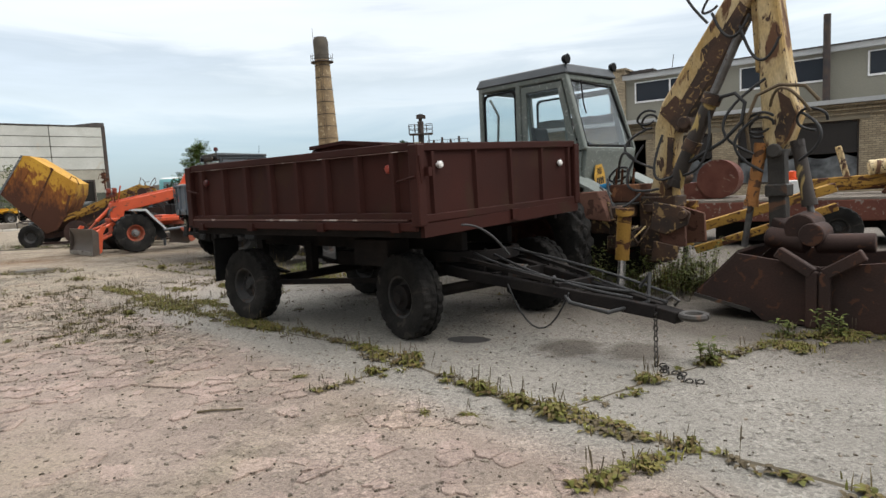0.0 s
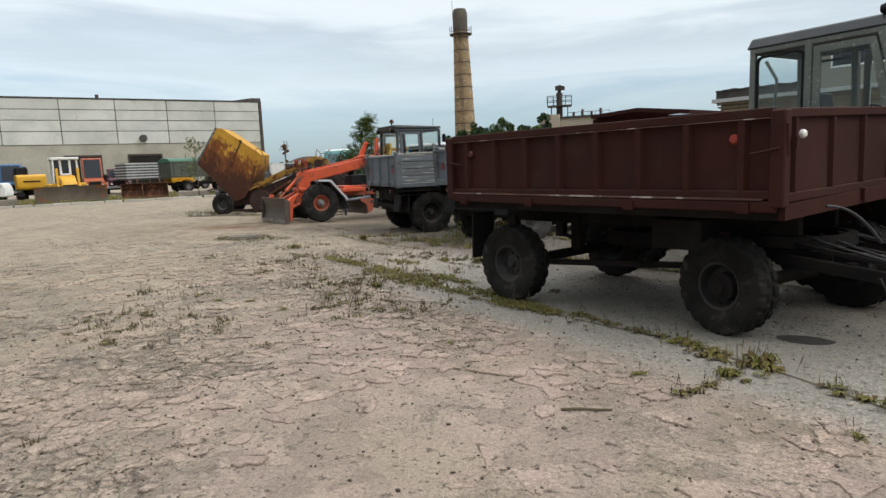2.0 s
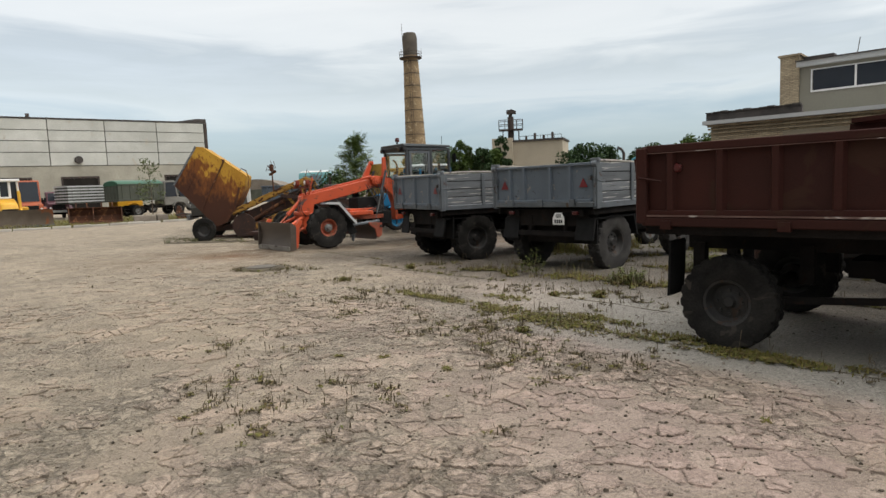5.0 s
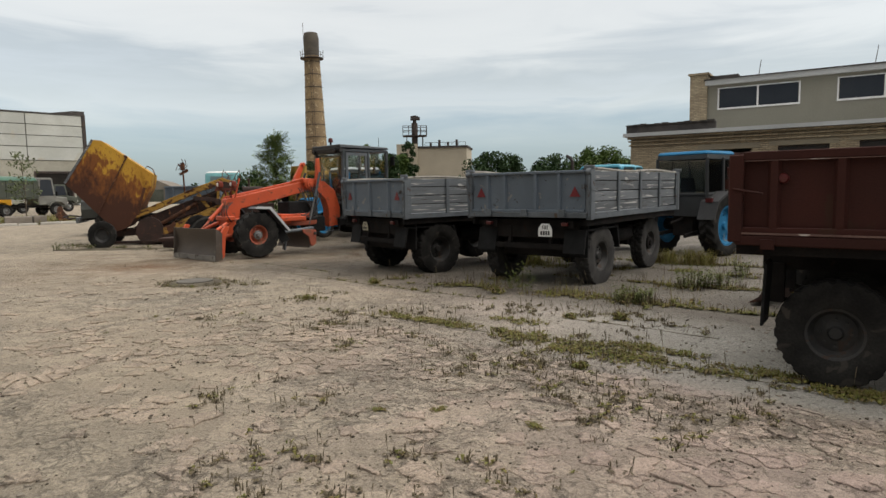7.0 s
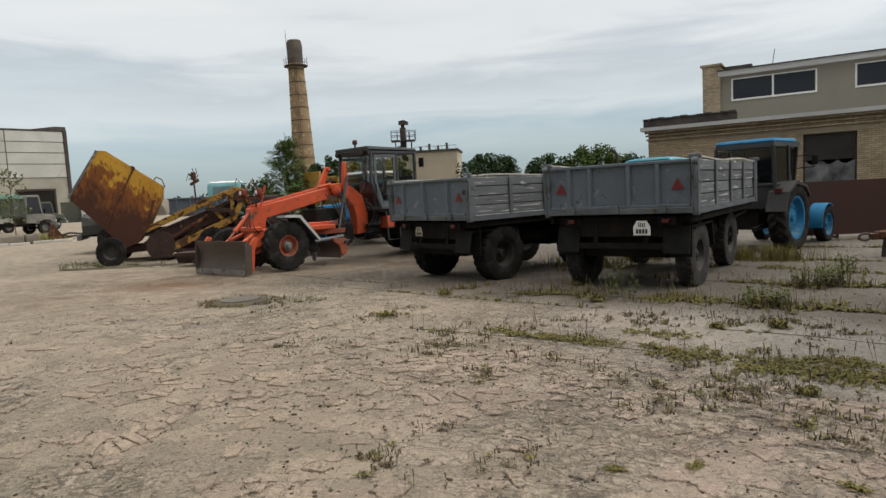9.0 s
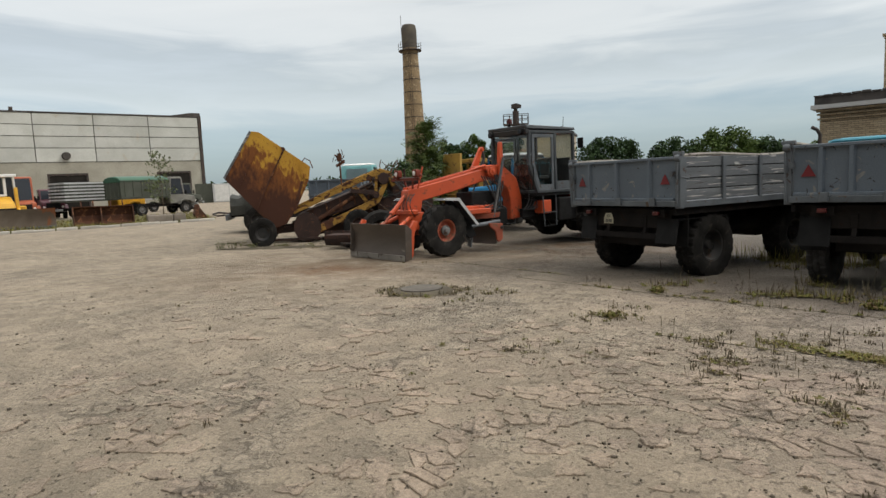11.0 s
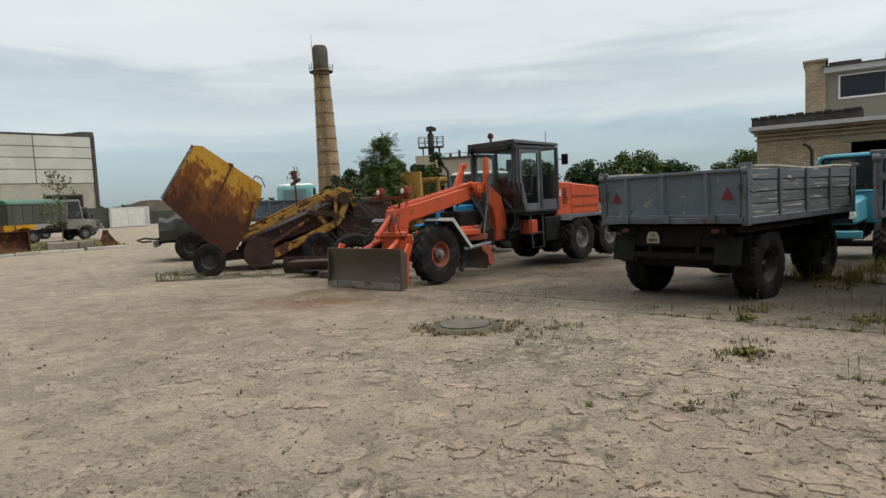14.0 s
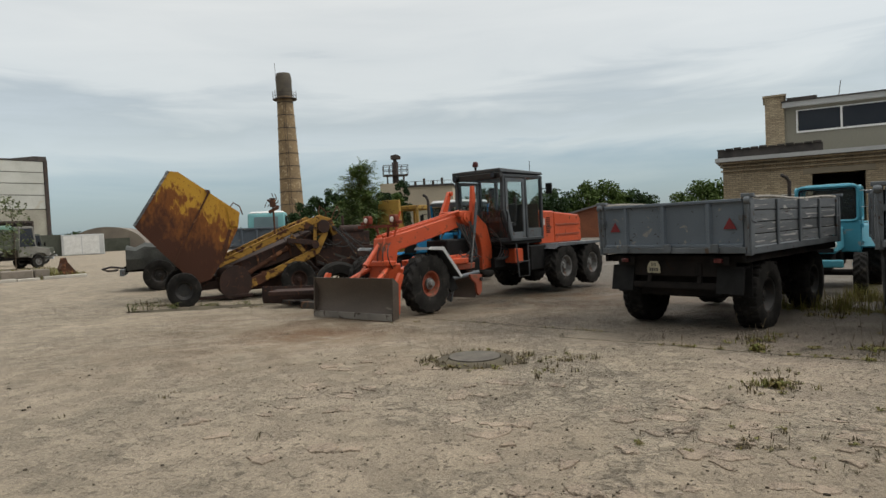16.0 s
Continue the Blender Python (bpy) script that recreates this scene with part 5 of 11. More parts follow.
grey_trailer(place_rear_right((-5.97, 16.03), 34.8, W=2.33) @ Matrix.Diagonal((1, 0.97, 1, 1)), "grey-blue farm trailer with flaking wooden sides and red triangles", 0.25, M_RUBBER, M_RIM)
grey_trailer(place_rear_right((-3.01, 13.57), 48.5, L=4.42, W=2.3) @ Matrix.Diagonal((1.078, 0.96, 1, 1)), "grey-blue farm trailer with bleached tyres beside a tractor", -0.42, M_RUBBER_GREY, M_RIM, 1.5)


# ---- machines ----
def pane_quad(parent, pts, t=0.006, mat=None, name="pane"):
    """A flat glass pane from its corner points."""
    pts = [Vector(p) for p in pts]
    n = (pts[1] - pts[0]).cross(pts[2] - pts[0]).normalized() * t
    bm = B()
    a = [bm.verts.new(p) for p in pts]
    b = [bm.verts.new(p + n) for p in pts]
    bm.faces.new(a)
    bm.faces.new(b[::-1])
    for i in range(len(pts)):
        bm.faces.new((a[i], b[i], b[(i + 1) % len(pts)], a[(i + 1) % len(pts)]))
    ob = part(name, bm, mat or M_GLASS, parent)
    ob.visible_shadow = False
    return ob


def bars(bm, segs, w, h=None):
    for p, q in segs:
        beam(bm, p, q, w, h or w)


def ram(parent, p, q, r, split=0.55, mat=None, name="hydraulic_ram", rod=None):
    p, q = Vector(p), Vector(q)
    c = p.lerp(q, split)
    ob = P(name, mat or M_STEELDARK, parent, lambda bm: [tube(bm, [p, c], r, 12), tube(bm, [c - (c - p).normalized() * 0.05, c + (c - p).normalized() * 0.02], r * 1.2, 12), tube(bm, [p - (c - p).normalized() * r, p], r * 1.1, 10)])
    P("piston_rod", rod or M_RODDULL, ob, lambda bm: tube(bm, [c, q], r * 0.55, 10))
    return ob


def seat(parent, x, y, z, yaw=0, mat=None):
    s = P("seat", mat or M_SEAT, parent, lambda bm: [box(bm, (-0.22, -0.22, 0), (0.22, 0.22, 0.12)), hexa(bm, [(-0.28, -0.2, 0.12), (-0.18, -0.2, 0.12), (-0.18, 0.2, 0.12), (-0.28, 0.2, 0.12), (-0.36, -0.18, 0.62), (-0.28, -0.18, 0.62), (-0.28, 0.18, 0.62), (-0.36, 0.18, 0.62)]), box(bm, (-0.12, -0.12, -0.35), (0.12, 0.12, -0.001))], at=pose(x, y, z, 0, 0, yaw), bevel=0.03)
    return s


def steering(parent, x, y, z, tilt=35, r=0.2):
    P("steering_wheel", M_BLACK, parent, lambda bm: [tube(bm, [(r * math.cos(a), r * math.sin(a), 0) for a in np.linspace(0, 2 * math.pi, 21)], 0.014, 6), *[tube(bm, [(0, 0, 0), (r * math.cos(a), r * math.sin(a), 0)], 0.01, 5) for a in (0.3, 2.4, 4.5)], tube(bm, [(0, 0, -0.45), (0, 0, 0)], 0.025, 8)], at=pose(x, y, z, 0, -tilt, 0))


# motor grader
def grader(m):
    g = thing("motor_grader", m, "orange motor grader with a grey cab and worn front blade", "grader")
    R = 0.625
    for s in (-1, 1):
        wheel(g, 0, s * 0.92, R, 0.34, 0.27, M_ORANGEDUST, M_RUBBER, 18, s, "tractor", z=R * 0.98, steer=2)
        for x in (-5.30, -6.72):
            wheel(g, x, s * 0.95, 0.60, 0.36, 0.29, M_RIMGREY, M_RUBBER, 18, s, "tractor", z=0.59)
        P("tandem_case", M_CABDARK, g, lambda bm: box(bm, (-6.9, s * 0.66 - 0.09, 0.42), (-5.1, s * 0.66 + 0.09, 0.78)), bevel=0.04)
    P("front_axle", M_ORANGEDUST, g, lambda bm: [beam(bm, (0, -0.75, 0.60), (0, 0.75, 0.60), 0.16, 0.18), beam(bm, (0.14, -0.7, 0.5), (0.14, 0.7, 0.5), 0.05, 0.06), *[box(bm, (-0.1, s * 0.7 - 0.08, 0.45), (0.1, s * 0.7 + 0.08, 0.78)) for s in (-1, 1)]], bevel=0.015)
    P("rear_axle", M_CABDARK, g, lambda bm: [tube(bm, [(-6.0, -0.66, 0.6), (-6.0, 0.66, 0.6)], 0.14, 14), box(bm, (-6.3, -0.3, 0.4), (-5.7, 0.3, 0.85))], bevel=0.02)
    # bent main frame: nose, sloping beam, goose neck down behind the circle
    path = [(0.52, 1.05), (0.45, 1.60), (-0.75, 1.83), (-2.15, 2.10), (-2.70, 2.08), (-3.10, 1.78), (-3.26, 1.25), (-3.26, 0.70), (-2.84, 0.66), (-2.84, 1.20), (-2.74, 1.52), (-2.48, 1.74), (-2.1, 1.78), (-1.0, 1.53), (0.05, 1.32), (0.12, 0.95)]
    P("main_frame", M_ORANGE, g, lambda bm: prism(bm, path, -0.17, 0.17), "orange box-section goose-neck frame", bevel=0.02)
    P("rear_frame", M_BLACK, g, lambda bm: [beam(bm, (-3.1, s * 0.3, 0.82), (-5.4, s * 0.3, 0.82), 0.12, 0.24) for s in (-1, 1)])
    P("frame_rail", M_ORANGE, g, lambda bm: [beam(bm, (0.42, s * 0.10, 1.63), (-2.1, s * 0.10, 2.13), 0.05, 0.05) for s in (-1, 1)])
    P("nose_plate", M_ORANGE, g, lambda bm: [box(bm, (0.10, -0.30, 0.62), (0.50, 0.30, 1.05)), box(bm, (0.3, -0.36, 1.0), (0.56, 0.36, 1.12))], bevel=0.02)
    # front blade on its frame
    fb = P("front_blade", M_FRONTBLADE, g, lambda bm: [prism(bm, [(0.0, 0.0), (-0.06, 0.10), (-0.13, 0.34), (-0.12, 0.60), (-0.03, 0.82), (0.01, 0.82), (-0.08, 0.58), (-0.09, 0.34), (-0.02, 0.10), (0.04, 0.0)], -0.98, 1.16)],
           "worn brown steel curved front blade", at=pose(1.40, 0.08, 0.02, 0, 0, 7.0))
    P("cutting_edge", M_EDGE, fb, lambda bm: box(bm, (0.045, -0.98, 0.0), (0.065, 1.16, 0.13)), "bright worn cutting edge")
    for s in (-1, 1):
        P("blade_end", M_FRONTBLADE, fb, lambda bm: prism(bm, [(0.05, 0.0), (-0.14, 0.03), (-0.17, 0.70), (0.0, 0.84)], (1.175 if s > 0 else -0.995) - 0.012, (1.175 if s > 0 else -0.995) + 0.012))
        P("blade_bracket", M_ORANGE, fb, lambda bm: prism(bm, [(-0.14, 0.02), (-0.24, 0.10), (-0.30, 0.62), (-0.42, 0.86), (-0.30, 0.90), (-0.17, 0.72)], (1.10 if s > 0 else -0.92) - 0.035, (1.10 if s > 0 else -0.92) + 0.035), "orange bracket behind the blade", bevel=0.008)
        P("push_arm", M_ORANGE, g, lambda bm: [tube(bm, [(1.18, s * 0.55, 0.62), (0.35, s * 0.22, 1.02)], 0.05, 10), tube(bm, [(1.2, s * 0.30, 0.30), (0.25, s * 0.25, 0.70)], 0.05, 10)])
    ram(g, (0.45, 0.0, 1.45), (1.15, 0.05, 0.78), 0.055, 0.6, M_ORANGE, rod=M_ORANGEDUST)
    # mudguards behind the front wheels
    for s in (-1, 1):
        P("mudguard", M_CABDARK, g, lambda bm: [prism(bm, [(0.10, 1.33), (0.02, 1.38), (-0.36, 1.36), (-0.92, 0.70), (-0.88, 0.68), (-0.34, 1.31), (0.02, 1.335)], s * 0.92 - 0.22, s * 0.92 + 0.20)], "dark mudguard")
        P("mudguard_edge", M_FASCIA, g, lambda bm: prism(bm, [(0.10, 1.335), (0.02, 1.39), (-0.365, 1.37), (-0.935, 0.70), (-0.875, 0.67), (-0.33, 1.30), (0.02, 1.325)], s * 0.92 + s * 0.205, s * 0.92 + s * 0.225), "pale mudguard edge")
        P("mudguard_panel", M_BLACK, g, lambda bm: prism(bm, [(-0.10, 1.32), (-0.33, 1.30), (-0.875, 0.67), (-1.02, 0.40), (-0.80, 0.34), (-0.45, 0.75)], s * 0.90 - 0.02, s * 0.90 + 0.02))
        P("hub_cap", M_RIMGREY, g, lambda bm: lathe(bm, [(0, 0.13), (0.055, 0.125), (0.07, 0.10), (0.075, 0.05), (0.12, 0.045), (0.12, 0.0), (0, 0.0)], 16, pose(0, s * 1.0, 0.612, 0, 0, 0 if s > 0 else 180)), "grey hub cap")
    # lifting gear over the beam: a near post, a leaning far arm, and the slewing drum between
    P("lift_post", M_ORANGE, g, lambda bm: hexa(bm, [(-2.50, 0.22, 1.80), (-2.30, 0.22, 1.80), (-2.30, 0.36, 1.80), (-2.50, 0.36, 1.80), (-2.47, 0.25, 2.76), (-2.36, 0.25, 2.76), (-2.36, 0.33, 2.76), (-2.47, 0.33, 2.76)]), bevel=0.015)
    P("lift_arm", M_ORANGE, g, lambda bm: [hexa(bm, [(-2.06, -0.38, 1.98), (-1.82, -0.38, 1.98), (-1.82, -0.28, 1.98), (-2.06, -0.28, 1.98), (-2.32, -0.36, 2.64), (-2.20, -0.36, 2.66), (-2.20, -0.28, 2.66), (-2.32, -0.28, 2.64)]), tube(bm, [(-2.26, -0.40, 2.60), (-2.26, -0.24, 2.60)], 0.06, 12)], bevel=0.012)
    P("slewing_drum", M_ORANGE, g, lambda bm: [tube(bm, [(-2.12, -0.36, 1.99), (-2.12, 0.30, 1.99)], 0.17, 20), tube(bm, [(-2.12, 0.30, 1.99), (-2.12, 0.34, 1.99)], 0.12, 16), tube(bm, [(-2.12, 0.34, 1.99), (-2.12, 0.37, 1.99)], 0.05, 10)], "round orange slewing drum", bevel=0.01)
    P("saddle", M_ORANGE, g, lambda bm: [box(bm, (-2.36, -0.36, 2.02), (-1.90, 0.30, 2.15)), beam(bm, (-1.95, 0.24, 2.16), (-1.55, 0.20, 2.06), 0.05, 0.06)], bevel=0.02)
    for s in (-1, 1):
        ram(g, (-2.40, s * 0.42, 2.30), (-1.85, s * 0.62, 0.80), 0.038, 0.45, M_CABDARK)
    P("lamp_bar", M_DUSTRED, g, lambda bm: [beam(bm, (0.33, -0.78, 1.86), (0.33, 0.50, 1.86), 0.05, 0.06), *[beam(bm, (0.30, s * 0.12, 1.58), (0.33, s * 0.2, 1.86), 0.04, 0.04) for s in (-1, 1)]], "dusty red lamp bar over the nose")
    for s in (-1, 1):
        lam = P("headlamp", M_DUSTRED, g, lambda bm: [prism(bm, round_rect(0.19, 0.19, 0.05), -0.05, 0.08), box(bm, (-0.03, -0.02, -0.14), (0.03, 0.03, -0.09))], at=pose(0.38, s * 0.42, 2.0, 0, 0, 90), bevel=0.015)
        P("lens", M_LAMP_WHITE, lam, lambda bm: lathe(bm, [(0, -0.07), (0.045, -0.065), (0.06, -0.052), (0, -0.052)], 14))
        P("indicator", M_DUSTRED, g, lambda bm: lathe(bm, [(0, 0.0), (0.045, 0.0), (0.04, 0.06), (0, 0.08)], 10, pose(0.36, s * 0.60, 1.90, 90, 0, 0)))
    P("nose_lever", M_ORANGE, g, lambda bm: tube(bm, [(0.25, 0.28, 1.62), (0.20, 0.36, 1.95), (0.16, 0.40, 2.16)], 0.022, 6))
    # drawbar, circle and middle blade
    P("drawbar", M_ORANGE, g, lambda bm: [beam(bm, (0.0, 0, 0.82), (-1.7, 0.52, 0.95), 0.14, 0.16), beam(bm, (0.0, 0, 0.82), (-1.7, -0.52, 0.95), 0.14, 0.16), beam(bm, (-1.7, -0.6, 0.95), (-1.7, 0.6, 0.95), 0.16, 0.16), box(bm, (-1.95, -0.5, 1.0), (-1.0, 0.5, 1.12))], bevel=0.015)
    P("circle", M_ORANGEDUST, g, lambda bm: lathe(bm, [(0.45, 0.78), (0.62, 0.78), (0.64, 0.90), (0.45, 0.90)], 28, pose(-1.75, 0, 0, 90, 0, 0)))
    mb = P("middle_blade", M_FRONTBLADE, g, lambda bm: prism(bm, [(0.0, 0.0), (-0.07, 0.12), (-0.09, 0.30), (-0.03, 0.50), (0.01, 0.50), (-0.05, 0.30), (-0.03, 0.12), (0.04, 0.0)], -0.72, 0.80), "worn steel middle blade", at=pose(-1.60, 0.05, 0.12, 0, 0, 8))
    P("end_bit", M_ORANGEDUST, mb, lambda bm: prism(bm, [(0.26, 0.46), (0.30, 0.56), (-0.22, 0.52), (-0.20, 0.12), (-0.06, 0.04), (0.02, 0.12), (0.06, 0.34)], 0.805, 0.86), "dull orange end plate", bevel=0.01)
    P("blade_tilt_link", M_STEELDARK, mb, lambda bm: [tube(bm, [(-0.15, -0.5, 0.4), (-0.15, 0.9, 0.42)], 0.045, 10), box(bm, (-0.2, -0.4, 0.2), (-0.08, -0.2, 0.62)), box(bm, (-0.2, 0.5, 0.2), (-0.08, 0.7, 0.62))])
    P("circle_beam", M_ORANGE, g, lambda bm: [beam(bm, (-0.75, 0.52, 0.98), (-1.75, 0.58, 0.98), 0.14, 0.13), beam(bm, (-0.75, -0.52, 0.98), (-1.75, -0.58, 0.98), 0.14, 0.13)], bevel=0.015)
    P("tilt_link", M_GREYFRAME, g, lambda bm: [tube(bm, [(-0.80, 0.84, 0.62), (-1.85, 0.84, 0.70)], 0.05, 10), beam(bm, (-0.86, 0.80, 0.30), (-0.74, 0.84, 0.66), 0.10, 0.06), beam(bm, (-0.95, 0.7, 0.12), (-0.95, 0.78, 0.40), 0.05, 0.14)], bevel=0.008)
    P("motor_housing", M_BLACK, g, lambda bm: [box(bm, (-2.30, -0.34, 1.02), (-1.35, 0.34, 1.48)), tube(bm, [(-1.55, -0.2, 1.46), (-1.55, -0.2, 1.72)], 0.11, 12), box(bm, (-2.65, -0.26, 0.55), (-2.05, 0.26, 1.0))], "grimy black circle drive", bevel=0.03)
    for k in range(9):
        P("hydraulic_line", M_HOSE, g, lambda bm: tube(bm, arc((-2.55 + 0.11 * k, 0.22 + 0.02 * k, 1.72 + 0.02 * k), (-1.35 - 0.13 * k, 0.40 + 0.04 * (k % 3), 1.02 + 0.06 * (k % 4)), 0.22 + 0.06 * (k % 4), 12, (-0.12 + 0.05 * (k % 3), 0.10, 0)), 0.017, 6))
    for k in range(5):
        P("hydraulic_line", M_HOSE, g, lambda bm: tube(bm, arc((-3.10 - 0.05 * k, 0.24, 1.70 - 0.12 * k), (-3.05 - 0.08 * k, 0.45, 0.90), 0.0, 10, (-0.18 - 0.03 * k, 0.12, 0)), 0.018, 6))
    # hydraulic lines along the beam
    for k in range(4):
        P("hydraulic_line", M_HOSE, g, lambda bm: tube(bm, arc((-2.4 + 0.1 * k, 0.25 + 0.05 * k, 1.9), (-1.4 - 0.15 * k, 0.5, 1.0), 0.18 + 0.05 * k, 10, (-0.2, 0.1, 0)), 0.016, 6))
    for k in range(3):
        P("nose_hose", M_HOSE, g, lambda bm: tube(bm, arc((0.3, 0.2 - 0.12 * k, 1.5), (0.4, 0.35 - 0.2 * k, 0.95), -0.03, 8, (0.22, 0.12, 0)), 0.013, 6))
    # cab
    x0, x1, w, z0, z1 = -4.72, -3.02, 0.74, 1.36, 3.03
    cab = P("cab_floor", M_BLACK, g, lambda bm: [box(bm, (x0, -w, z0 - 0.10), (x1 - 0.25, w, z0)), box(bm, (x0 + 0.25, -w + 0.3, 0.72), (x1 - 0.55, w - 0.3, z0 - 0.104))], bevel=0.02)
    P("cab_roof", M_CABDARK, g, lambda bm: hexa(bm, [(x0 - 0.06, -w - 0.06, z1 + 0.03), (x1 + 0.10, -w - 0.06, z1 + 0.05), (x1 + 0.10, w + 0.06, z1 + 0.05), (x0 - 0.06, w + 0.06, z1 + 0.03), (x0 - 0.04, -w - 0.04, z1 + 0.10), (x1 + 0.12, -w - 0.04, z1 + 0.15), (x1 + 0.12, w + 0.04, z1 + 0.15), (x0 - 0.04, w + 0.04, z1 + 0.10)]), "grey steel cab roof", bevel=0.015)
    P("visor", M_CABBLACK, g, lambda bm: [hexa(bm, [(x1 - 0.02, -w - 0.04, z1 - 0.03), (x1 + 0.10, -w - 0.04, z1 - 0.10), (x1 + 0.10, w + 0.04, z1 - 0.10), (x1 - 0.02, w + 0.04, z1 - 0.03), (x1 - 0.02, -w - 0.04, z1 + 0.045), (x1 + 0.13, -w - 0.04, z1 + 0.045), (x1 + 0.13, w + 0.04, z1 + 0.045), (x1 - 0.02, w + 0.04, z1 + 0.045)])], "black visor over the windscreen", bevel=0.01)
    for s in (-1, 1):
        wl_ = P("work_lamp", M_BLACK, g, lambda bm: lathe(bm, [(0, 0.06), (0.075, 0.05), (0.085, 0.0), (0.05, -0.04), (0, -0.05)], 16, pose(x1 + 0.14, s * 0.62, z1 - 0.02, 0, 0, -90)))
        P("lens", M_GLASSDARK, wl_, lambda bm: lathe(bm, [(0, 0.066), (0.06, 0.064), (0.06, 0.055), (0, 0.055)], 14, pose(x1 + 0.14, s * 0.62, z1 - 0.02, 0, 0, -90)))
    P("cab_back_wall", M_CABBLACK, g, lambda bm: [box(bm, (x0 + 0.03, -w + 0.06, z0), (x0 + 0.06, w - 0.06, z0 + 0.95)), box(bm, (x0 + 0.10, -w + 0.05, z0), (x0 + 0.52, -w + 0.30, z0 + 0.62))], "black cab lining", bevel=0.01)
    P("head_lining", M_CABBLACK, g, lambda bm: box(bm, (x0 + 0.04, -w + 0.03, z1 - 0.06), (x1 - 0.06, w - 0.03, z1 + 0.02)))
    fl = x1 - 0.32

    def cab_frame(bm):
        for s in (-1, 1):
            y = s * w
            bars(bm, [((fl, y, z0), (x1, y, 2.15)), ((x1, y, 2.15), (x1 - 0.03, y, z1))], 0.09)
            bars(bm, [((x0, y, z0), (x0, y, z1)), ((-4.02, y, z0 + 0.02), (-3.98, y, z1))], 0.085)
            bars(bm, [((x0, y, z0 + 0.03), (fl, y, z0 + 0.03)), ((x0, y, z1 - 0.03), (x1, y, z1 - 0.03))], 0.08)
        for x, z in ((x0, z0 + 0.03), (x0, z1 - 0.03), (fl, z0 + 0.03), (x1, z1 - 0.03)):
            bars(bm, [((x, -w, z), (x, w, z))], 0.075)
    P("cab_frame", M_CABDARK, g, cab_frame, "dark grey cab pillars", bevel=0.012)
    for s in (-1, 1):
        y = s * (w + 0.015)
        door = P("cab_door", M_GREYFRAME, g, lambda bm: bar_frame(bm, [(-3.93, z0 + 0.06), (fl + 0.02, z0 + 0.06), (x1 - 0.10, 2.15), (x1 - 0.10, z1 - 0.09), (-3.93, z1 - 0.09)], [(-3.85, z0 + 0.22), (fl - 0.05, z0 + 0.22), (x1 - 0.19, 2.15), (x1 - 0.19, z1 - 0.18), (-3.85, z1 - 0.18)], y - 0.02, y + 0.02))
        pane_quad(door, [(-3.85, y, z0 + 0.22), (fl - 0.05, y, z0 + 0.22), (x1 - 0.19, y, 2.15), (x1 - 0.19, y, z1 - 0.18), (-3.85, y, z1 - 0.18)])
        P("door_handle", M_BLACK, door, lambda bm: tube(bm, [(-3.1, y + s * 0.03, 1.55), (-3.1, y + s * 0.06, 1.62), (-3.12, y + s * 0.06, 2.05), (-3.12, y + s * 0.03, 2.1)], 0.014, 6))
        pane_quad(g, [(x0 + 0.05, s * w, z0 + 0.3), (-4.07, s * w, z0 + 0.3), (-4.05, s * w, z1 - 0.08), (x0 + 0.05, s * w, z1 - 0.08)], name="side_pane")
        P("lower_panel", M_GREYFRAME, g, lambda bm: box(bm, (x0 + 0.04, s * w - 0.02, z0 + 0.05), (-4.06, s * w + 0.02, z0 + 0.30)))
        P("mirror", M_BLACK, g, lambda bm: [tube(bm, [(x0 - 0.02, s * (w + 0.03), z1 - 0.35), (x0 - 0.08, s * (w + 0.22), z1 - 0.32)], 0.012, 6), box(bm, (x0 - 0.10, s * (w + 0.22) - 0.09, z1 - 0.48), (x0 - 0.06, s * (w + 0.22) + 0.09, z1 - 0.20))])
        P("step", M_CABDARK, g, lambda bm: [tube(bm, [(-3.95, s * 0.80, 1.28), (-3.90, s * 0.86, 0.45), (-3.45, s * 0.86, 0.45), (-3.45, s * 0.80, 1.28)], 0.02, 6), beam(bm, (-3.93, s * 0.84, 0.82), (-3.45, s * 0.84, 0.82), 0.04, 0.03)])
    pane_quad(g, [(fl, -w + 0.05, z0 + 0.1), (fl, w - 0.05, z0 + 0.1), (x1, w - 0.05, 2.15), (x1, -w + 0.05, 2.15)], name="lower_windscreen")
    pane_quad(g, [(x1, -w + 0.05, 2.15), (x1, w - 0.05, 2.15), (x1 - 0.03, w - 0.05, z1 - 0.06), (x1 - 0.03, -w + 0.05, z1 - 0.06)], name="windscreen")
    pane_quad(g, [(x0, -w + 0.05, z0 + 0.3), (x0, w - 0.05, z0 + 0.3), (x0, w - 0.05, z1 - 0.06), (x0, -w + 0.05, z1 - 0.06)], name="rear_pane")
    seat(g, -4.1, 0, 1.72)
    steering(g, -3.45, 0, 2.12)
    P("console", M_BLACK, g, lambda bm: [box(bm, (-3.62, -0.35, z0), (-3.38, 0.35, 1.85)), *[tube(bm, [(-3.6 - 0.02 * k, -0.3 + 0.1 * k, 1.8), (-3.66, -0.32 + 0.1 * k, 2.15)], 0.01, 5) for k in range(7)]])
    P("beacon", M_LAMP_RED, g, lambda bm: lathe(bm, [(0, 0.0), (0.075, 0.0), (0.08, 0.06), (0.06, 0.13), (0, 0.15)], 16, pose(-3.3, -0.3, z1 + 0.28, 90, 0, 0)), "red rotating beacon")
    P("beacon_stem", M_BLACK, g, lambda bm: tube(bm, [(-3.3, -0.3, z1 + 0.13), (-3.3, -0.3, z1 + 0.29)], 0.03, 8))
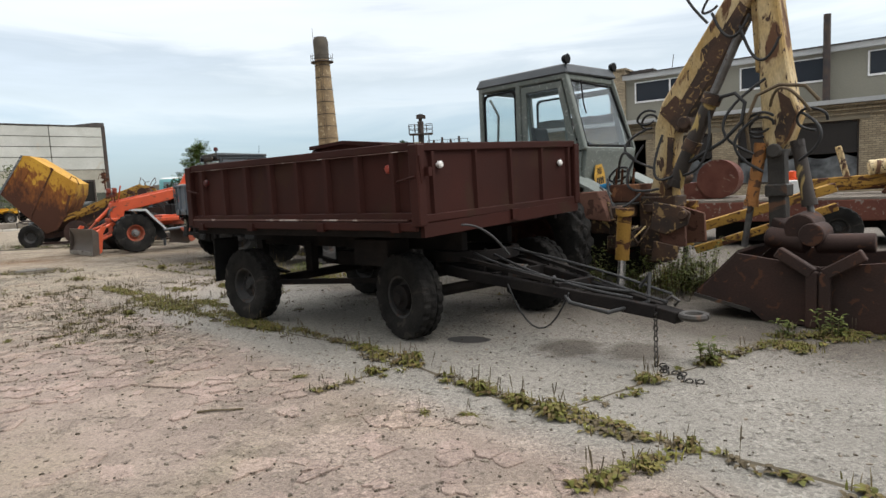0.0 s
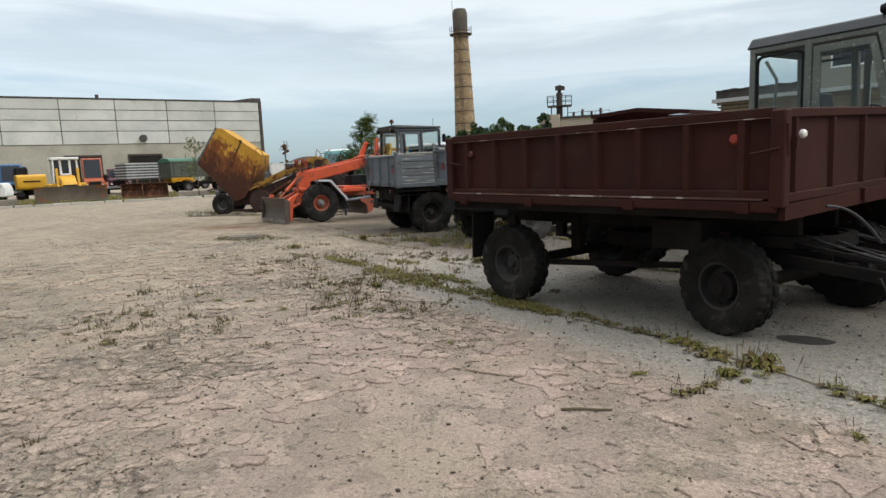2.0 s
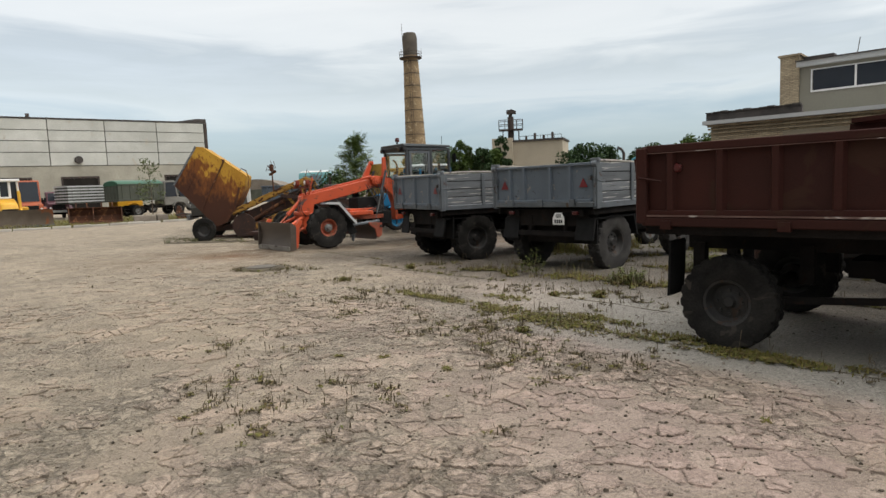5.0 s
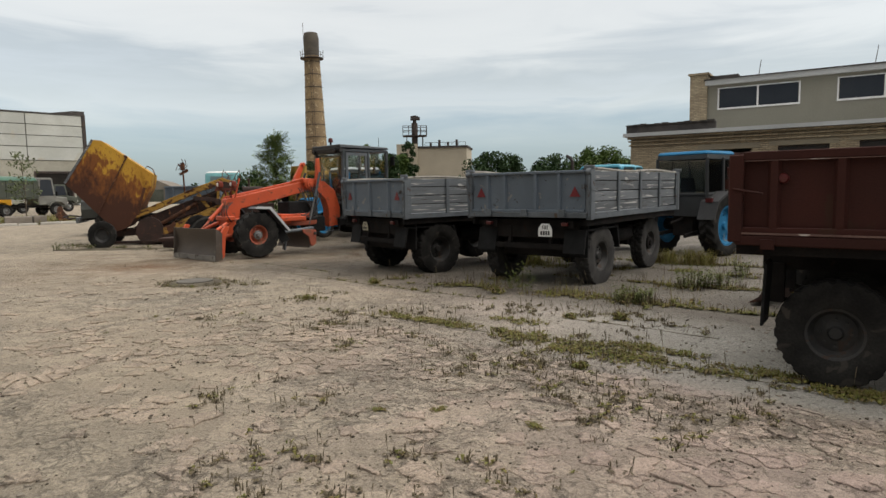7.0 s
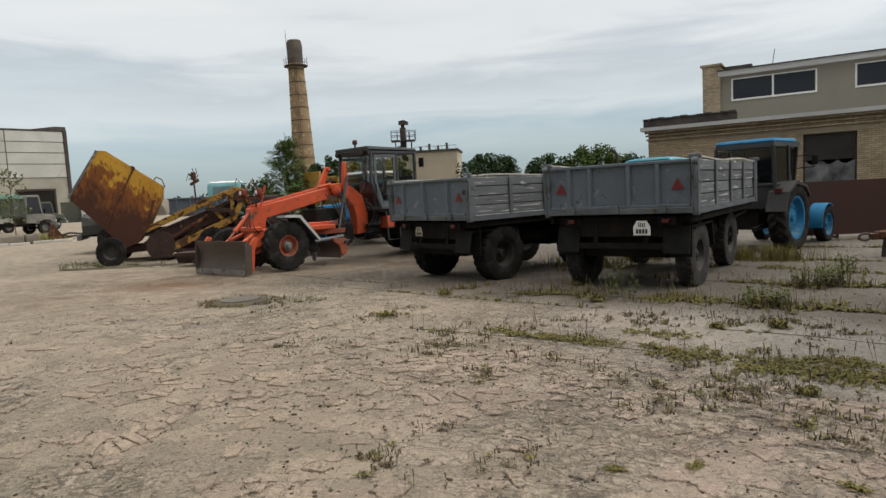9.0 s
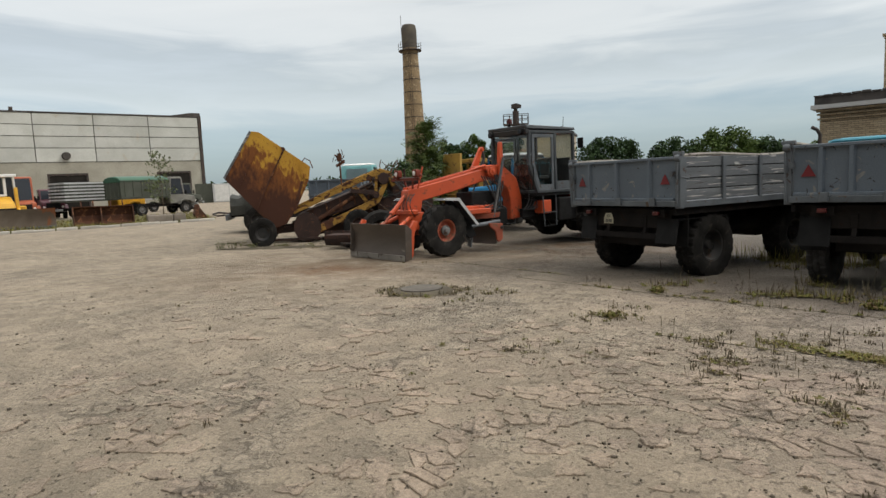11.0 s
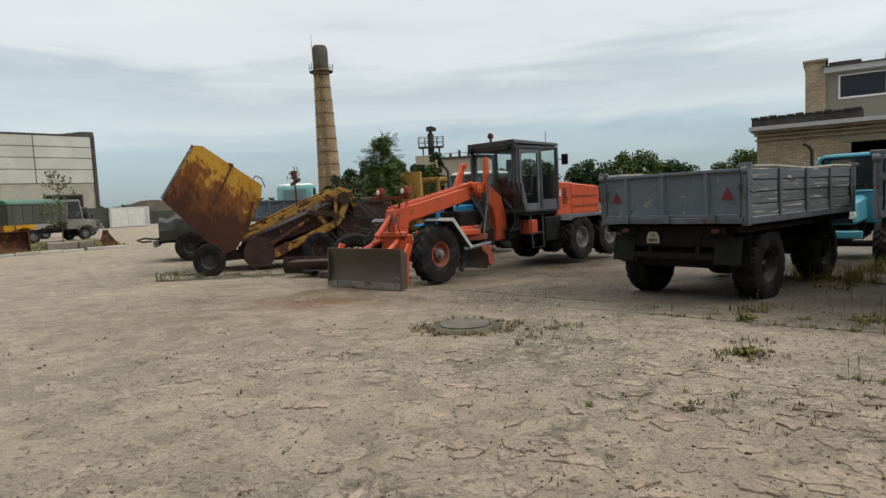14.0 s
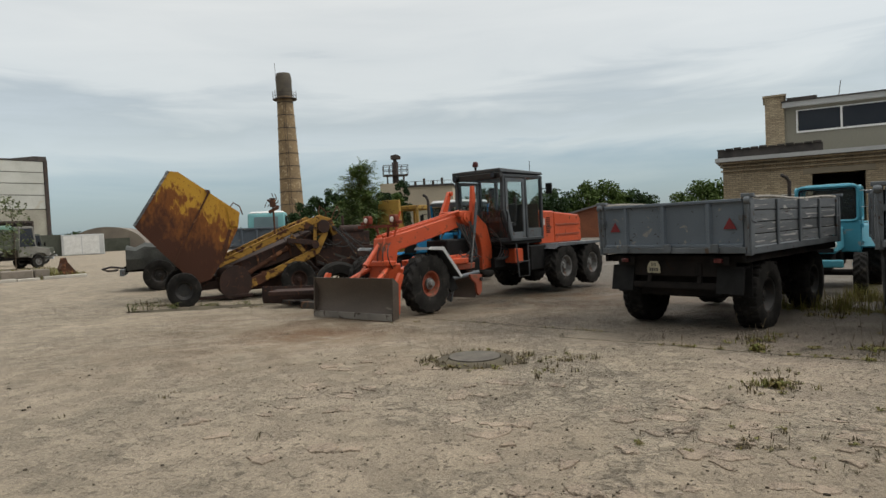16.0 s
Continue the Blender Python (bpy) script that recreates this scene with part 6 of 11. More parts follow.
    P("aerial", M_BLACK, g, lambda bm: tube(bm, [(-4.6, 0.5, z1 + 0.11), (-4.62, 0.5, z1 + 0.42)], 0.008, 5))
    P("under_cab_tank", M_ORANGE, g, lambda bm: box(bm, (-3.9, 0.30, 0.78), (-3.55, 0.70, 1.15)), bevel=0.03)
    P("battery_box", M_BLACK, g, lambda bm: box(bm, (-4.85, -0.78, 0.55), (-4.1, 0.78, 1.2)), bevel=0.03)
    # engine hood
    P("engine_hood", M_ORANGE, g, lambda bm: [prism(bm, [(-4.80, 1.20), (-4.80, 2.12), (-5.55, 2.10), (-5.58, 1.20)], -0.60, 0.60)], "orange louvred engine hood", bevel=0.03)
    P("rear_hood", M_ORANGE, g, lambda bm: prism(bm, [(-5.60, 1.20), (-5.58, 2.08), (-6.95, 1.98), (-7.05, 1.85), (-7.05, 1.20)], -0.58, 0.58), bevel=0.03)
    for s in (-1, 1):
        P("louvre", M_BLACK, g, lambda bm: [box(bm, (-5.35, s * 0.604 - 0.004, 1.5 + 0.05 * k), (-5.15, s * 0.604 + 0.004, 1.525 + 0.05 * k)) for k in range(9)])
        P("hood_badge", M_LOGO, g, lambda bm: box(bm, (-5.08, s * 0.604 - 0.004, 1.72), (-4.84, s * 0.604 + 0.004, 1.90)), "pale worn maker's badge")
        for k in range(2):
            P("hood_rib", M_ORANGEDUST, g, lambda bm: box(bm, (-6.9, s * 0.60 - 0.015, 1.42 + 0.28 * k), (-5.65, s * 0.60 + 0.005, 1.46 + 0.28 * k)))
        P("side_deck", M_GREYFRAME, g, lambda bm: prism(bm, [(-4.75, 1.08), (-4.9, 1.22), (-7.2, 1.20), (-7.2, 1.14), (-4.95, 1.14)], s * 0.85 - 0.28, s * 0.85 + 0.28))
    P("rear_bumper", M_CABDARK, g, lambda bm: box(bm, (-7.25, -0.7, 0.6), (-7.05, 0.7, 1.14)), bevel=0.02)
    P("exhaust", M_IRON, g, lambda bm: tube(bm, [(-5.0, -0.3, 2.1), (-5.0, -0.3, 2.55)], 0.05, 10))
    return g


grader(pose(-10.62, 21.62, -0.13, 0, 0, 219.7))


# hopper loader with a tipped yellow skip
def rusted_skip_paint():
    """Yellow paint, rusted through in streaks that thicken towards the floor of the skip."""
    m = bpy.data.materials.new("yellow_paint_rusting_in_streaks")
    m.use_nodes = True
    n, l = m.node_tree.nodes, m.node_tree.links
    b = n["Principled BSDF"]
    co = n.new("ShaderNodeTexCoord").outputs["Object"]

    def tex(s, detail, sz, distort=0.4):
        mp, t = n.new("ShaderNodeMapping"), n.new("ShaderNodeTexNoise")
        mp.inputs["Scale"].default_value = (1, 1, sz)
        mp.inputs["Rotation"].default_value = (0, radians(-18), 0)
        l.new(co, mp.inputs[0])
        l.new(mp.outputs[0], t.inputs["Vector"])
        t.inputs["Scale"].default_value, t.inputs["Detail"].default_value, t.inputs["Distortion"].default_value = s, detail, distort
        return t.outputs["Fac"]

    def ma(kind, *vals):
        x = n.new("ShaderNodeMath")
        x.operation = kind
        for i, v in enumerate(vals):
            if isinstance(v, (int, float)):
                x.inputs[i].default_value = v
            else:
                l.new(v, x.inputs[i])
        return x.outputs[0]

    def mix(f, a, c):
        x = n.new("ShaderNodeMix")
        x.data_type = "RGBA"
        for sock, v in ((x.inputs["Factor"], f), (x.inputs[6], a), (x.inputs[7], c)):
            if isinstance(v, tuple):
                sock.default_value = (*v, 1)
            else:
                l.new(v, sock)
        return x.outputs[2]

    sp = n.new("ShaderNodeSeparateXYZ")
    l.new(co, sp.inputs[0])
    # height above a line that falls from the mouth to the hinge
    level = ma("ADD", ma("MULTIPLY", sp.outputs[2], 0.33), ma("MULTIPLY", sp.outputs[0], 0.19))
    def band(f, lo, hi):
        r = n.new("ShaderNodeMapRange")
        l.new(f, r.inputs[0])
        r.inputs[1].default_value, r.inputs[2].default_value = lo, hi
        return r.outputs[0]
    streaks = ma("ADD", ma("MULTIPLY", tex(9.0, 8, 0.5), 0.75), ma("ADD", ma("MULTIPLY", tex(1.9, 8, 0.8, 0.6), 0.8), 0.25))
    rust = band(ma("SUBTRACT", streaks, level), -0.06, 0.07)
    deep = band(ma("SUBTRACT", streaks, level), 0.12, 0.42)
    speck = band(tex(14, 6, 0.6), 0.60, 0.66)
    col = mix(band(tex(0.9, 4, 1.0), 0.35, 0.65), (0.50, 0.285, 0.04), (0.42, 0.215, 0.03))
    col = mix(ma("MAXIMUM", ma("MULTIPLY", rust, 0.92), ma("MULTIPLY", speck, 0.7)), col, (0.165, 0.052, 0.017))
    col = mix(deep, col, (0.060, 0.023, 0.013))
    l.new(col, b.inputs["Base Color"])
    b.inputs["Roughness"].default_value = 0.75
    b.inputs["Specular IOR Level"].default_value = 0.25
    bp = n.new("ShaderNodeBump")
    bp.inputs["Strength"].default_value, bp.inputs["Distance"].default_value = 0.4, 0.02
    l.new(ma("ADD", rust, tex(30, 3, 1.0)), bp.inputs["Height"])
    l.new(bp.outputs[0], b.inputs["Normal"])
    return m


M_SKIP = rusted_skip_paint()


M_RUSTYRAM = surf("grimy_rusted_ram", (0.085, 0.05, 0.034), (0.042, 0.032, 0.027), 4, 0.75, wear=(0.26, 0.17, 0.08), wear_amount=0.32, wear_scale=13)


def hopper_loader(m):
    h = thing("conveyor_loader", m, "rusted yellow loader with its big steel skip tipped up", "loader")
    side = [(0.05, 3.62), (0.30, 3.60), (1.97, 2.46), (1.90, 2.04), (1.45, 1.20), (1.05, 0.66), (0.62, 0.52), (-0.95, 2.17)]
    W = 2.3
    bm = B()
    n = len(side)
    loops = [[bm.verts.new((x, y, z)) for x, z in side] for y in (0.0, W)]
    inner = [[bm.verts.new((x * 0.985 + 0.01, y, z * 0.985 + 0.02)) for x, z in side] for y in (0.04, W - 0.04)]
    for a in (loops[0], inner[0][::-1], loops[1][::-1], inner[1]):
        bm.faces.new(a)
    for i in range(n):
        j = (i + 1) % n
        if i in (0, 7):
            # the mouth stays open towards the top left
            bm.faces.new((loops[0][i], loops[0][j], inner[0][j], inner[0][i]))
            bm.faces.new((loops[1][i], loops[1][j], inner[1][j], inner[1][i]))
            continue
        bm.faces.new((loops[0][i], loops[0][j], loops[1][j], loops[1][i]))
        bm.faces.new((inner[0][i], inner[0][j], inner[1][j], inner[1][i]))
    sk = part("skip", bm, M_SKIP, h, "tipped yellow skip streaked with rust", bevel=0.0)
    P("seam", M_RUSTY, sk, lambda b: [beam(b, (1.12, -0.022, 3.05), (0.30, -0.022, 1.62), 0.045, 0.05), beam(b, (0.30, -0.022, 1.62), (0.06, -0.022, 1.16), 0.045, 0.04), hexa(b, [(1.06, -0.05, 2.98), (1.16, -0.05, 3.02), (1.16, 0.0, 3.02), (1.06, 0.0, 2.98), (1.02, -0.05, 3.12), (1.14, -0.05, 3.09), (1.14, 0.0, 3.09), (1.02, 0.0, 3.12)])], "rust-eaten weld seam")
    P("stiffener", M_SKIP, sk, lambda b: [beam(b, (0.42, -0.012, 3.42), (-0.50, -0.012, 1.95), 0.02, 0.10), beam(b, (1.46, -0.012, 2.72), (0.92, -0.012, 1.90), 0.02, 0.08)])
    P("rim_bar", M_GREYPLANK, sk, lambda b: [beam(b, (0.03, -0.02, 3.62), (-0.95, -0.02, 2.18), 0.05, 0.07)], "worn pale rim")
    P("corner_gusset", M_RUSTY, sk, lambda b: [beam(b, (1.66, -0.016, 2.0), (1.44, -0.016, 1.36), 0.03, 0.09)])
    P("lifting_hoop", M_RUSTY, sk, lambda b: tube(b, [(1.70, 0.05, 2.62), (1.80, 0.05, 2.74), (1.98, 0.05, 2.64), (2.06, 0.05, 2.40)], 0.02, 6))
    P("curved_lip", M_SKIP, sk, lambda b: prism(b, [(1.60, 2.66), (1.96, 2.44), (1.89, 2.06), (1.66, 2.10)], -0.035, -0.02))
    for y in (0.1, W - 0.1):
        P("upper_arm", M_YELLOW, h, lambda b: [beam(b, (1.28, y, 1.02), (3.75, y, 1.98), 0.12, 0.17), beam(b, (1.30, y, 1.13), (3.72, y, 2.07), 0.17, 0.03), beam(b, (3.72, y, 1.97), (4.50, y, 2.24), 0.14, 0.20), beam(b, (4.42, y, 2.22), (4.80, y, 2.10), 0.14, 0.20), beam(b, (4.76, y, 2.14), (4.92, y, 1.72), 0.14, 0.18)], "yellow boxed lifting arm", bevel=0.015)
        P("lower_arm", M_YELLOW, h, lambda b: [beam(b, (2.62, y, 0.60), (4.30, y, 1.26), 0.14, 0.22), beam(b, (4.28, y, 1.22), (4.62, y, 1.82), 0.14, 0.18)], bevel=0.015)
        P("strut", M_YELLOW, h, lambda b: [beam(b, (2.9, y, 1.62), (3.45, y, 1.92), 0.05, 0.16), beam(b, (3.5, y, 1.75), (3.9, y, 1.25), 0.08, 0.12), beam(b, (4.3, y, 2.1), (4.25, y, 1.5), 0.08, 0.1)])
        ram(h, (2.2, y + (0.2 if y < 1 else -0.2), 0.75), (4.2, y + (0.2 if y < 1 else -0.2), 1.8), 0.07, 0.6, M_RUSTY, rod=M_RUSTYRAM)
        P("lower_arm_foot", M_RUSTY, h, lambda b: [beam(b, (1.78, y, 0.30), (2.64, y, 0.61), 0.15, 0.27)], "rusted foot of the lower arm", bevel=0.012)
        P("arm_tip", M_YELLOW, h, lambda b: [beam(b, (1.92, y - 0.005 if y < 1 else y + 0.005, 0.335), (2.36, y - 0.005 if y < 1 else y + 0.005, 0.50), 0.17, 0.22)], bevel=0.01)
    P("conveyor_pan", M_BUCKET, h, lambda b: [hexa(b, [(1.6, 0.30, 0.55), (4.3, 0.30, 1.30), (4.3, W - 0.30, 1.30), (1.6, W - 0.30, 0.55), (1.7, 0.30, 1.00), (4.2, 0.30, 1.88), (4.2, W - 0.30, 1.88), (1.7, W - 0.30, 1.00)])], "dark rusty feed pan between the arms", bevel=0.03)
    for k in range(5):
        P("pan_rib", M_RUSTY, h, lambda b: beam(b, (2.0 + 0.5 * k, 0.27, 0.72 + 0.15 * k), (1.95 + 0.5 * k, 0.27, 1.05 + 0.165 * k), 0.05, 0.06))
    P("arm_head", M_BUCKET, h, lambda b: [tube(b, [(4.55, -0.02, 1.98), (4.55, W + 0.02, 1.98)], 0.20, 16), tube(b, [(4.25, -0.04, 1.45), (4.25, W + 0.04, 1.45)], 0.12, 14), beam(b, (3.35, 0.02, 1.62), (4.30, 0.02, 1.50), 0.06, 0.14)], bevel=0.01)
    P("bucket_drum", M_BUCKET, h, lambda b: tube(b, [(1.75, 0.0, 0.50), (1.75, W, 0.50)], 0.48, 22), "rusty feed drum")
    P("arm_mark", M_YELLOWCLEAN, h, lambda b: [box(b, (0, 0, 0), (0.07, 0.01, 0.12)), box(b, (0.1, 0, 0.02), (0.17, 0.01, 0.14)), box(b, (0.2, 0, 0.05), (0.28, 0.01, 0.17))], at=pose(2.0, 0.015, 0.36, 0, -20, 0))
    for x, z in ((4.0, 2.0), (2.6, 0.7), (4.9, 1.9)):
        P("cross_tube", M_RUSTY, h, lambda b: tube(b, [(x, 0, z), (x, W, z)], 0.08, 10))
    # chassis
    P("chassis", M_BUCKET, h, lambda b: [beam(b, (1.2, 0.5, 0.55), (6.6, 0.5, 0.75), 0.12, 0.22), beam(b, (1.2, 1.8, 0.55), (6.6, 1.8, 0.75), 0.12, 0.22), box(b, (4.3, 0.3, 0.8), (6.4, 2.0, 1.35)), beam(b, (0.3, 0.4, 0.12), (2.2, -0.1, 0.14), 0.12, 0.08)], bevel=0.01)
    P("engine_block", M_BUCKET, h, lambda b: [box(b, (4.9, 0.4, 1.35), (6.2, 1.9, 1.8)), tube(b, [(5.2, 0.5, 1.85), (6.0, 0.5, 1.85)], 0.14, 12), tube(b, [(5.5, 1.2, 1.8), (5.5, 1.2, 2.3)], 0.05, 8)], bevel=0.03)
    for x, y in ((3.5, 0.35), (3.5, 1.95), (6.0, 0.2), (6.0, 2.1)):
        wheel(h, x, y, 0.52, 0.30, 0.26, M_BUCKET, M_RUBBER, 18, -1 if y < 1 else 1, "tractor")
    for y in (1.35, 2.1):
        wheel(h, 0.25, y, 0.46, 0.30, 0.24, M_RIM, M_RUBBER, 18, -1 if y < 1 else 1)
    P("skip_cradle", M_BUCKET, h, lambda b: [beam(b, (0.3, y, 0.42), (2.3, y, 0.50), 0.14, 0.22) for y in (0.45, 1.85)] + [tube(b, [(0.25, 1.2, 0.46), (0.25, 2.2, 0.46)], 0.08, 10)])
    P("belly_plate", M_BUCKET, h, lambda b: [hexa(b, [(1.9, 0.55, 0.22), (4.4, 0.55, 0.30), (4.4, 1.75, 0.30), (1.9, 1.75, 0.22), (2.1, 0.55, 0.62), (4.4, 0.55, 1.20), (4.4, 1.75, 1.20), (2.1, 1.75, 0.62)])], "rusty brown machine casing", bevel=0.03)
    for k in range(9):
        P("linkage_rod", M_IRON if k % 2 else M_RUSTYRAM, h, lambda b: tube(b, [(2.3 + 0.33 * k, 0.30 + 0.06 * (k % 3), 0.35 + 0.10 * (k % 4)), (2.9 + 0.33 * k, 0.2 - 0.05 * (k % 2), 0.75 + 0.13 * (k % 5)), (3.4 + 0.36 * k, 0.15, 0.55 + 0.2 * (k % 3))], 0.03, 6))
    # mast with tangled lamps and levers
    P("mast", M_RUSTY, h, lambda b: [tube(b, [(3.05, 0.3, 1.75), (3.02, 0.3, 2.75)], 0.03, 8), tube(b, [(2.9, 0.3, 2.45), (3.2, 0.35, 2.6)], 0.05, 8), *[tube(b, [(3.02, 0.3, 2.62), (3.02 + 0.16 * math.cos(a), 0.3, 2.74 + 0.10 * math.sin(2.3 * a)), (3.02 + (0.20 + 0.10 * math.sin(5 * a)) * math.cos(a + 0.5), 0.3 + 0.1 * math.sin(3 * a), 2.80 + 0.22 * math.sin(a * 1.7))], 0.014, 5) for a in np.linspace(-0.6, 3.6, 8)], box(b, (2.94, 0.22, 2.60), (3.10, 0.38, 2.86))])
    for k in range(7):
        P("hose", M_HOSE, h, lambda b: tube(b, arc((3.1 + 0.35 * k, 0.1 + 0.2 * (k % 3), 1.9), (4.0 + 0.4 * k, 0.2 + 0.15 * (k % 2), 1.5), 0.25 + 0.08 * (k % 3), 10), 0.014, 5))
    for k in range(6):
        P("scrap_bar", M_BUCKET if k % 2 else M_STEELDARK, h, lambda b: beam(b, (4.3 + 0.25 * k, 0.05 - 0.1 * k, 0.95 + 0.10 * (k % 3)), (5.5 + 0.25 * k, -0.45 + 0.05 * k, 0.40 + 0.16 * (k % 4)), 0.06, 0.07 + 0.03 * (k % 2)))
        P("hose", M_HOSE, h, lambda b: tube(b, arc((4.75 + 0.10 * k, 0.0, 2.05 - 0.06 * k), (5.6 + 0.22 * k, -0.25, 0.85 + 0.1 * (k % 3)), 0.10 + 0.10 * (k % 3), 12, (0.15, -0.1, 0)), 0.016, 6))
    for k in range(5):
        P("control_lever", M_RUSTY, h, lambda b: tube(b, [(4.5 + 0.12 * k, 0.2, 2.2), (4.45 + 0.16 * k + 0.10 * math.sin(2.2 * k), 0.2, 2.40 + 0.07 * math.sin(3.1 * k)), (4.52 + 0.16 * k - 0.12 * math.sin(1.7 * k), 0.3, 2.52 + 0.10 * math.sin(2.0 * k + 1))], 0.016, 5))
    return h


hopper_loader(pose(-16.375, 25.41, -0.14, 0, 0, 17.0) @ Matrix.Diagonal((0.915, 0.86, 1, 1)))


# excavator on a wheeled tractor
def excavator(m):
    e = thing("backhoe_excavator", m, "old wheeled tractor excavator with chipped cream-yellow arm and grab", "excavator")
    Y = 1.28
    # cab
    roof = P("cab_roof", M_CABDARK, e, lambda b: hexa(b, [(-1.60, -0.06, 2.93), (0.06, -0.06, 2.93), (0.06, Y - 0.06, 2.95), (-1.60, Y - 0.06, 2.95), (-1.56, 0.0, 3.07), (0.0, 0.0, 3.07), (0.0, Y - 0.1, 3.09), (-1.56, Y - 0.1, 3.09)]), "dark weathered cab roof", bevel=0.02)

    def frame_(b):
        for y, yt in ((0.0, 0.0), (Y, Y - 0.12)):
            bars(b, [((0.26, y, 1.90), (-0.02, yt, 2.94))], 0.085)
            bars(b, [((-0.80, y, 1.20), (-0.80, yt, 2.94))], 0.085)
            bars(b, [((-1.52, y, 1.20), (-1.52, yt, 2.94)), ((-1.52, yt, 2.90), (-0.02, yt, 2.90))], 0.075)
            bars(b, [((-1.52, y, 1.95), (-0.80, y, 1.95))], 0.06)
        bars(b, [((0.26, 0, 1.90), (0.26, Y, 1.90)), ((-0.02, 0, 2.90), (-0.02, Y - 0.12, 2.90)), ((-1.52, 0, 2.90), (-1.52, Y - 0.12, 2.90))], 0.075)
    P("cab_frame", M_CABGREEN, e, frame_, "weathered grey-green cab pillars", bevel=0.012)
    P("cab_panel", M_CABGREEN, e, lambda b: [hexa(b, [(0.14, 0.0, 1.18), (0.20, 0.0, 1.18), (0.20, Y, 1.18), (0.14, Y, 1.18), (0.24, 0.0, 1.90), (0.30, 0.0, 1.90), (0.30, Y, 1.90), (0.24, Y, 1.90)])], "grey-green cab rear panel", bevel=0.01)
    for y in (-0.012, Y + 0.012):
        P("side_panel", M_CABGREEN, e, lambda b: prism(b, [(-1.52, 1.15), (0.14, 1.15), (0.24, 1.88), (-0.80, 1.88), (-0.80, 1.93), (-1.52, 1.93)], y - 0.012, y + 0.012))
        d = P("cab_door", M_CABGREEN, e, lambda b: bar_frame(b, [(-0.74, 1.90), (0.16, 1.90), (-0.06, 2.84), (-0.74, 2.84)], [(-0.66, 1.98), (0.05, 1.98), (-0.12, 2.76), (-0.66, 2.76)], y - 0.02, y + 0.02))
        pane_quad(d, [(-0.66, y, 1.98), (0.05, y, 1.98), (-0.12, y, 2.76), (-0.66, y, 2.76)], mat=M_GLASSDUST)
        pane_quad(e, [(-1.46, y, 2.0), (-0.86, y, 2.0), (-0.86, y, 2.84), (-1.46, y, 2.84)], name="side_pane", mat=M_GLASSDUST)
        P("window_rubber", M_BLACK, e, lambda b: bar_frame(b, round_rect(0.62, 0.82, 0.08, 3, -1.16, 2.42), round_rect(0.56, 0.76, 0.07, 3, -1.16, 2.42), y - 0.01, y + 0.014))
    w = pane_quad(e, [(0.25, 0.08, 1.97), (0.25, Y - 0.08, 1.97), (0.0, Y - 0.18, 2.85), (0.0, 0.06, 2.85)], name="rear_window", mat=M_GLASSDUST)
    P("window_rubber", M_BLACK, e, lambda b: [tube(b, [(0.265, 0.10, 1.96), (0.265, Y - 0.10, 1.96), (0.24, Y - 0.06, 2.05), (0.02, Y - 0.18, 2.82), (0.005, 0.08, 2.85), (0.25, 0.06, 2.02), (0.265, 0.10, 1.96)], 0.018, 6)])
    pane_quad(e, [(-1.52, 0.06, 1.98), (-1.52, Y - 0.06, 1.98), (-1.52, Y - 0.14, 2.84), (-1.52, 0.06, 2.84)], name="front_pane", mat=M_GLASSDUST)
    P("wiper", M_BLACK, e, lambda b: [tube(b, [(0.04, 0.3, 2.86), (0.12, 0.22, 2.55), (0.15, 0.24, 2.40)], 0.01, 5)])
    for yy in (0.0, Y - 0.1):
        P("work_lamp", M_BLACK, e, lambda b: [tube(b, [(0.0, yy, 3.05), (0.02, yy, 3.09)], 0.015, 6), lathe(b, [(0, 0.08), (0.05, 0.06), (0.065, -0.01), (0, -0.02)], 14, pose(0.03, yy, 3.12, 0, 0, 90))])
    steering(e, -0.15, 0.62, 2.02, -25, 0.21)
    seat(e, -0.62, 0.62, 1.70)
    P("grab_rail", M_CABGREEN, e, lambda b: tube(b, [(-1.25, 0.02, 2.05), (-1.2, 0.0, 2.5), (-1.35, 0.0, 2.75)], 0.02, 6))
    plate_bars(e, pose(0.30, 0.30, 1.55, 0, -8, 90), 0.26, 0.30, M_PLATE_Y)
    # tractor body and wheels
    P("transmission", M_CHASSIS, e, lambda b: [box(b, (-1.4, 0.30, 0.55), (0.75, 0.98, 1.15)), tube(b, [(0.02, -0.05, 0.78), (0.02, 1.33, 0.78)], 0.13, 14)], bevel=0.03)
    P("bonnet", M_CABGREEN, e, lambda b: box(b, (-3.1, 0.28, 0.95), (-1.56, 1.0, 1.62)), bevel=0.05)
    P("front_beam", M_CHASSIS, e, lambda b: [beam(b, (-3.0, 0.64, 0.6), (-1.4, 0.64, 0.7), 0.4, 0.25), tube(b, [(-2.7, -0.1, 0.45), (-2.7, 1.38, 0.45)], 0.07, 10)])
    for y, s in ((-0.12, -1), (1.40, 1)):
        wheel(e, 0.02, y, 0.76, 0.38, 0.42, M_RUSTYRED, M_RUBBER, 20, s, "tractor")
        wheel(e, -2.7, y, 0.46, 0.22, 0.24, M_RUSTYRED, M_RUBBER, 18, s, "tractor")
        P("rear_mudguard", M_CABGREEN, e, lambda b: prism(b, [(-0.75, 1.20), (-0.55, 1.52), (0.15, 1.58), (0.62, 1.35), (0.66, 1.30), (0.15, 1.53), (-0.53, 1.47), (-0.72, 1.17)], y - 0.2, y + 0.2))
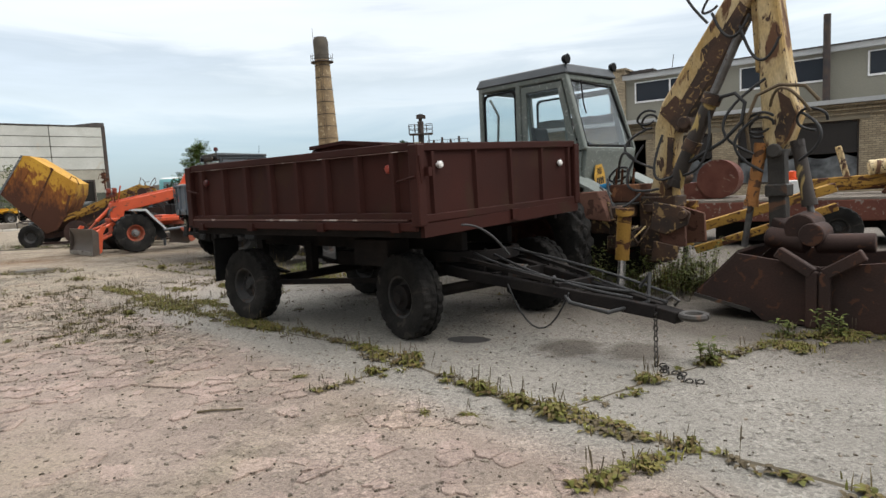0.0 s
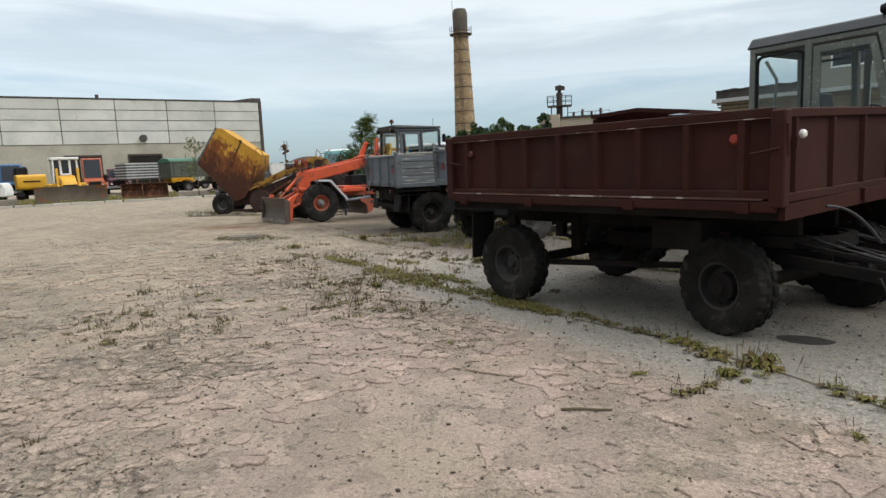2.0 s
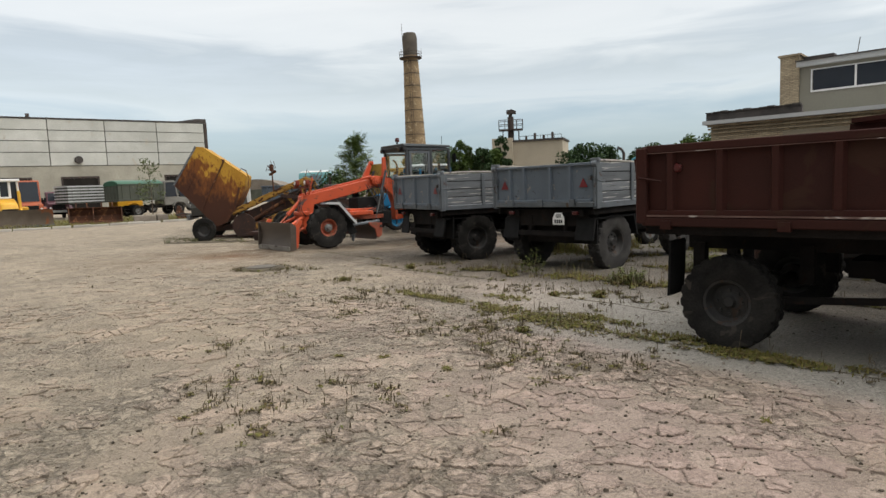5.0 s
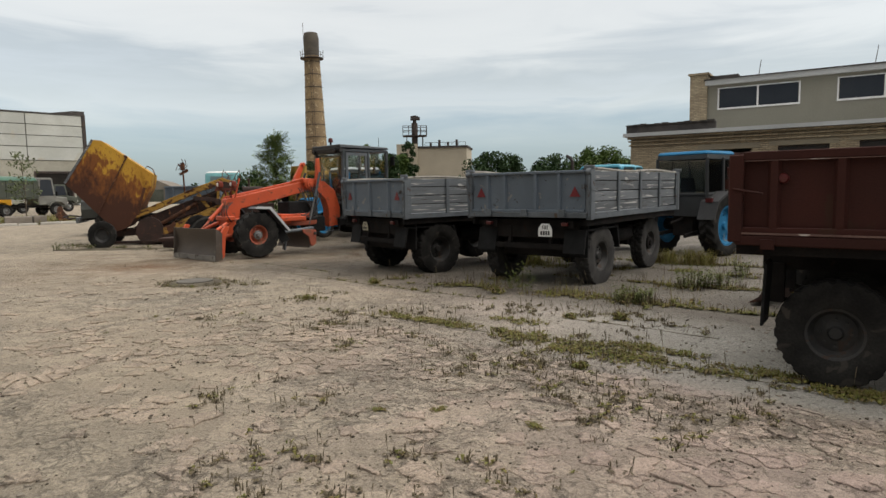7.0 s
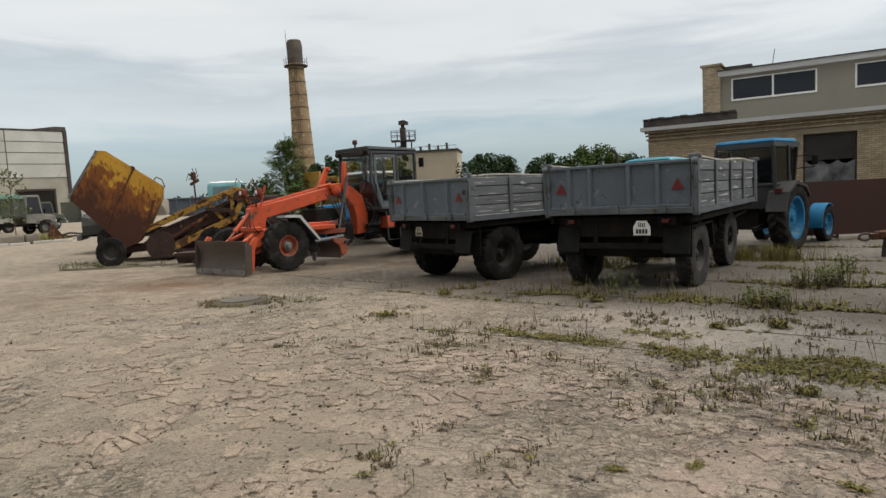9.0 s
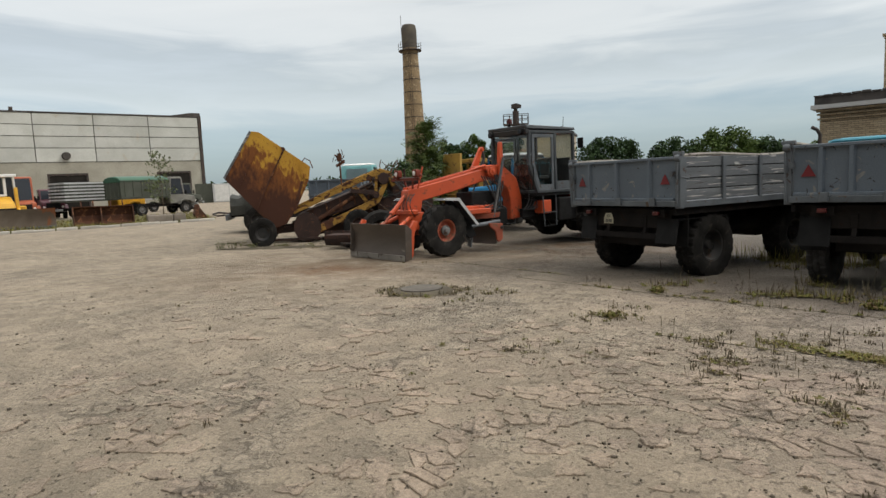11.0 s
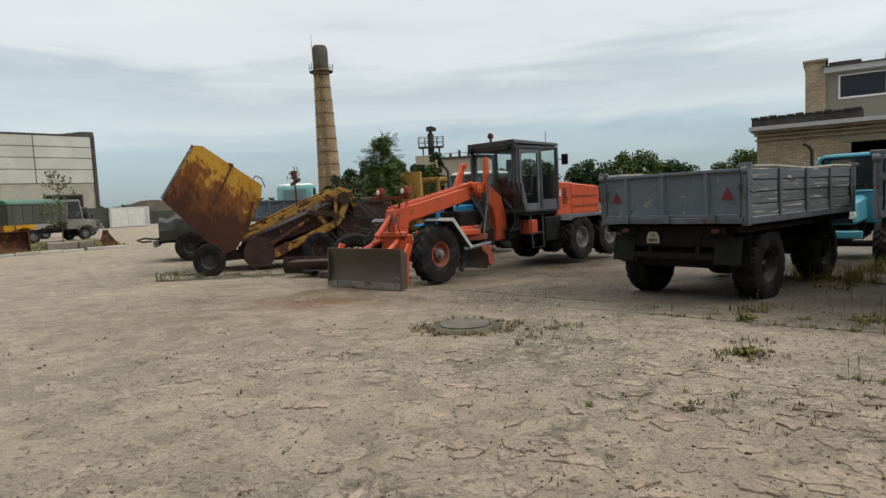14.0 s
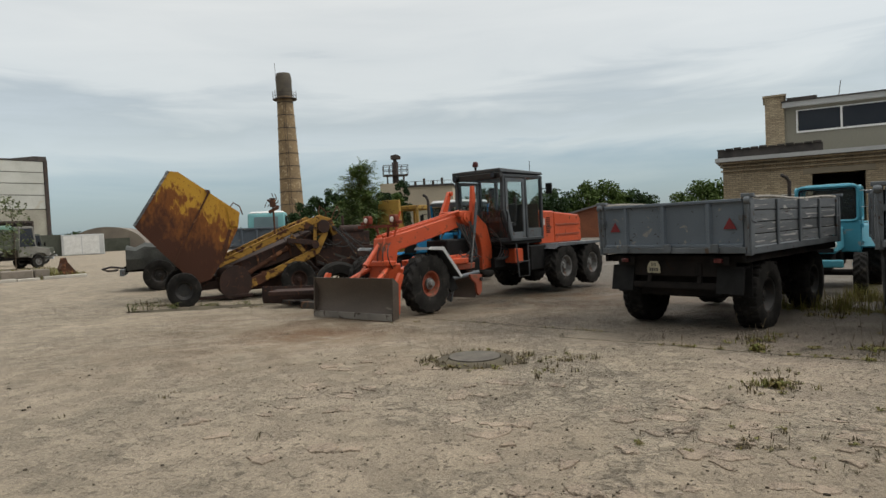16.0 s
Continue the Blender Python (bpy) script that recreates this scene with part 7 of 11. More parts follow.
    # digging frame
    fr = P("swing_frame", M_RUSTYRAM, e, lambda b: [box(b, (0.74, -0.30, 0.62), (0.92, 1.45, 0.80)), box(b, (0.74, -0.30, 1.0), (0.92, 1.45, 1.16)), box(b, (0.95, 0.14, 0.50), (1.26, 0.52, 1.26)), *[box(b, (0.76, y - 0.06, 0.80), (0.90, y + 0.06, 1.0)) for y in (-0.22, 0.4, 0.95, 1.38)], beam(b, (0.3, 0.1, 0.9), (0.8, 0.1, 0.9), 0.12, 0.24), beam(b, (0.3, 1.1, 0.9), (0.8, 1.1, 0.9), 0.12, 0.24)], "grimy rusted swing frame", bevel=0.02)
    P("bracket_plate", M_STEPRUST, fr, lambda b: [prism(b, [(1.28, 0.62), (1.62, 0.66), (1.60, 1.02), (1.28, 1.12)], 0.02, 0.06), prism(b, [(1.28, 0.62), (1.62, 0.66), (1.60, 1.02), (1.28, 1.12)], 0.58, 0.62)], "scuffed rusty pivot bracket", bevel=0.01)
    P("step_plate", M_STEPRUST, fr, lambda b: hexa(b, [(0.42, -0.42, 1.02), (0.86, -0.42, 0.98), (0.86, -0.2, 0.98), (0.42, -0.2, 1.02), (0.34, -0.42, 1.34), (0.70, -0.42, 1.36), (0.70, -0.2, 1.36), (0.34, -0.2, 1.34)]), bevel=0.01)
    P("valve_block", M_RUSTY, fr, lambda b: [box(b, (0.62, 0.0, 1.2), (0.98, 0.5, 1.42)), *[tube(b, [(0.66 + 0.08 * k, 0.1, 1.42), (0.70 + 0.08 * k, 0.06, 1.62)], 0.018, 6) for k in range(4)]], bevel=0.01)
    P("pump_cap", M_BLUE, fr, lambda b: tube(b, [(0.46, 0.05, 1.38), (0.60, 0.02, 1.40)], 0.055, 10))
    for y in (-0.38, 1.42):
        leg = P("stabiliser_leg", M_YELLOW, e, lambda b: [tube(b, [(1.05, y, 1.12), (1.00, y, 0.52)], 0.085, 14), tube(b, [(1.05, y, 1.14), (1.05, y, 1.05)], 0.11, 12)], "yellow stabiliser ram")
        P("piston_rod", M_CHROME, leg, lambda b: tube(b, [(1.0, y, 0.52), (0.97, y, 0.14)], 0.05, 12))
        P("foot_pad", M_STEELDARK, leg, lambda b: lathe(b, [(0, 0.0), (0.24, 0.0), (0.24, 0.04), (0.10, 0.10), (0, 0.12)], 18, pose(0.96, y, 0.01, 90, 0, 0)))
    # boom
    by = 0.32

    def slab(b, poly, t):
        prism(b, poly, by - t / 2, by + t / 2)
    boom = P("boom", M_YELLOWCREAM, e, lambda b: slab(b, [(1.04, 1.20), (1.38, 1.18), (1.37, 1.47), (1.41, 1.98), (1.44, 2.08), (2.07, 3.04), (2.22, 3.30), (2.66, 3.72), (2.58, 3.98), (2.32, 3.95), (2.00, 3.46), (1.24, 2.39), (1.15, 2.12), (1.13, 1.52)], 0.24), "chipped cream-yellow box boom", bevel=0.02)
    P("underside_plate", M_RUSTYRAM, boom, lambda b: slab(b, [(1.34, 2.16), (1.45, 2.02), (2.11, 3.02), (2.25, 3.29), (2.17, 3.38), (1.96, 3.09)], 0.262), "rust-brown underside of the boom")
    P("weld_patch", M_RUSTYRAM, boom, lambda b: [prism(b, [(1.22, 2.28), (1.42, 2.06), (1.60, 2.32), (1.42, 2.46)], by - 0.128, by - 0.121), prism(b, [(1.78, 2.80), (1.98, 2.92), (1.90, 3.06), (1.74, 2.94)], by - 0.128, by - 0.121)], "rusted patch on the boom")
    P("boom_collar", M_RUSTYRAM, boom, lambda b: [box(b, (1.04, by - 0.17, 1.12), (1.42, by + 0.17, 1.26)), tube(b, [(1.55, by - 0.2, 2.12), (1.55, by + 0.2, 2.12)], 0.08, 12)], bevel=0.015)
    P("ram_trunnion", M_RUSTYRAM, boom, lambda b: [tube(b, [(1.46, by - 0.26, 1.48), (1.46, by + 0.1, 1.48)], 0.085, 14), beam(b, (1.30, by - 0.19, 1.40), (1.52, by - 0.19, 1.52), 0.05, 0.16)], bevel=0.01)
    ram(boom, (1.47, by - 0.20, 1.46), (2.18, by - 0.17, 3.02), 0.088, 0.60, M_RAMDARK, "boom_ram")
    P("ram_collar", M_RUSTYRAM, boom, lambda b: [tube(b, [(1.62, by - 0.20, 1.78), (1.68, by - 0.198, 1.90)], 0.105, 14), tube(b, [(1.855, by - 0.187, 2.30), (1.90, by - 0.185, 2.40)], 0.11, 14)])
    stick = P("stick", M_YELLOWCREAM, e, lambda b: slab(b, [(2.32, 3.95), (2.60, 4.0), (2.56, 3.31), (2.64, 2.70), (2.71, 2.28), (2.77, 2.10), (2.68, 1.84), (2.58, 1.70), (2.46, 1.72), (2.41, 1.85), (2.38, 2.30), (2.34, 3.38)], 0.26), "chipped cream-yellow dipper stick", bevel=0.02)
    P("rust_patch", M_RUSTYRAM, stick, lambda b: prism(b, [(2.56, 2.36), (2.68, 2.26), (2.74, 2.09), (2.66, 1.86), (2.57, 1.73), (2.53, 1.92), (2.60, 2.10)], by - 0.139, by - 0.132), "rusted lower cheek of the stick")
    P("mast_stain", M_RUSTYRAM, boom, lambda b: prism(b, [(1.27, 1.22), (1.375, 1.20), (1.36, 1.47), (1.40, 1.96), (1.32, 1.98), (1.30, 1.60)], by - 0.128, by - 0.121), "oily rusted edge of the boom foot")
    P("stick_plate", M_YELLOWCREAM, stick, lambda b: slab(b, [(2.25, 3.4), (2.33, 3.42), (2.35, 2.62), (2.31, 2.60)], 0.10))
    P("stick_neck", M_STEELDARK, stick, lambda b: [beam(b, (2.52, by, 1.78), (2.55, by, 0.84), 0.17, 0.17), tube(b, [(2.53, by - 0.17, 1.72), (2.53, by + 0.17, 1.72)], 0.08, 12), box(b, (2.43, by - 0.13, 1.22), (2.65, by + 0.13, 1.36))], bevel=0.015)
    for x0, x1, mat in ((2.37, 2.22, M_OLDRAM), (2.75, 2.97, M_RAMDARK)):
        ram(stick, (x0, by - 0.08, 1.75), (x1, by - 0.14, 0.66), 0.066, 0.56, mat, "grab_ram")
    # two-jawed grab resting on the slab
    gx, gy = 3.18, 0.05
    grab = P("grab_head", M_BUCKET, e, lambda b: [tube(b, [(2.52, 0.05, 0.80), (2.92, 0.0, 0.74)], 0.11, 14), tube(b, [(3.0, 0.0, 0.74), (3.5, 0.05, 0.76)], 0.10, 14)], "rust-brown grab cross tube", bevel=0.01)
    P("grab_knuckle", M_BUCKET, grab, lambda b: [tube(b, [(2.86, -0.08, 0.90), (2.86, 0.30, 0.92)], 0.15, 16), tube(b, [(2.98, -0.14, 0.84), (2.98, 0.22, 0.84)], 0.12, 14), beam(b, (2.56, 0.25, 0.92), (2.85, 0.05, 0.82), 0.2, 0.16)], "reddish worn swivel knuckle", bevel=0.01)
    jaw = [(0.0, 0.58), (-0.76, 0.68), (-1.20, 0.22), (-0.62, 0.10), (-0.50, 0.0), (0.03, 0.0)]
    for s in (1, -1):
        poly = [(gx + s * x, z) for x, z in jaw]
        j = P("grab_jaw", M_BUCKET, e, lambda b: prism(b, poly, gy - 0.62, gy - 0.59), "rusty brown steel grab jaw", bevel=0.004)
        P("far_cheek", M_BUCKET, j, lambda b: prism(b, poly, gy + 0.59, gy + 0.62), bevel=0.004)
        for i, k in ((1, 2), (2, 3), (3, 4), (4, 5)):
            P("jaw_plate", M_BUCKET, j, lambda b: hexa(b, [(poly[i][0], gy - 0.588, poly[i][1]), (poly[k][0], gy - 0.588, poly[k][1]), (poly[k][0], gy + 0.588, poly[k][1]), (poly[i][0], gy + 0.588, poly[i][1]),
                                                      (poly[i][0], gy - 0.588, poly[i][1] + 0.03), (poly[k][0], gy - 0.588, poly[k][1] + 0.03), (poly[k][0], gy + 0.588, poly[k][1] + 0.03), (poly[i][0], gy + 0.588, poly[i][1] + 0.03)]))
        P("jaw_rib", M_BUCKET, j, lambda b: [beam(b, (gx - s * 0.36, gy - 0.66, 0.72), (gx - s * 0.05, gy - 0.66, 0.52), 0.09, 0.11), beam(b, (gx - s * 0.055, gy - 0.66, 0.54), (gx - s * 0.055, gy - 0.66, 0.0), 0.08, 0.10)], bevel=0.01)
        P("lip_edge", M_STEELDARK, j, lambda b: beam(b, (gx - s * 1.20, gy - 0.625, 0.215), (gx - s * 0.62, gy - 0.625, 0.095), 0.02, 0.035), "worn bright lip")
    # hoses: loops at every joint
    for k, (p, q, sag, sway) in enumerate((((1.0, 0.2, 1.9), (1.25, 0.1, 1.35), 0.2, (-0.25, -0.15, 0)), ((1.05, 0.2, 2.1), (1.2, 0.1, 1.6), 0.1, (-0.3, -0.1, 0.1)), ((1.85, 0.1, 2.3), (1.5, 0.1, 1.5), 0.2, (0.18, -0.1, 0)), ((1.30, 0.1, 2.0), (1.45, 0.05, 1.5), 0.12, (-0.12, -0.1, -0.1)),
                                         ((2.45, 0.15, 2.5), (2.35, 0.1, 1.7), 0.05, (-0.35, -0.1, 0)), ((2.5, 0.15, 2.2), (2.9, 0.1, 2.1), -0.20, (0, -0.2, 0)), ((2.8, 0.15, 2.1), (2.8, 0.1, 1.6), 0.0, (0.22, -0.1, 0)), ((2.4, 0.1, 2.1), (2.45, 0.1, 1.5), 0.0, (-0.24, -0.1, 0)),
                                         ((1.95, 0.1, 3.5), (1.85, 0.1, 3.2), -0.25, (-0.3, 0, 0)), ((1.9, 0.1, 3.3), (2.3, 0.1, 3.2), 0.25, (0, 0, 0)), ((2.2, 0.1, 3.1), (2.6, 0.1, 2.9), 0.3, (0, 0, 0)), ((0.6, 0.0, 1.5), (1.05, 0.0, 1.3), 0.25, (0, -0.2, 0)), ((0.7, 0.1, 1.5), (1.0, 0.0, 1.7), -0.2, (0, -0.1, 0)), ((0.55, -0.1, 1.4), (0.9, -0.2, 0.95), 0.1, (0.15, -0.1, 0)))):
        P("hydraulic_hose", M_HOSE if k != 5 else M_HOSETAN, e, lambda b: tube(b, arc(p, q, sag, 12, sway), 0.016, 8))
    # looped hoses: coils at the knee, the boom head and the swivel
    for cx, cz, r, n, tilt in ((1.10, 2.18, 0.10, 2, 0.3), (1.90, 3.44, 0.13, 1, 0.9), (2.40, 1.98, 0.13, 2, 0.2), (2.90, 2.02, 0.14, 1, -0.2), (0.70, 1.50, 0.11, 2, 0.6)):
        for k in range(n):
            P("hydraulic_hose", M_HOSE, e, lambda b: tube(b, [(cx + (r + 0.02 * k) * math.cos(a) * (1 + 0.12 * math.sin(2 * a + k)), by - 0.16 - 0.05 * k - 0.04 * math.sin(a), cz + 0.05 * k + (r * 0.82) * math.sin(a + tilt)) for a in np.linspace(0.4 * k, 4.9 + 0.5 * k, 18)], 0.0145, 8))
    P("hydraulic_hose", M_HOSE, e, lambda b: tube(b, [(1.55, by - 0.2, 1.62), (1.78, by - 0.28, 1.72), (2.05, by - 0.30, 1.86), (2.24, by - 0.28, 2.05), (2.27, by - 0.26, 2.26), (2.16, by - 0.24, 2.38), (2.0, by - 0.22, 2.36), (1.92, by - 0.20, 2.28)], 0.022, 8))
    P("hydraulic_hose", M_HOSETAN, e, lambda b: tube(b, [(2.30, by - 0.2, 1.72), (2.28, by - 0.26, 2.05), (2.40, by - 0.28, 2.32), (2.62, by - 0.28, 2.40), (2.86, by - 0.26, 2.36), (2.98, by - 0.22, 2.2)], 0.019, 8))
    # pipes and gear round the swing post
    P("swing_post", M_RUSTYRAM, fr, lambda b: [tube(b, [(1.12, 0.33, 0.42), (1.12, 0.33, 1.30)], 0.17, 16), tube(b, [(1.12, 0.33, 1.06), (1.12, 0.33, 1.16)], 0.23, 16), tube(b, [(1.12, 0.33, 0.52), (1.12, 0.33, 0.60)], 0.23, 16)], bevel=0.01)
    for k in range(5):
        P("steel_pipe", M_YELLOWCREAM if k % 2 else M_RUSTYRAM, fr, lambda b: tube(b, [(0.50 + 0.07 * k, -0.10 - 0.05 * k, 1.34 - 0.03 * k), (0.56 + 0.08 * k, -0.26 - 0.03 * k, 1.20 - 0.05 * k), (0.60 + 0.09 * k, -0.28, 0.98), (0.78 + 0.09 * k, -0.24, 0.86 - 0.04 * k), (1.02 + 0.05 * k, -0.10, 0.90)], 0.016, 6))
    P("pivot_lug", M_RUSTYRAM, fr, lambda b: [prism(b, [(1.20, 0.86), (1.40, 0.80), (1.66, 0.92), (1.70, 1.06), (1.58, 1.14), (1.24, 1.20)], -0.05, -0.01), prism(b, [(1.20, 0.46), (1.52, 0.50), (1.56, 0.66), (1.24, 0.72)], -0.05, -0.01), tube(b, [(1.62, -0.09, 1.04), (1.62, 0.03, 1.04)], 0.055, 12)], "grimy rusted pivot lugs", bevel=0.008)
    # curved dozer blade before the tractor's nose
    blade = [(-3.80, 0.015), (-3.68, 0.10), (-3.59, 0.24), (-3.545, 0.40), (-3.54, 0.56), (-3.58, 0.74), (-3.54, 0.75), (-3.50, 0.56), (-3.50, 0.40), (-3.54, 0.23), (-3.64, 0.07), (-3.74, 0.015)]
    dz = P("dozer_blade", M_BUCKET, e, lambda b: prism(b, blade, -0.34, 1.62), "rusty curved dozer blade")
    for y in (-0.31, 0.62, 1.56):
        P("blade_rib", M_BUCKET, dz, lambda b: prism(b, [(-3.72, 0.02), (-3.535, 0.24), (-3.495, 0.40), (-3.495, 0.56), (-3.30, 0.45), (-3.30, 0.10)], y - 0.012, y + 0.012))
    for y in (0.12, 1.16):
        P("blade_arm", M_CHASSIS, e, lambda b: beam(b, (-3.49, y, 0.34), (-1.5, y, 0.66), 0.09, 0.14), bevel=0.01)
    # dozer arms at the far side of the frame
    P("link_arm", M_YELLOW, e, lambda b: [beam(b, (1.3, 0.9, 0.78), (2.7, 1.9, 1.26), 0.09, 0.12), beam(b, (1.3, 1.0, 0.50), (2.75, 1.8, 1.02), 0.08, 0.10)], "yellow rusted link arms", bevel=0.01)
    return e


M_RAMDARK = surf("oily_ram_with_yellow_paint_left", (0.045, 0.034, 0.026), (0.028, 0.023, 0.020), 3, 0.6, wear=(0.36, 0.26, 0.10), wear_amount=0.36, wear_scale=5, streak=0.5)
M_OLDRAM = surf("flaking_orange_ram_paint", (0.40, 0.17, 0.055), (0.30, 0.14, 0.05), 4, 0.7, wear=(0.10, 0.055, 0.035), wear_amount=0.42, wear_scale=14)
M_STEPRUST = surf("scuffed_rust_paint", (0.17, 0.085, 0.06), (0.11, 0.055, 0.04), 3, 0.8, wear=(0.07, 0.036, 0.026), wear_amount=0.42, wear_scale=9)
M_RUSTYRED = surf("faded_red_rim", (0.050, 0.014, 0.011), (0.035, 0.012, 0.010), 4, 0.75, wear=(0.07, 0.03, 0.02), wear_amount=0.35, wear_scale=6)
excavator(pose(1.64, 9.41, 0, 0, 0, -46))


# blue tractor
def tractor(m, paint, label, roof_mat=None, wheel_paint=None, cab_mat=None, group="", fender=None, pipe=(1.6, -0.2), guards=True, pipe_top=2.62):
    t = thing("farm_tractor", m, label, "tractor", group)
    wheel_paint, cab_mat, fender = wheel_paint or paint, cab_mat or M_CABDARK, fender or M_CABDARK
    for s in (-1, 1):
        wheel(t, 0, s * 0.82, 0.78, 0.40, 0.50, wheel_paint, M_RUBBER, 20, s, "tractor")
        wheel(t, 2.35, s * 0.72, 0.45, 0.24, 0.29, wheel_paint, M_RUBBER, 18, s, "tractor")
        guards and P("front_mudguard", paint, t, lambda b: prism(b, [(2.35 + 0.53 * math.cos(a), 0.46 + 0.53 * math.sin(a)) for a in np.linspace(1.05, 3.30, 14)] + [(2.35 + 0.50 * math.cos(a), 0.46 + 0.50 * math.sin(a)) for a in np.linspace(3.30, 1.05, 14)], s * 0.74 - 0.18, s * 0.74 + 0.18))
        P("rear_mudguard", fender, t, lambda b: prism(b, [(-0.80, 0.95), (-0.62, 1.38), (-0.1, 1.62), (0.5, 1.50), (0.75, 1.25), (0.70, 1.22), (0.46, 1.44), (-0.1, 1.55), (-0.57, 1.34), (-0.75, 0.94)], s * 0.80 - 0.22, s * 0.80 + 0.22))
        P("tail_lamp", M_LAMP_RED, t, lambda b: box(b, (-0.66, s * 0.8 - 0.08, 1.36), (-0.58, s * 0.8 + 0.08, 1.46)))
    P("rear_axle", M_CHASSIS, t, lambda b: [tube(b, [(0, -0.7, 0.77), (0, 0.7, 0.77)], 0.16, 14), box(b, (-0.4, -0.28, 0.5), (1.2, 0.28, 1.05)), beam(b, (1.1, 0, 0.7), (2.4, 0, 0.65), 0.35, 0.3), tube(b, [(2.35, -0.7, 0.48), (2.35, 0.7, 0.48)], 0.07, 10)], bevel=0.02)
    P("bonnet", paint, t, lambda b: hexa(b, [(0.95, -0.32, 0.95), (2.75, -0.30, 0.95), (2.75, 0.30, 0.95), (0.95, 0.32, 0.95), (0.95, -0.30, 1.55), (2.70, -0.27, 1.45), (2.70, 0.27, 1.45), (0.95, 0.30, 1.55)]), bevel=0.04)
    P("grille", M_BLACK, t, lambda b: box(b, (2.755, -0.24, 0.98), (2.78, 0.24, 1.42)))
    P("exhaust", M_IRON, t, lambda b: tube(b, [(*pipe, 1.4), (*pipe, pipe_top), (pipe[0] + 0.04, pipe[1] - 0.05, pipe_top + 0.14), (pipe[0] + 0.08, pipe[1] - 0.14, pipe_top + 0.2)], 0.045, 10))
    P("cab_roof", roof_mat or paint, t, lambda b: hexa(b, [(-0.54, -0.69, 2.53), (1.02, -0.66, 2.53), (1.02, 0.66, 2.53), (-0.54, 0.69, 2.53), (-0.48, -0.64, 2.62), (0.94, -0.60, 2.63), (0.94, 0.60, 2.63), (-0.48, 0.64, 2.62)]), bevel=0.03)
    P("roof_edge", M_CABDARK, t, lambda b: box(b, (-0.53, -0.68, 2.42), (1.0, 0.66, 2.527)))

    def cab(b):
        for s in (-1, 1):
            bars(b, [((-0.5, s * 0.68, 1.2), (-0.52, s * 0.66, 2.46)), ((0.98, s * 0.52, 1.15), (0.98, s * 0.62, 2.46)), ((0.25, s * 0.70, 1.2), (0.25, s * 0.68, 2.46)), ((-0.5, s * 0.68, 1.55), (0.25, s * 0.7, 1.55))], 0.075)
            box(b, (-0.5, s * 0.69 - 0.02, 1.0), (0.95, s * 0.69 + 0.02, 1.5))
        bars(b, [((-0.5, -0.68, 1.55), (-0.5, 0.68, 1.55)), ((0.98, -0.55, 1.5), (0.98, 0.55, 1.5))], 0.07)
        box(b, (-0.52, -0.66, 1.0), (-0.48, 0.66, 1.5))
    P("cab_frame", cab_mat, t, cab, bevel=0.01)
    for s in (-1, 1):
        pane_quad(t, [(-0.47, s * 0.685, 1.6), (0.2, s * 0.70, 1.6), (0.2, s * 0.68, 2.4), (-0.47, s * 0.665, 2.4)], name="side_pane", mat=M_GLASSTINT)
        pane_quad(t, [(0.30, s * 0.70, 1.5), (0.93, s * 0.55, 1.5), (0.93, s * 0.62, 2.4), (0.30, s * 0.68, 2.4)], name="door_pane", mat=M_GLASSTINT)
        P("mirror", M_BLACK, t, lambda b: [tube(b, [(0.95, s * 0.62, 2.2), (1.05, s * 0.98, 2.2), (1.05, s * 0.98, 1.92), (0.95, s * 0.62, 1.90)], 0.014, 6), box(b, (1.03, s * 1.0 - 0.065, 1.98), (1.07, s * 1.0 + 0.065, 2.18))])
    pane_quad(t, [(-0.5, -0.62, 1.62), (-0.5, 0.62, 1.62), (-0.52, 0.6, 2.4), (-0.52, -0.6, 2.4)], name="rear_pane", mat=M_GLASSTINT)
    pane_quad(t, [(0.98, -0.5, 1.55), (0.98, 0.5, 1.55), (0.98, 0.58, 2.4), (0.98, -0.58, 2.4)], name="windscreen", mat=M_GLASSTINT)
    seat(t, 0.1, 0, 1.35)
    steering(t, 0.6, 0, 1.75)
    P("sticker", M_LOGO, t, lambda b: box(b, (-0.51, 0.40, 1.66), (-0.507, 0.56, 1.80)), "small white notice on the glass")
    P("linkage", M_CHASSIS, t, lambda b: [beam(b, (-0.3, s * 0.35, 0.6), (-1.05, s * 0.42, 0.55), 0.06, 0.09) for s in (-1, 1)] + [tube(b, [(-0.4, 0, 0.95), (-1.0, 0, 0.85)], 0.03, 8)])
    return t


M_FENDER = surf("dusty_dark_mudguard", (0.045, 0.045, 0.046), (0.030, 0.030, 0.031), 2, 0.7)
tractor(stand(1.42, 19.3, 36), M_BLUE, "blue farm tractor with a black cab and bright blue wheels", cab_mat=M_CABBLACK, fender=M_FENDER, pipe_top=2.2)


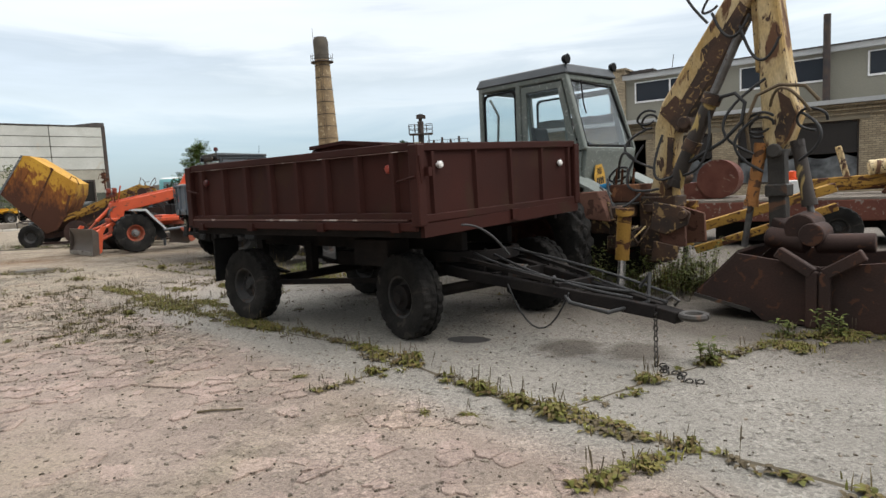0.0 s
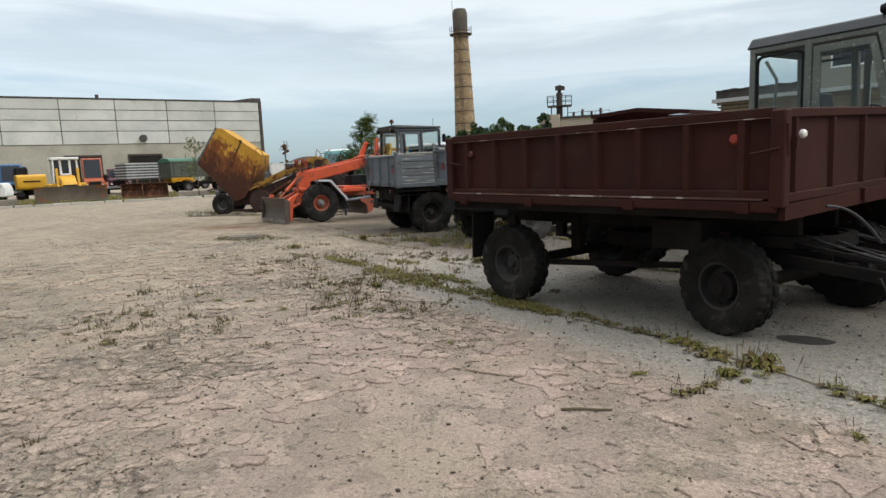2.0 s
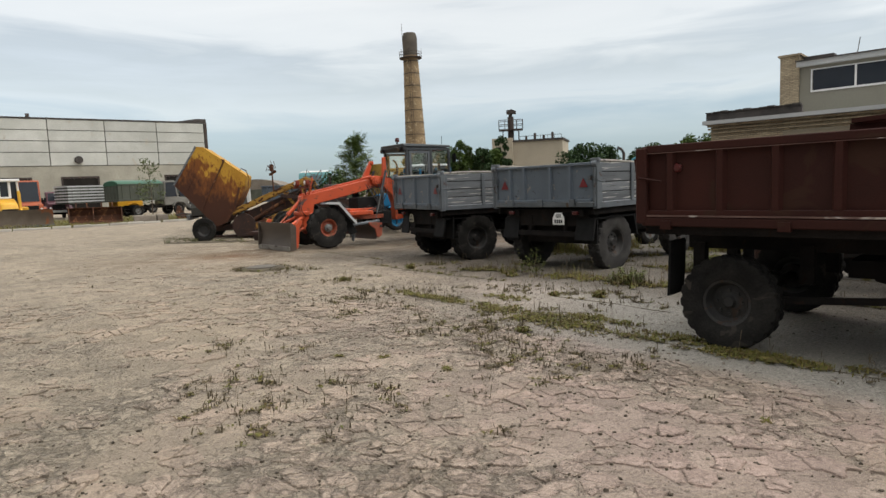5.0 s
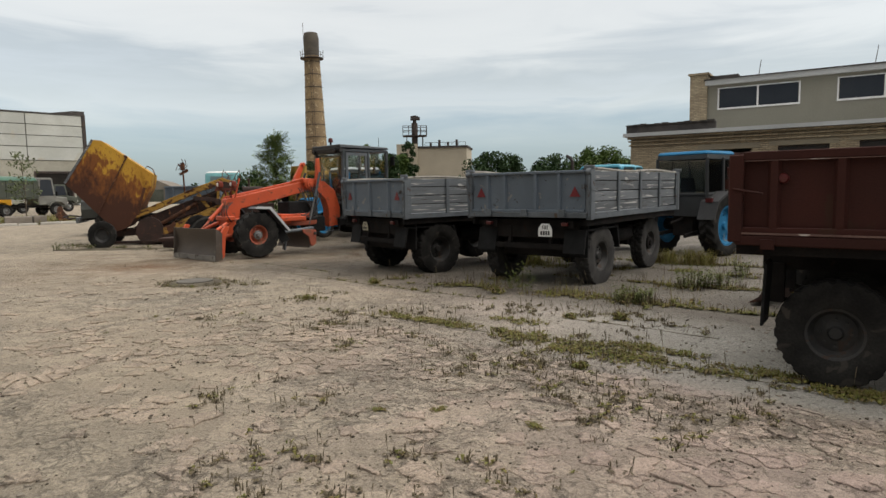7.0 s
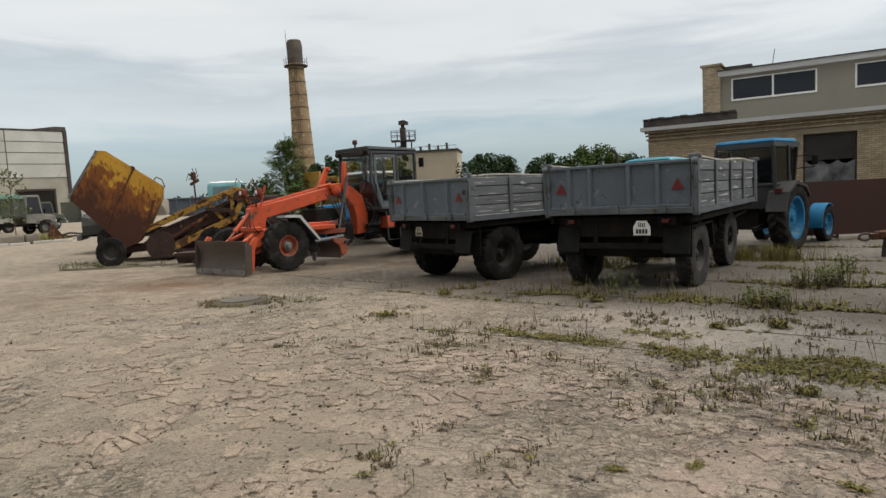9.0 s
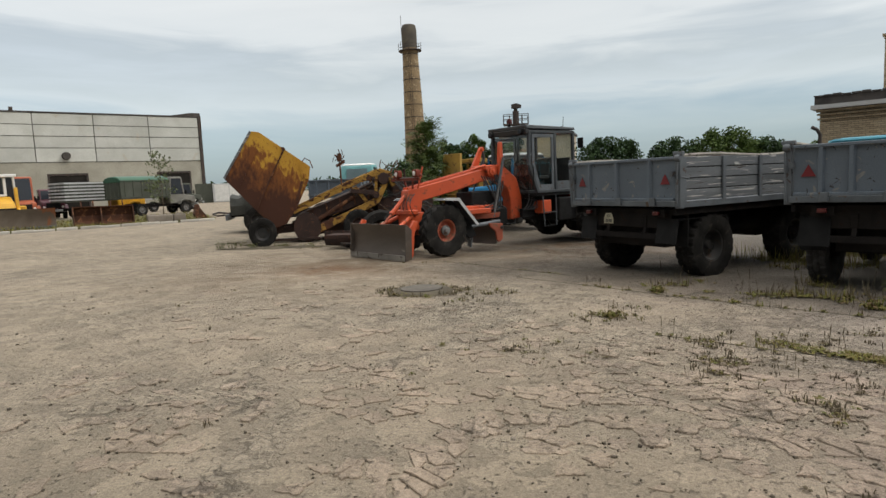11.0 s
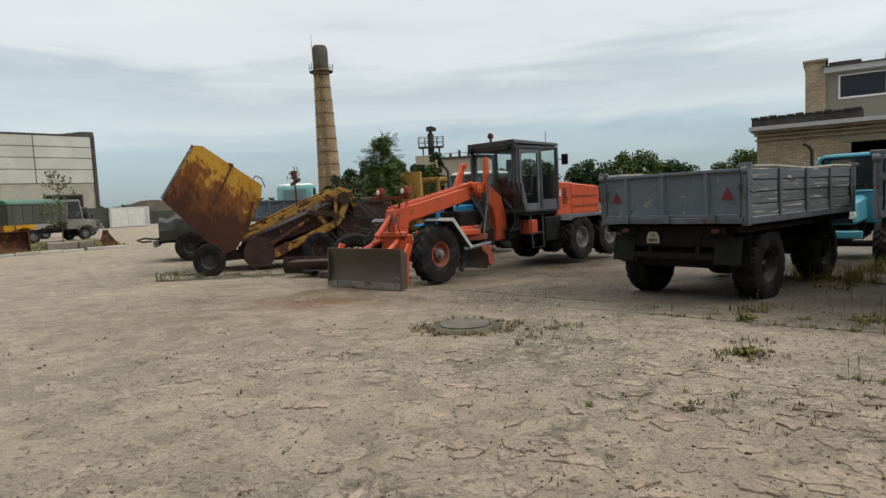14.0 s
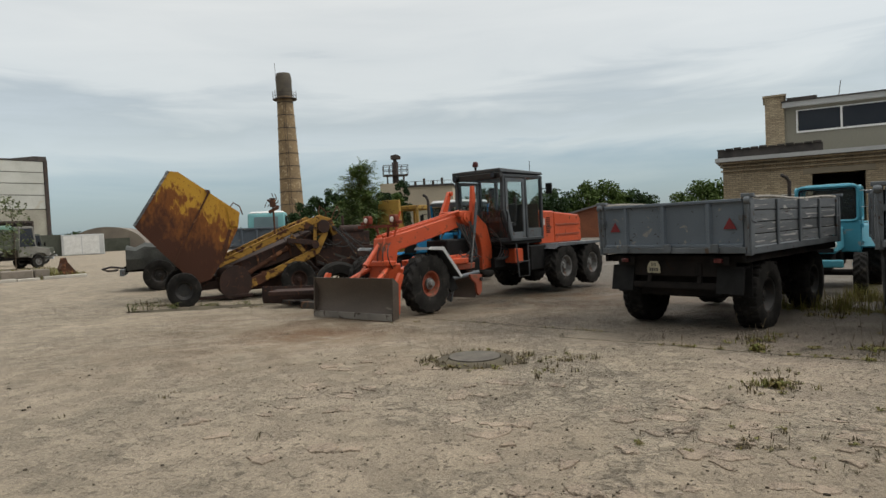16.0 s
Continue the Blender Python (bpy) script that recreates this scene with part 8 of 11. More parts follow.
def spare_drawbar(m):
    """The drawbar of a trailer parked out of sight, propped on a block."""
    d = thing("trailer_drawbar", m, "dark rusty trailer drawbar propped on a block", "drawbar")
    for s in (-1, 1):
        P("drawbar_rail", M_RUSTY, d, lambda b: beam(b, (-0.30, s * 0.05, 0.44), (2.6, -0.75 + s * 0.42, 0.80), 0.08, 0.12), bevel=0.008)
    P("nose_plate", M_RUSTY, d, lambda b: hexa(b, [(-0.42, -0.06, 0.36), (0.5, -0.22, 0.38), (0.5, 0.0, 0.38), (-0.42, 0.06, 0.36), (-0.42, -0.06, 0.47), (0.5, -0.22, 0.56), (0.5, 0.0, 0.56), (-0.42, 0.06, 0.47)]), bevel=0.01)
    P("towing_eye", M_IRON, d, lambda b: tube(b, [(-0.53 + 0.12 * math.cos(a), 0.0, 0.415 + 0.065 * math.sin(a)) for a in np.linspace(0, 2 * math.pi, 17)], 0.024, 8))
    P("cross_bar", M_RUSTY, d, lambda b: beam(b, (1.4, -0.75, 0.66), (1.4, -0.1, 0.66), 0.07, 0.09))
    P("rear_leg", M_IRON, d, lambda b: beam(b, (2.5, -0.74, 0.0), (2.5, -0.74, 0.78), 0.12, 0.12))
    for y, sag in ((-0.05, -0.12), (-0.2, -0.2), (0.05, 0.16)):
        P("brake_hose", M_HOSE, d, lambda b: tube(b, arc((-0.15, y, 0.50), (1.3, y - 0.4, 0.74), sag, 12), 0.014, 6))


spare_drawbar(stand(2.25, 16.1, -4))
blk = thing("support_block", stand(2.28, 16.08, 20), "dark timber block under the drawbar", "block")
P("timber", M_IRON, blk, lambda b: [hexa(b, [(-0.17, -0.15, 0.0), (0.17, -0.15, 0.0), (0.17, 0.15, 0.0), (-0.17, 0.15, 0.0), (-0.14, -0.13, 0.375), (0.14, -0.13, 0.375), (0.14, 0.13, 0.375), (-0.14, 0.13, 0.375)])], bevel=0.015)
# turquoise lorry cab
def lorry(m, paint, label, L=6.0, body=None, body_mat=None, group="", cab_h=2.35, slats=None, tarp=None):
    t = thing("lorry", m, label, "lorry", group)
    P("chassis_frame", M_CHASSIS, t, lambda b: [beam(b, (-L + 1.4, s * 0.4, 0.75), (1.35, s * 0.4, 0.75), 0.09, 0.2) for s in (-1, 1)])
    for s in (-1, 1):
        wheel(t, 0.55, s * 0.92, 0.50, 0.27, 0.26, M_RIMGREY, M_RUBBER, 22, s)
        wheel(t, -L + 2.6, s * 0.92, 0.50, 0.30, 0.26, M_RIMGREY, M_RUBBER, 22, s)
    for x in (0.55, -L + 2.6):
        P("axle", M_CHASSIS, t, lambda b: tube(b, [(x, -0.9, 0.5), (x, 0.9, 0.5)], 0.09, 10))
    c = P("cab", paint, t, lambda b: prism(b, [(-0.75, 0.85), (-0.80, 1.6), (-0.62, cab_h - 0.08), (-0.50, cab_h), (0.35, cab_h), (0.50, cab_h - 0.08), (0.66, 1.62), (0.80, 1.55), (1.62, 1.45), (1.70, 1.35), (1.70, 0.85)], -0.82, 0.82), bevel=0.06)
    P("bumper", M_FASCIA, t, lambda b: box(b, (1.72, -1.0, 0.6), (1.82, 1.0, 0.8)), bevel=0.02)
    P("grille", M_BLACK, t, lambda b: box(b, (1.705, -0.5, 0.9), (1.73, 0.5, 1.32)))
    for s in (-1, 1):
        P("wing", paint, t, lambda b: prism(b, [(-0.05, 0.80), (0.1, 1.08), (0.5, 1.2), (1.0, 1.15), (1.3, 0.85), (1.25, 0.82), (0.95, 1.08), (0.5, 1.13), (0.15, 1.02), (0.0, 0.78)], s * 0.94 - 0.17, s * 0.94 + 0.17))
        P("headlamp", M_LAMP_WHITE, t, lambda b: lathe(b, [(0, 0.03), (0.09, 0.02), (0.10, -0.05), (0, -0.05)], 14, pose(1.74, s * 0.66, 1.0, 0, 0, -90)))
        P("side_window", M_GLASSDARK, c, lambda b: prism(b, [(-0.66, 1.62), (-0.54, cab_h - 0.16), (0.33, cab_h - 0.16), (0.50, 1.62)], s * 0.824 - 0.006, s * 0.824 + 0.006))
        P("mirror", M_BLACK, t, lambda b: [tube(b, [(0.5, s * 0.82, 1.7), (0.58, s * 1.1, 1.75)], 0.014, 6), box(b, (0.56, s * 1.12 - 0.08, 1.6), (0.60, s * 1.12 + 0.08, 1.95))])
    P("windscreen", M_GLASSDARK, c, lambda b: hexa(b, [(0.665, -0.70, 1.66), (0.69, -0.70, 1.66), (0.69, 0.70, 1.66), (0.665, 0.70, 1.66), (0.535, -0.66, cab_h - 0.14), (0.56, -0.66, cab_h - 0.14), (0.56, 0.66, cab_h - 0.14), (0.535, 0.66, cab_h - 0.14)]))
    P("rear_window", M_GLASSDUSTY, c, lambda b: hexa(b, [(-0.80, -0.55, 1.64), (-0.785, -0.55, 1.64), (-0.785, 0.55, 1.64), (-0.80, 0.55, 1.64), (-0.70, -0.52, cab_h - 0.2), (-0.66, -0.52, cab_h - 0.2), (-0.66, 0.52, cab_h - 0.2), (-0.70, 0.52, cab_h - 0.2)]))
    if body:
        z0, z1 = body
        bm_ = body_mat or M_GREY
        P("load_bed", bm_, t, lambda b: box(b, (-L + 0.9, -1.15, z0 - 0.12), (-0.95, 1.15, z0)))
        for s in (-1, 1):
            ribbed("side_board", t, bm_, L - 1.85, z1 - z0 - 0.01, 6, pose(-L + 0.9, -1.15, z0 + 0.005) if s < 0 else pose(-0.95, 1.15, z0 + 0.005, 0, 0, 180))
        for x, a in ((-L + 0.9, -90), (-0.95, 90)):
            ribbed("end_board", t, bm_, 2.2, z1 - z0 - 0.01, 4, pose(x, 1.1 if a < 0 else -1.1, z0 + 0.005, 0, 0, a))
        for k in range(6 if slats else 0):
            zz = z0 + 0.08 + (z1 - z0 - 0.16) * k / 5
            P("slat", slats, t, lambda b: [box(b, (-L + 0.80, -1.2, zz - 0.06), (-L + 0.84, 1.2, zz + 0.06)), *[box(b, (-L + 0.85, s * 1.21 - 0.02, zz - 0.06), (-1.0, s * 1.21 + 0.02, zz + 0.06)) for s in (-1, 1)]])
        if tarp:
            P("tarpaulin", tarp, t, lambda b: prism(b, [(-1.16, z1 - 0.15), (-1.18, z1 + 0.02), (-0.9, z1 + 0.22), (-0.3, z1 + 0.34), (0.4, z1 + 0.30), (0.95, z1 + 0.20), (1.18, z1 + 0.02), (1.16, z1 - 0.15)], L - 0.9 + 0.05, 0.98, pose(0, 0, 0, 0, 0, 90)), "green tarpaulin humped over the load", bevel=0.05)
    return t


M_GLASSDUSTY = surf("dusty_rear_glass", (0.16, 0.22, 0.23), (0.12, 0.17, 0.18), 1.0, 0.15, bump=0)


def round_cab_tractor(m, paint, label):
    """An older tractor with a round-cornered steel cab."""
    t = thing("farm_tractor", m, label, "tractor")
    for s in (-1, 1):
        wheel(t, 0, s * 0.84, 0.78, 0.40, 0.50, M_RIMGREY, M_RUBBER, 20, s, "tractor")
        wheel(t, 2.36, s * 0.70, 0.47, 0.26, 0.29, M_RIMGREY, M_RUBBER, 18, s, "tractor")
        P("rear_mudguard", paint, t, lambda b: [prism(b, [(-0.78, 1.02), (-0.55, 1.45), (-0.05, 1.56), (0.52, 1.46), (0.92, 0.98), (0.88, 0.95), (0.49, 1.40), (-0.05, 1.50), (-0.51, 1.40), (-0.74, 0.99)], s * 0.86 - 0.22, s * 0.86 + 0.22),
                                             hexa(b, [(0.50, s * 0.60, 0.98), (0.90, s * 0.60, 0.80), (0.90, s * 0.66, 0.80), (0.50, s * 0.66, 0.98), (0.50, s * 0.60, 1.46), (0.90, s * 0.60, 1.02), (0.90, s * 0.66, 1.02), (0.50, s * 0.66, 1.46)])], bevel=0.008)
        P("head_lamp", M_LAMP_WHITE, t, lambda b: lathe(b, [(0, 0.0), (0.07, 0.0), (0.085, 0.02), (0.085, 0.06), (0.05, 0.10), (0, 0.11)], 14, pose(2.80, s * 0.22, 1.12, 0, 0, 90)))
    P("axle_housing", M_CHASSIS, t, lambda b: [tube(b, [(0, -0.7, 0.77), (0, 0.7, 0.77)], 0.16, 14), box(b, (-0.4, -0.28, 0.5), (1.2, 0.28, 1.05)), beam(b, (1.1, 0, 0.72), (2.5, 0, 0.66), 0.35, 0.3), tube(b, [(2.36, -0.68, 0.50), (2.36, 0.68, 0.50)], 0.07, 10)], bevel=0.02)
    P("bonnet", paint, t, lambda b: hexa(b, [(1.0, -0.34, 0.92), (2.75, -0.31, 0.92), (2.75, 0.31, 0.92), (1.0, 0.34, 0.92), (1.0, -0.32, 1.50), (2.68, -0.27, 1.40), (2.68, 0.27, 1.40), (1.0, 0.32, 1.50)]), bevel=0.06)
    P("grille", M_BLACK, t, lambda b: box(b, (2.755, -0.24, 0.95), (2.78, 0.24, 1.36)))
    P("front_weight", paint, t, lambda b: beam(b, (2.85, -0.42, 0.72), (2.85, 0.42, 0.72), 0.12, 0.16), bevel=0.02)
    P("exhaust", M_IRON, t, lambda b: tube(b, [(1.25, -0.74, 1.3), (1.25, -0.74, 2.58), (1.29, -0.80, 2.70), (1.34, -0.90, 2.76)], 0.042, 10))
    cab = P("cab_body", paint, t, lambda b: [box(b, (0.93, -0.66, 0.86), (0.99, 0.66, 1.60)), box(b, (-0.50, -0.66, 0.98), (-0.45, 0.66, 1.60)), *[box(b, (-0.46, q * 0.64 - 0.02, 0.86), (0.94, q * 0.64 + 0.02, 1.60)) for q in (-1, 1)]], bevel=0.015)
    P("roof", paint, t, lambda b: [hexa(b, [(-0.52, -0.66, 2.38), (1.02, -0.66, 2.38), (1.02, 0.66, 2.38), (-0.52, 0.66, 2.38), (-0.42, -0.56, 2.45), (0.90, -0.54, 2.46), (0.90, 0.54, 2.46), (-0.42, 0.56, 2.45)]), box(b, (-0.36, -0.46, 2.445), (0.78, 0.46, 2.48))], bevel=0.035)

    def ring(b, place, w, h, r, thick):
        edge = []
        for cx, cz, a0 in ((w / 2 - r, h / 2 - r, 0), (-w / 2 + r, h / 2 - r, 90), (-w / 2 + r, -h / 2 + r, 180), (w / 2 - r, -h / 2 + r, 270)):
            edge += [place(cx + r * math.cos(radians(a0 + q)), cz + r * math.sin(radians(a0 + q))) for q in (0, 30, 60, 90)]
        tube(b, edge + edge[:1], thick, 6)
    P("windscreen_frame", paint, t, lambda b: ring(b, lambda u, v: (0.975, u, 2.00 + v), 1.24, 0.82, 0.10, 0.045))
    P("windscreen_seal", M_BLACK, t, lambda b: ring(b, lambda u, v: (0.985, u, 2.00 + v), 1.14, 0.72, 0.07, 0.022))
    P("rear_frame", paint, t, lambda b: ring(b, lambda u, v: (-0.48, u, 2.00 + v), 1.24, 0.82, 0.10, 0.045))
    pane_quad(t, [(0.97, -0.57, 1.62), (0.97, 0.57, 1.62), (0.97, 0.57, 2.38), (0.97, -0.57, 2.38)], name="windscreen", mat=M_GLASSGRIMY)
    pane_quad(t, [(-0.48, -0.57, 1.62), (-0.48, 0.57, 1.62), (-0.48, 0.57, 2.38), (-0.48, -0.57, 2.38)], name="rear_pane", mat=M_GLASSGRIMY)
    for s in (-1, 1):
        d = P("door", paint, t, lambda b: [ring(b, lambda u, v: (0.52 + u, s * 0.65, 2.00 + v), 0.80, 0.80, 0.09, 0.034), ring(b, lambda u, v: (-0.18 + u, s * 0.65, 2.00 + v), 0.52, 0.80, 0.09, 0.03), box(b, (0.16, s * 0.668 - 0.012, 0.90), (0.90, s * 0.668 + 0.012, 1.58))], bevel=0.004)
        P("hinge", paint, d, lambda b: [tube(b, [(0.955, s * 0.70, z), (0.955, s * 0.70, z + 0.09)], 0.022, 8) for z in (1.02, 1.42)])
        pane_quad(t, [(0.15, s * 0.645, 1.62), (0.88, s * 0.645, 1.62), (0.88, s * 0.645, 2.38), (0.15, s * 0.645, 2.38)], name="door_pane", mat=M_GLASSGRIMY)
        pane_quad(t, [(-0.42, s * 0.645, 1.62), (0.06, s * 0.645, 1.62), (0.06, s * 0.645, 2.38), (-0.42, s * 0.645, 2.38)], name="side_pane", mat=M_GLASSGRIMY)
        P("mirror", M_CHROMEDULL, t, lambda b: [tube(b, [(0.98, s * 0.66, 2.28), (1.02, s * 0.94, 2.28), (1.02, s * 0.96, 1.92), (0.98, s * 0.68, 1.90)], 0.014, 6), box(b, (1.01, s * 0.95 - 0.03, 1.94), (1.03, s * 0.95 + 0.05, 2.25))], bevel=0.004)
    P("step", paint, t, lambda b: [box(b, (0.70, q * 0.62 - 0.14, 0.56), (1.0, q * 0.62 + 0.14, 0.59)) for q in (-1, 1)] + [box(b, (0.82, q * 0.60 - 0.02, 0.58), (0.88, q * 0.60 + 0.02, 0.90)) for q in (-1, 1)])
    seat(t, 0.1, 0, 1.15)
    steering(t, 0.6, 0, 1.55)
    return t


M_GLASSGRIMY = glass("grimy_cab_glass", (0.80, 0.83, 0.83), 0.22)
M_CHROMEDULL = surf("pale_mirror_bracket", (0.42, 0.43, 0.43), (0.30, 0.31, 0.31), 4, 0.5, 0.3)
round_cab_tractor(stand(0.36, 22.05, 226), M_CYAN, "turquoise farm tractor with a round-cornered cab facing the yard")
tractor(stand(-7.75, 29.1, 222, 0.10), M_BLUE, "blue tractor with a pale roof standing behind the orange grader", cab_mat=M_BLUE, roof_mat=M_FASCIA, fender=M_BLUE)


# ---- machines and stock behind ----
M_YELLOWDULL = surf("dull_ochre_paint", (0.40, 0.245, 0.055), (0.30, 0.18, 0.05), 1.6, 0.7, wear=(0.13, 0.075, 0.04), wear_amount=0.36, wear_scale=6)


def loader_old(m):
    t = thing("wheel_loader", m, "old yellow loader with a square cab and raised blade", "loader")
    for x in (0.0, 2.4):
        for s in (-1, 1):
            wheel(t, x, s * 0.85, 0.6, 0.35, 0.3, M_YELLOW, M_RUBBER, 18, s, "tractor")
    P("body", M_YELLOW, t, lambda b: [box(b, (-0.9, -0.6, 0.7), (0.9, 0.6, 1.5)), box(b, (1.3, -0.5, 0.7), (2.9, 0.5, 1.3))], bevel=0.04)
    P("cab", M_YELLOWDULL, t, lambda b: [box(b, (0.2, -0.7, 2.45), (1.9, 0.7, 2.6)), *[bars(b, [((x, s * 0.66, 1.3), (x, s * 0.66, 2.46))], 0.09) for x in (0.25, 1.05, 1.85) for s in (-1, 1)], box(b, (0.25, -0.68, 1.3), (1.85, 0.68, 1.75))], "dull yellow cab", bevel=0.02)
    for s in (-1, 1):
        for x in (0.3, 1.1):
            pane_quad(t, [(x, s * 0.66, 1.78), (x + 0.7, s * 0.66, 1.78), (x + 0.7, s * 0.66, 2.42), (x, s * 0.66, 2.42)])
    P("raised_blade", M_YELLOWDULL, t, lambda b: hexa(b, [(2.55, -0.55, 1.2), (2.75, -0.55, 1.2), (2.75, 0.55, 1.2), (2.55, 0.55, 1.2), (2.45, -0.50, 2.80), (2.55, -0.50, 2.80), (2.55, 0.40, 2.80), (2.45, 0.40, 2.80)]), "raised yellow blade plate", bevel=0.01)
    P("lift_arm", M_YELLOW, t, lambda b: [beam(b, (1.2, s * 0.5, 1.5), (2.9, s * 0.5, 1.9), 0.12, 0.18) for s in (-1, 1)])
    return t


loader_old(stand(-8.55, 31.55, 228))
# scrap between the loader and the grader
for k, (x, y, yaw, l) in enumerate(((-12.6, 24.6, 30, 1.6), (-12.0, 25.2, 75, 1.3), (-11.4, 24.3, 10, 1.8), (-12.9, 23.7, -10, 1.4), (-12.2, 23.4, 48, 1.2), (-11.2, 25.6, 20, 1.5))):
    solo("steel_plate", (lambda b: (box(b, (-l / 2, -0.35, 0.0), (l / 2, 0.35, 0.10 + 0.06 * (k % 3))), b)[1])(B()), M_BUCKET if k % 2 else M_STEELDARK, "rusty cut steel plate lying with the scrap", "scrap", stand(x, y, yaw, 0.02 + 0.10 * (k % 4)), "scrap plates", bevel=0.01)
for k, (x, y, yaw) in enumerate(((-12.3, 24.0, 55), (-11.7, 23.6, 30), (-13.2, 24.4, 70))):
    solo("scrap_blade", (lambda b: (prism(b, [(0, 0), (-0.06, 0.2), (-0.02, 0.46), (0.02, 0.46), (-0.02, 0.2), (0.04, 0)], -0.8, 0.8), b)[1])(B()), M_BUCKET, "dark worn plough blade standing in the scrap", "scrap", stand(x, y, yaw), "scrap blades")
solo("old_tyre", (lambda b: (lathe(b, [(0.3, -0.14), (0.5, -0.17), (0.58, -0.1), (0.6, 0), (0.58, 0.1), (0.5, 0.17), (0.3, 0.14), (0.28, 0), (0.3, -0.14)], 28), b)[1])(B()), M_RUBBER, "worn black tyre leaning in the scrap", "tyre", stand(-11.9, 23.0, 10, 0.52) @ pose(0, 0, 0, -12, 0, 0))


def canvas_truck(m):
    t = thing("canvas_front_truck", m, "old lorry with a grey canvas hood over its nose", "lorry")
    for s in (-1, 1):
        for x in (0.0, -2.6, -3.8):
            wheel(t, x, s * 0.95, 0.52, 0.3, 0.26, M_RIM, M_RUBBER, 18, s)
    P("chassis_frame", M_CHASSIS, t, lambda b: [beam(b, (-4.6, s * 0.4, 0.75), (1.1, s * 0.4, 0.75), 0.1, 0.2) for s in (-1, 1)] + [tube(b, [(x, -0.9, 0.52), (x, 0.9, 0.52)], 0.09, 8) for x in (0, -2.6, -3.8)])

    def hood(b):
        n = 9
        rows = []
        for i in range(n):
            x = -1.3 + 2.3 * i / (n - 1)
            z1 = 1.60 + 0.16 * noise.noise((i * 0.9, 0, 1)) - 0.10 * (i / (n - 1))
            rows.append([b.verts.new((x, yy + 0.10 * noise.noise((x * 3, yy * 3, k)), zz + 0.07 * noise.noise((x * 4, k * 1.3, 5)))) for k, (yy, zz) in enumerate(((-0.85, 0.75), (-0.93, 1.1), (-0.88, z1 - 0.1), (-0.6, z1), (0.0, z1 + 0.03), (0.6, z1), (0.88, z1 - 0.1), (0.93, 1.1), (0.85, 0.75)))])
        for a, c in zip(rows, rows[1:]):
            for k in range(8):
                b.faces.new((a[k], a[k + 1], c[k + 1], c[k]))
        b.faces.new(rows[0])
        b.faces.new(rows[-1][::-1])
    P("canvas_hood", M_CANVAS, t, hood, "sagging grey canvas hood")
    P("bumper", M_GREYFRAME, t, lambda b: box(b, (1.05, -1.0, 0.55), (1.2, 1.0, 0.78)), bevel=0.02)
    P("tow_hook", M_IRON, t, lambda b: tube(b, [(1.1, 0.5, 0.8), (1.5, 0.45, 0.86), (1.75, 0.4, 0.80), (1.6, 0.25, 0.72), (1.3, 0.3, 0.74)], 0.035, 8))
    P("side_step", M_CHASSIS, t, lambda b: [box(b, (-2.0, s * 0.95 - 0.15, 0.55), (-0.8, s * 0.95 + 0.15, 0.62)) for s in (-1, 1)])
    return t


M_PALETURQ = surf("pale_turquoise_paint", (0.13, 0.33, 0.33), (0.10, 0.26, 0.27), 1.2, 0.5)
M_CANVAS = surf("grey_canvas", (0.07, 0.073, 0.068), (0.04, 0.042, 0.039), 2, 0.9, bump=0.5, grain_scale=20)
canvas_truck(stand(-18.4, 31.0, 196))
drop_side = lorry(stand(-15.5, 37.6, 90), M_PALETURQ, "turquoise lorry with a pale roof and a grey-blue drop-side body", L=6.2, body=(1.30, 1.98), body_mat=M_GREY, cab_h=2.70)
P("roof_skin", M_WHITE, drop_side, lambda b: hexa(b, [(-0.56, -0.78, 2.68), (0.42, -0.78, 2.68), (0.42, 0.78, 2.68), (-0.56, 0.78, 2.68), (-0.48, -0.66, 2.76), (0.34, -0.66, 2.76), (0.34, 0.66, 2.76), (-0.48, 0.66, 2.76)]), "pale cab roof", bevel=0.02)


# loose board in the red trailer
def loose_board():
    bm = B()
    hexa(bm, [(-0.35, -0.72, 1.235), (0.75, -0.72, 1.235), (0.75, -0.66, 1.235), (-0.35, -0.66, 1.235), (-0.30, -0.62, 2.0), (0.75, -0.50, 1.97), (0.75, -0.44, 1.97), (-0.30, -0.56, 2.0)])
    hexa(bm, [(-0.28, -0.68, 2.002), (0.25, -0.64, 2.03), (0.25, 0.15, 2.03), (-0.28, 0.10, 2.002), (-0.28, -0.68, 2.04), (0.25, -0.64, 2.07), (0.25, 0.15, 2.07), (-0.28, 0.10, 2.04)])
    hexa(bm, [(0.25, -0.64, 2.03), (0.75, -0.55, 1.972), (0.75, 0.25, 1.972), (0.25, 0.15, 2.03), (0.25, -0.64, 2.07), (0.75, -0.55, 2.01), (0.75, 0.25, 2.01), (0.25, 0.15, 2.07)])
    return solo("spare_trailer_board", bm, M_RED, "bent maroon trailer boards stacked inside the trailer", "board", pose(red_c.x, red_c.y, 0, 0, 0, RED_YAW))


loose_board()


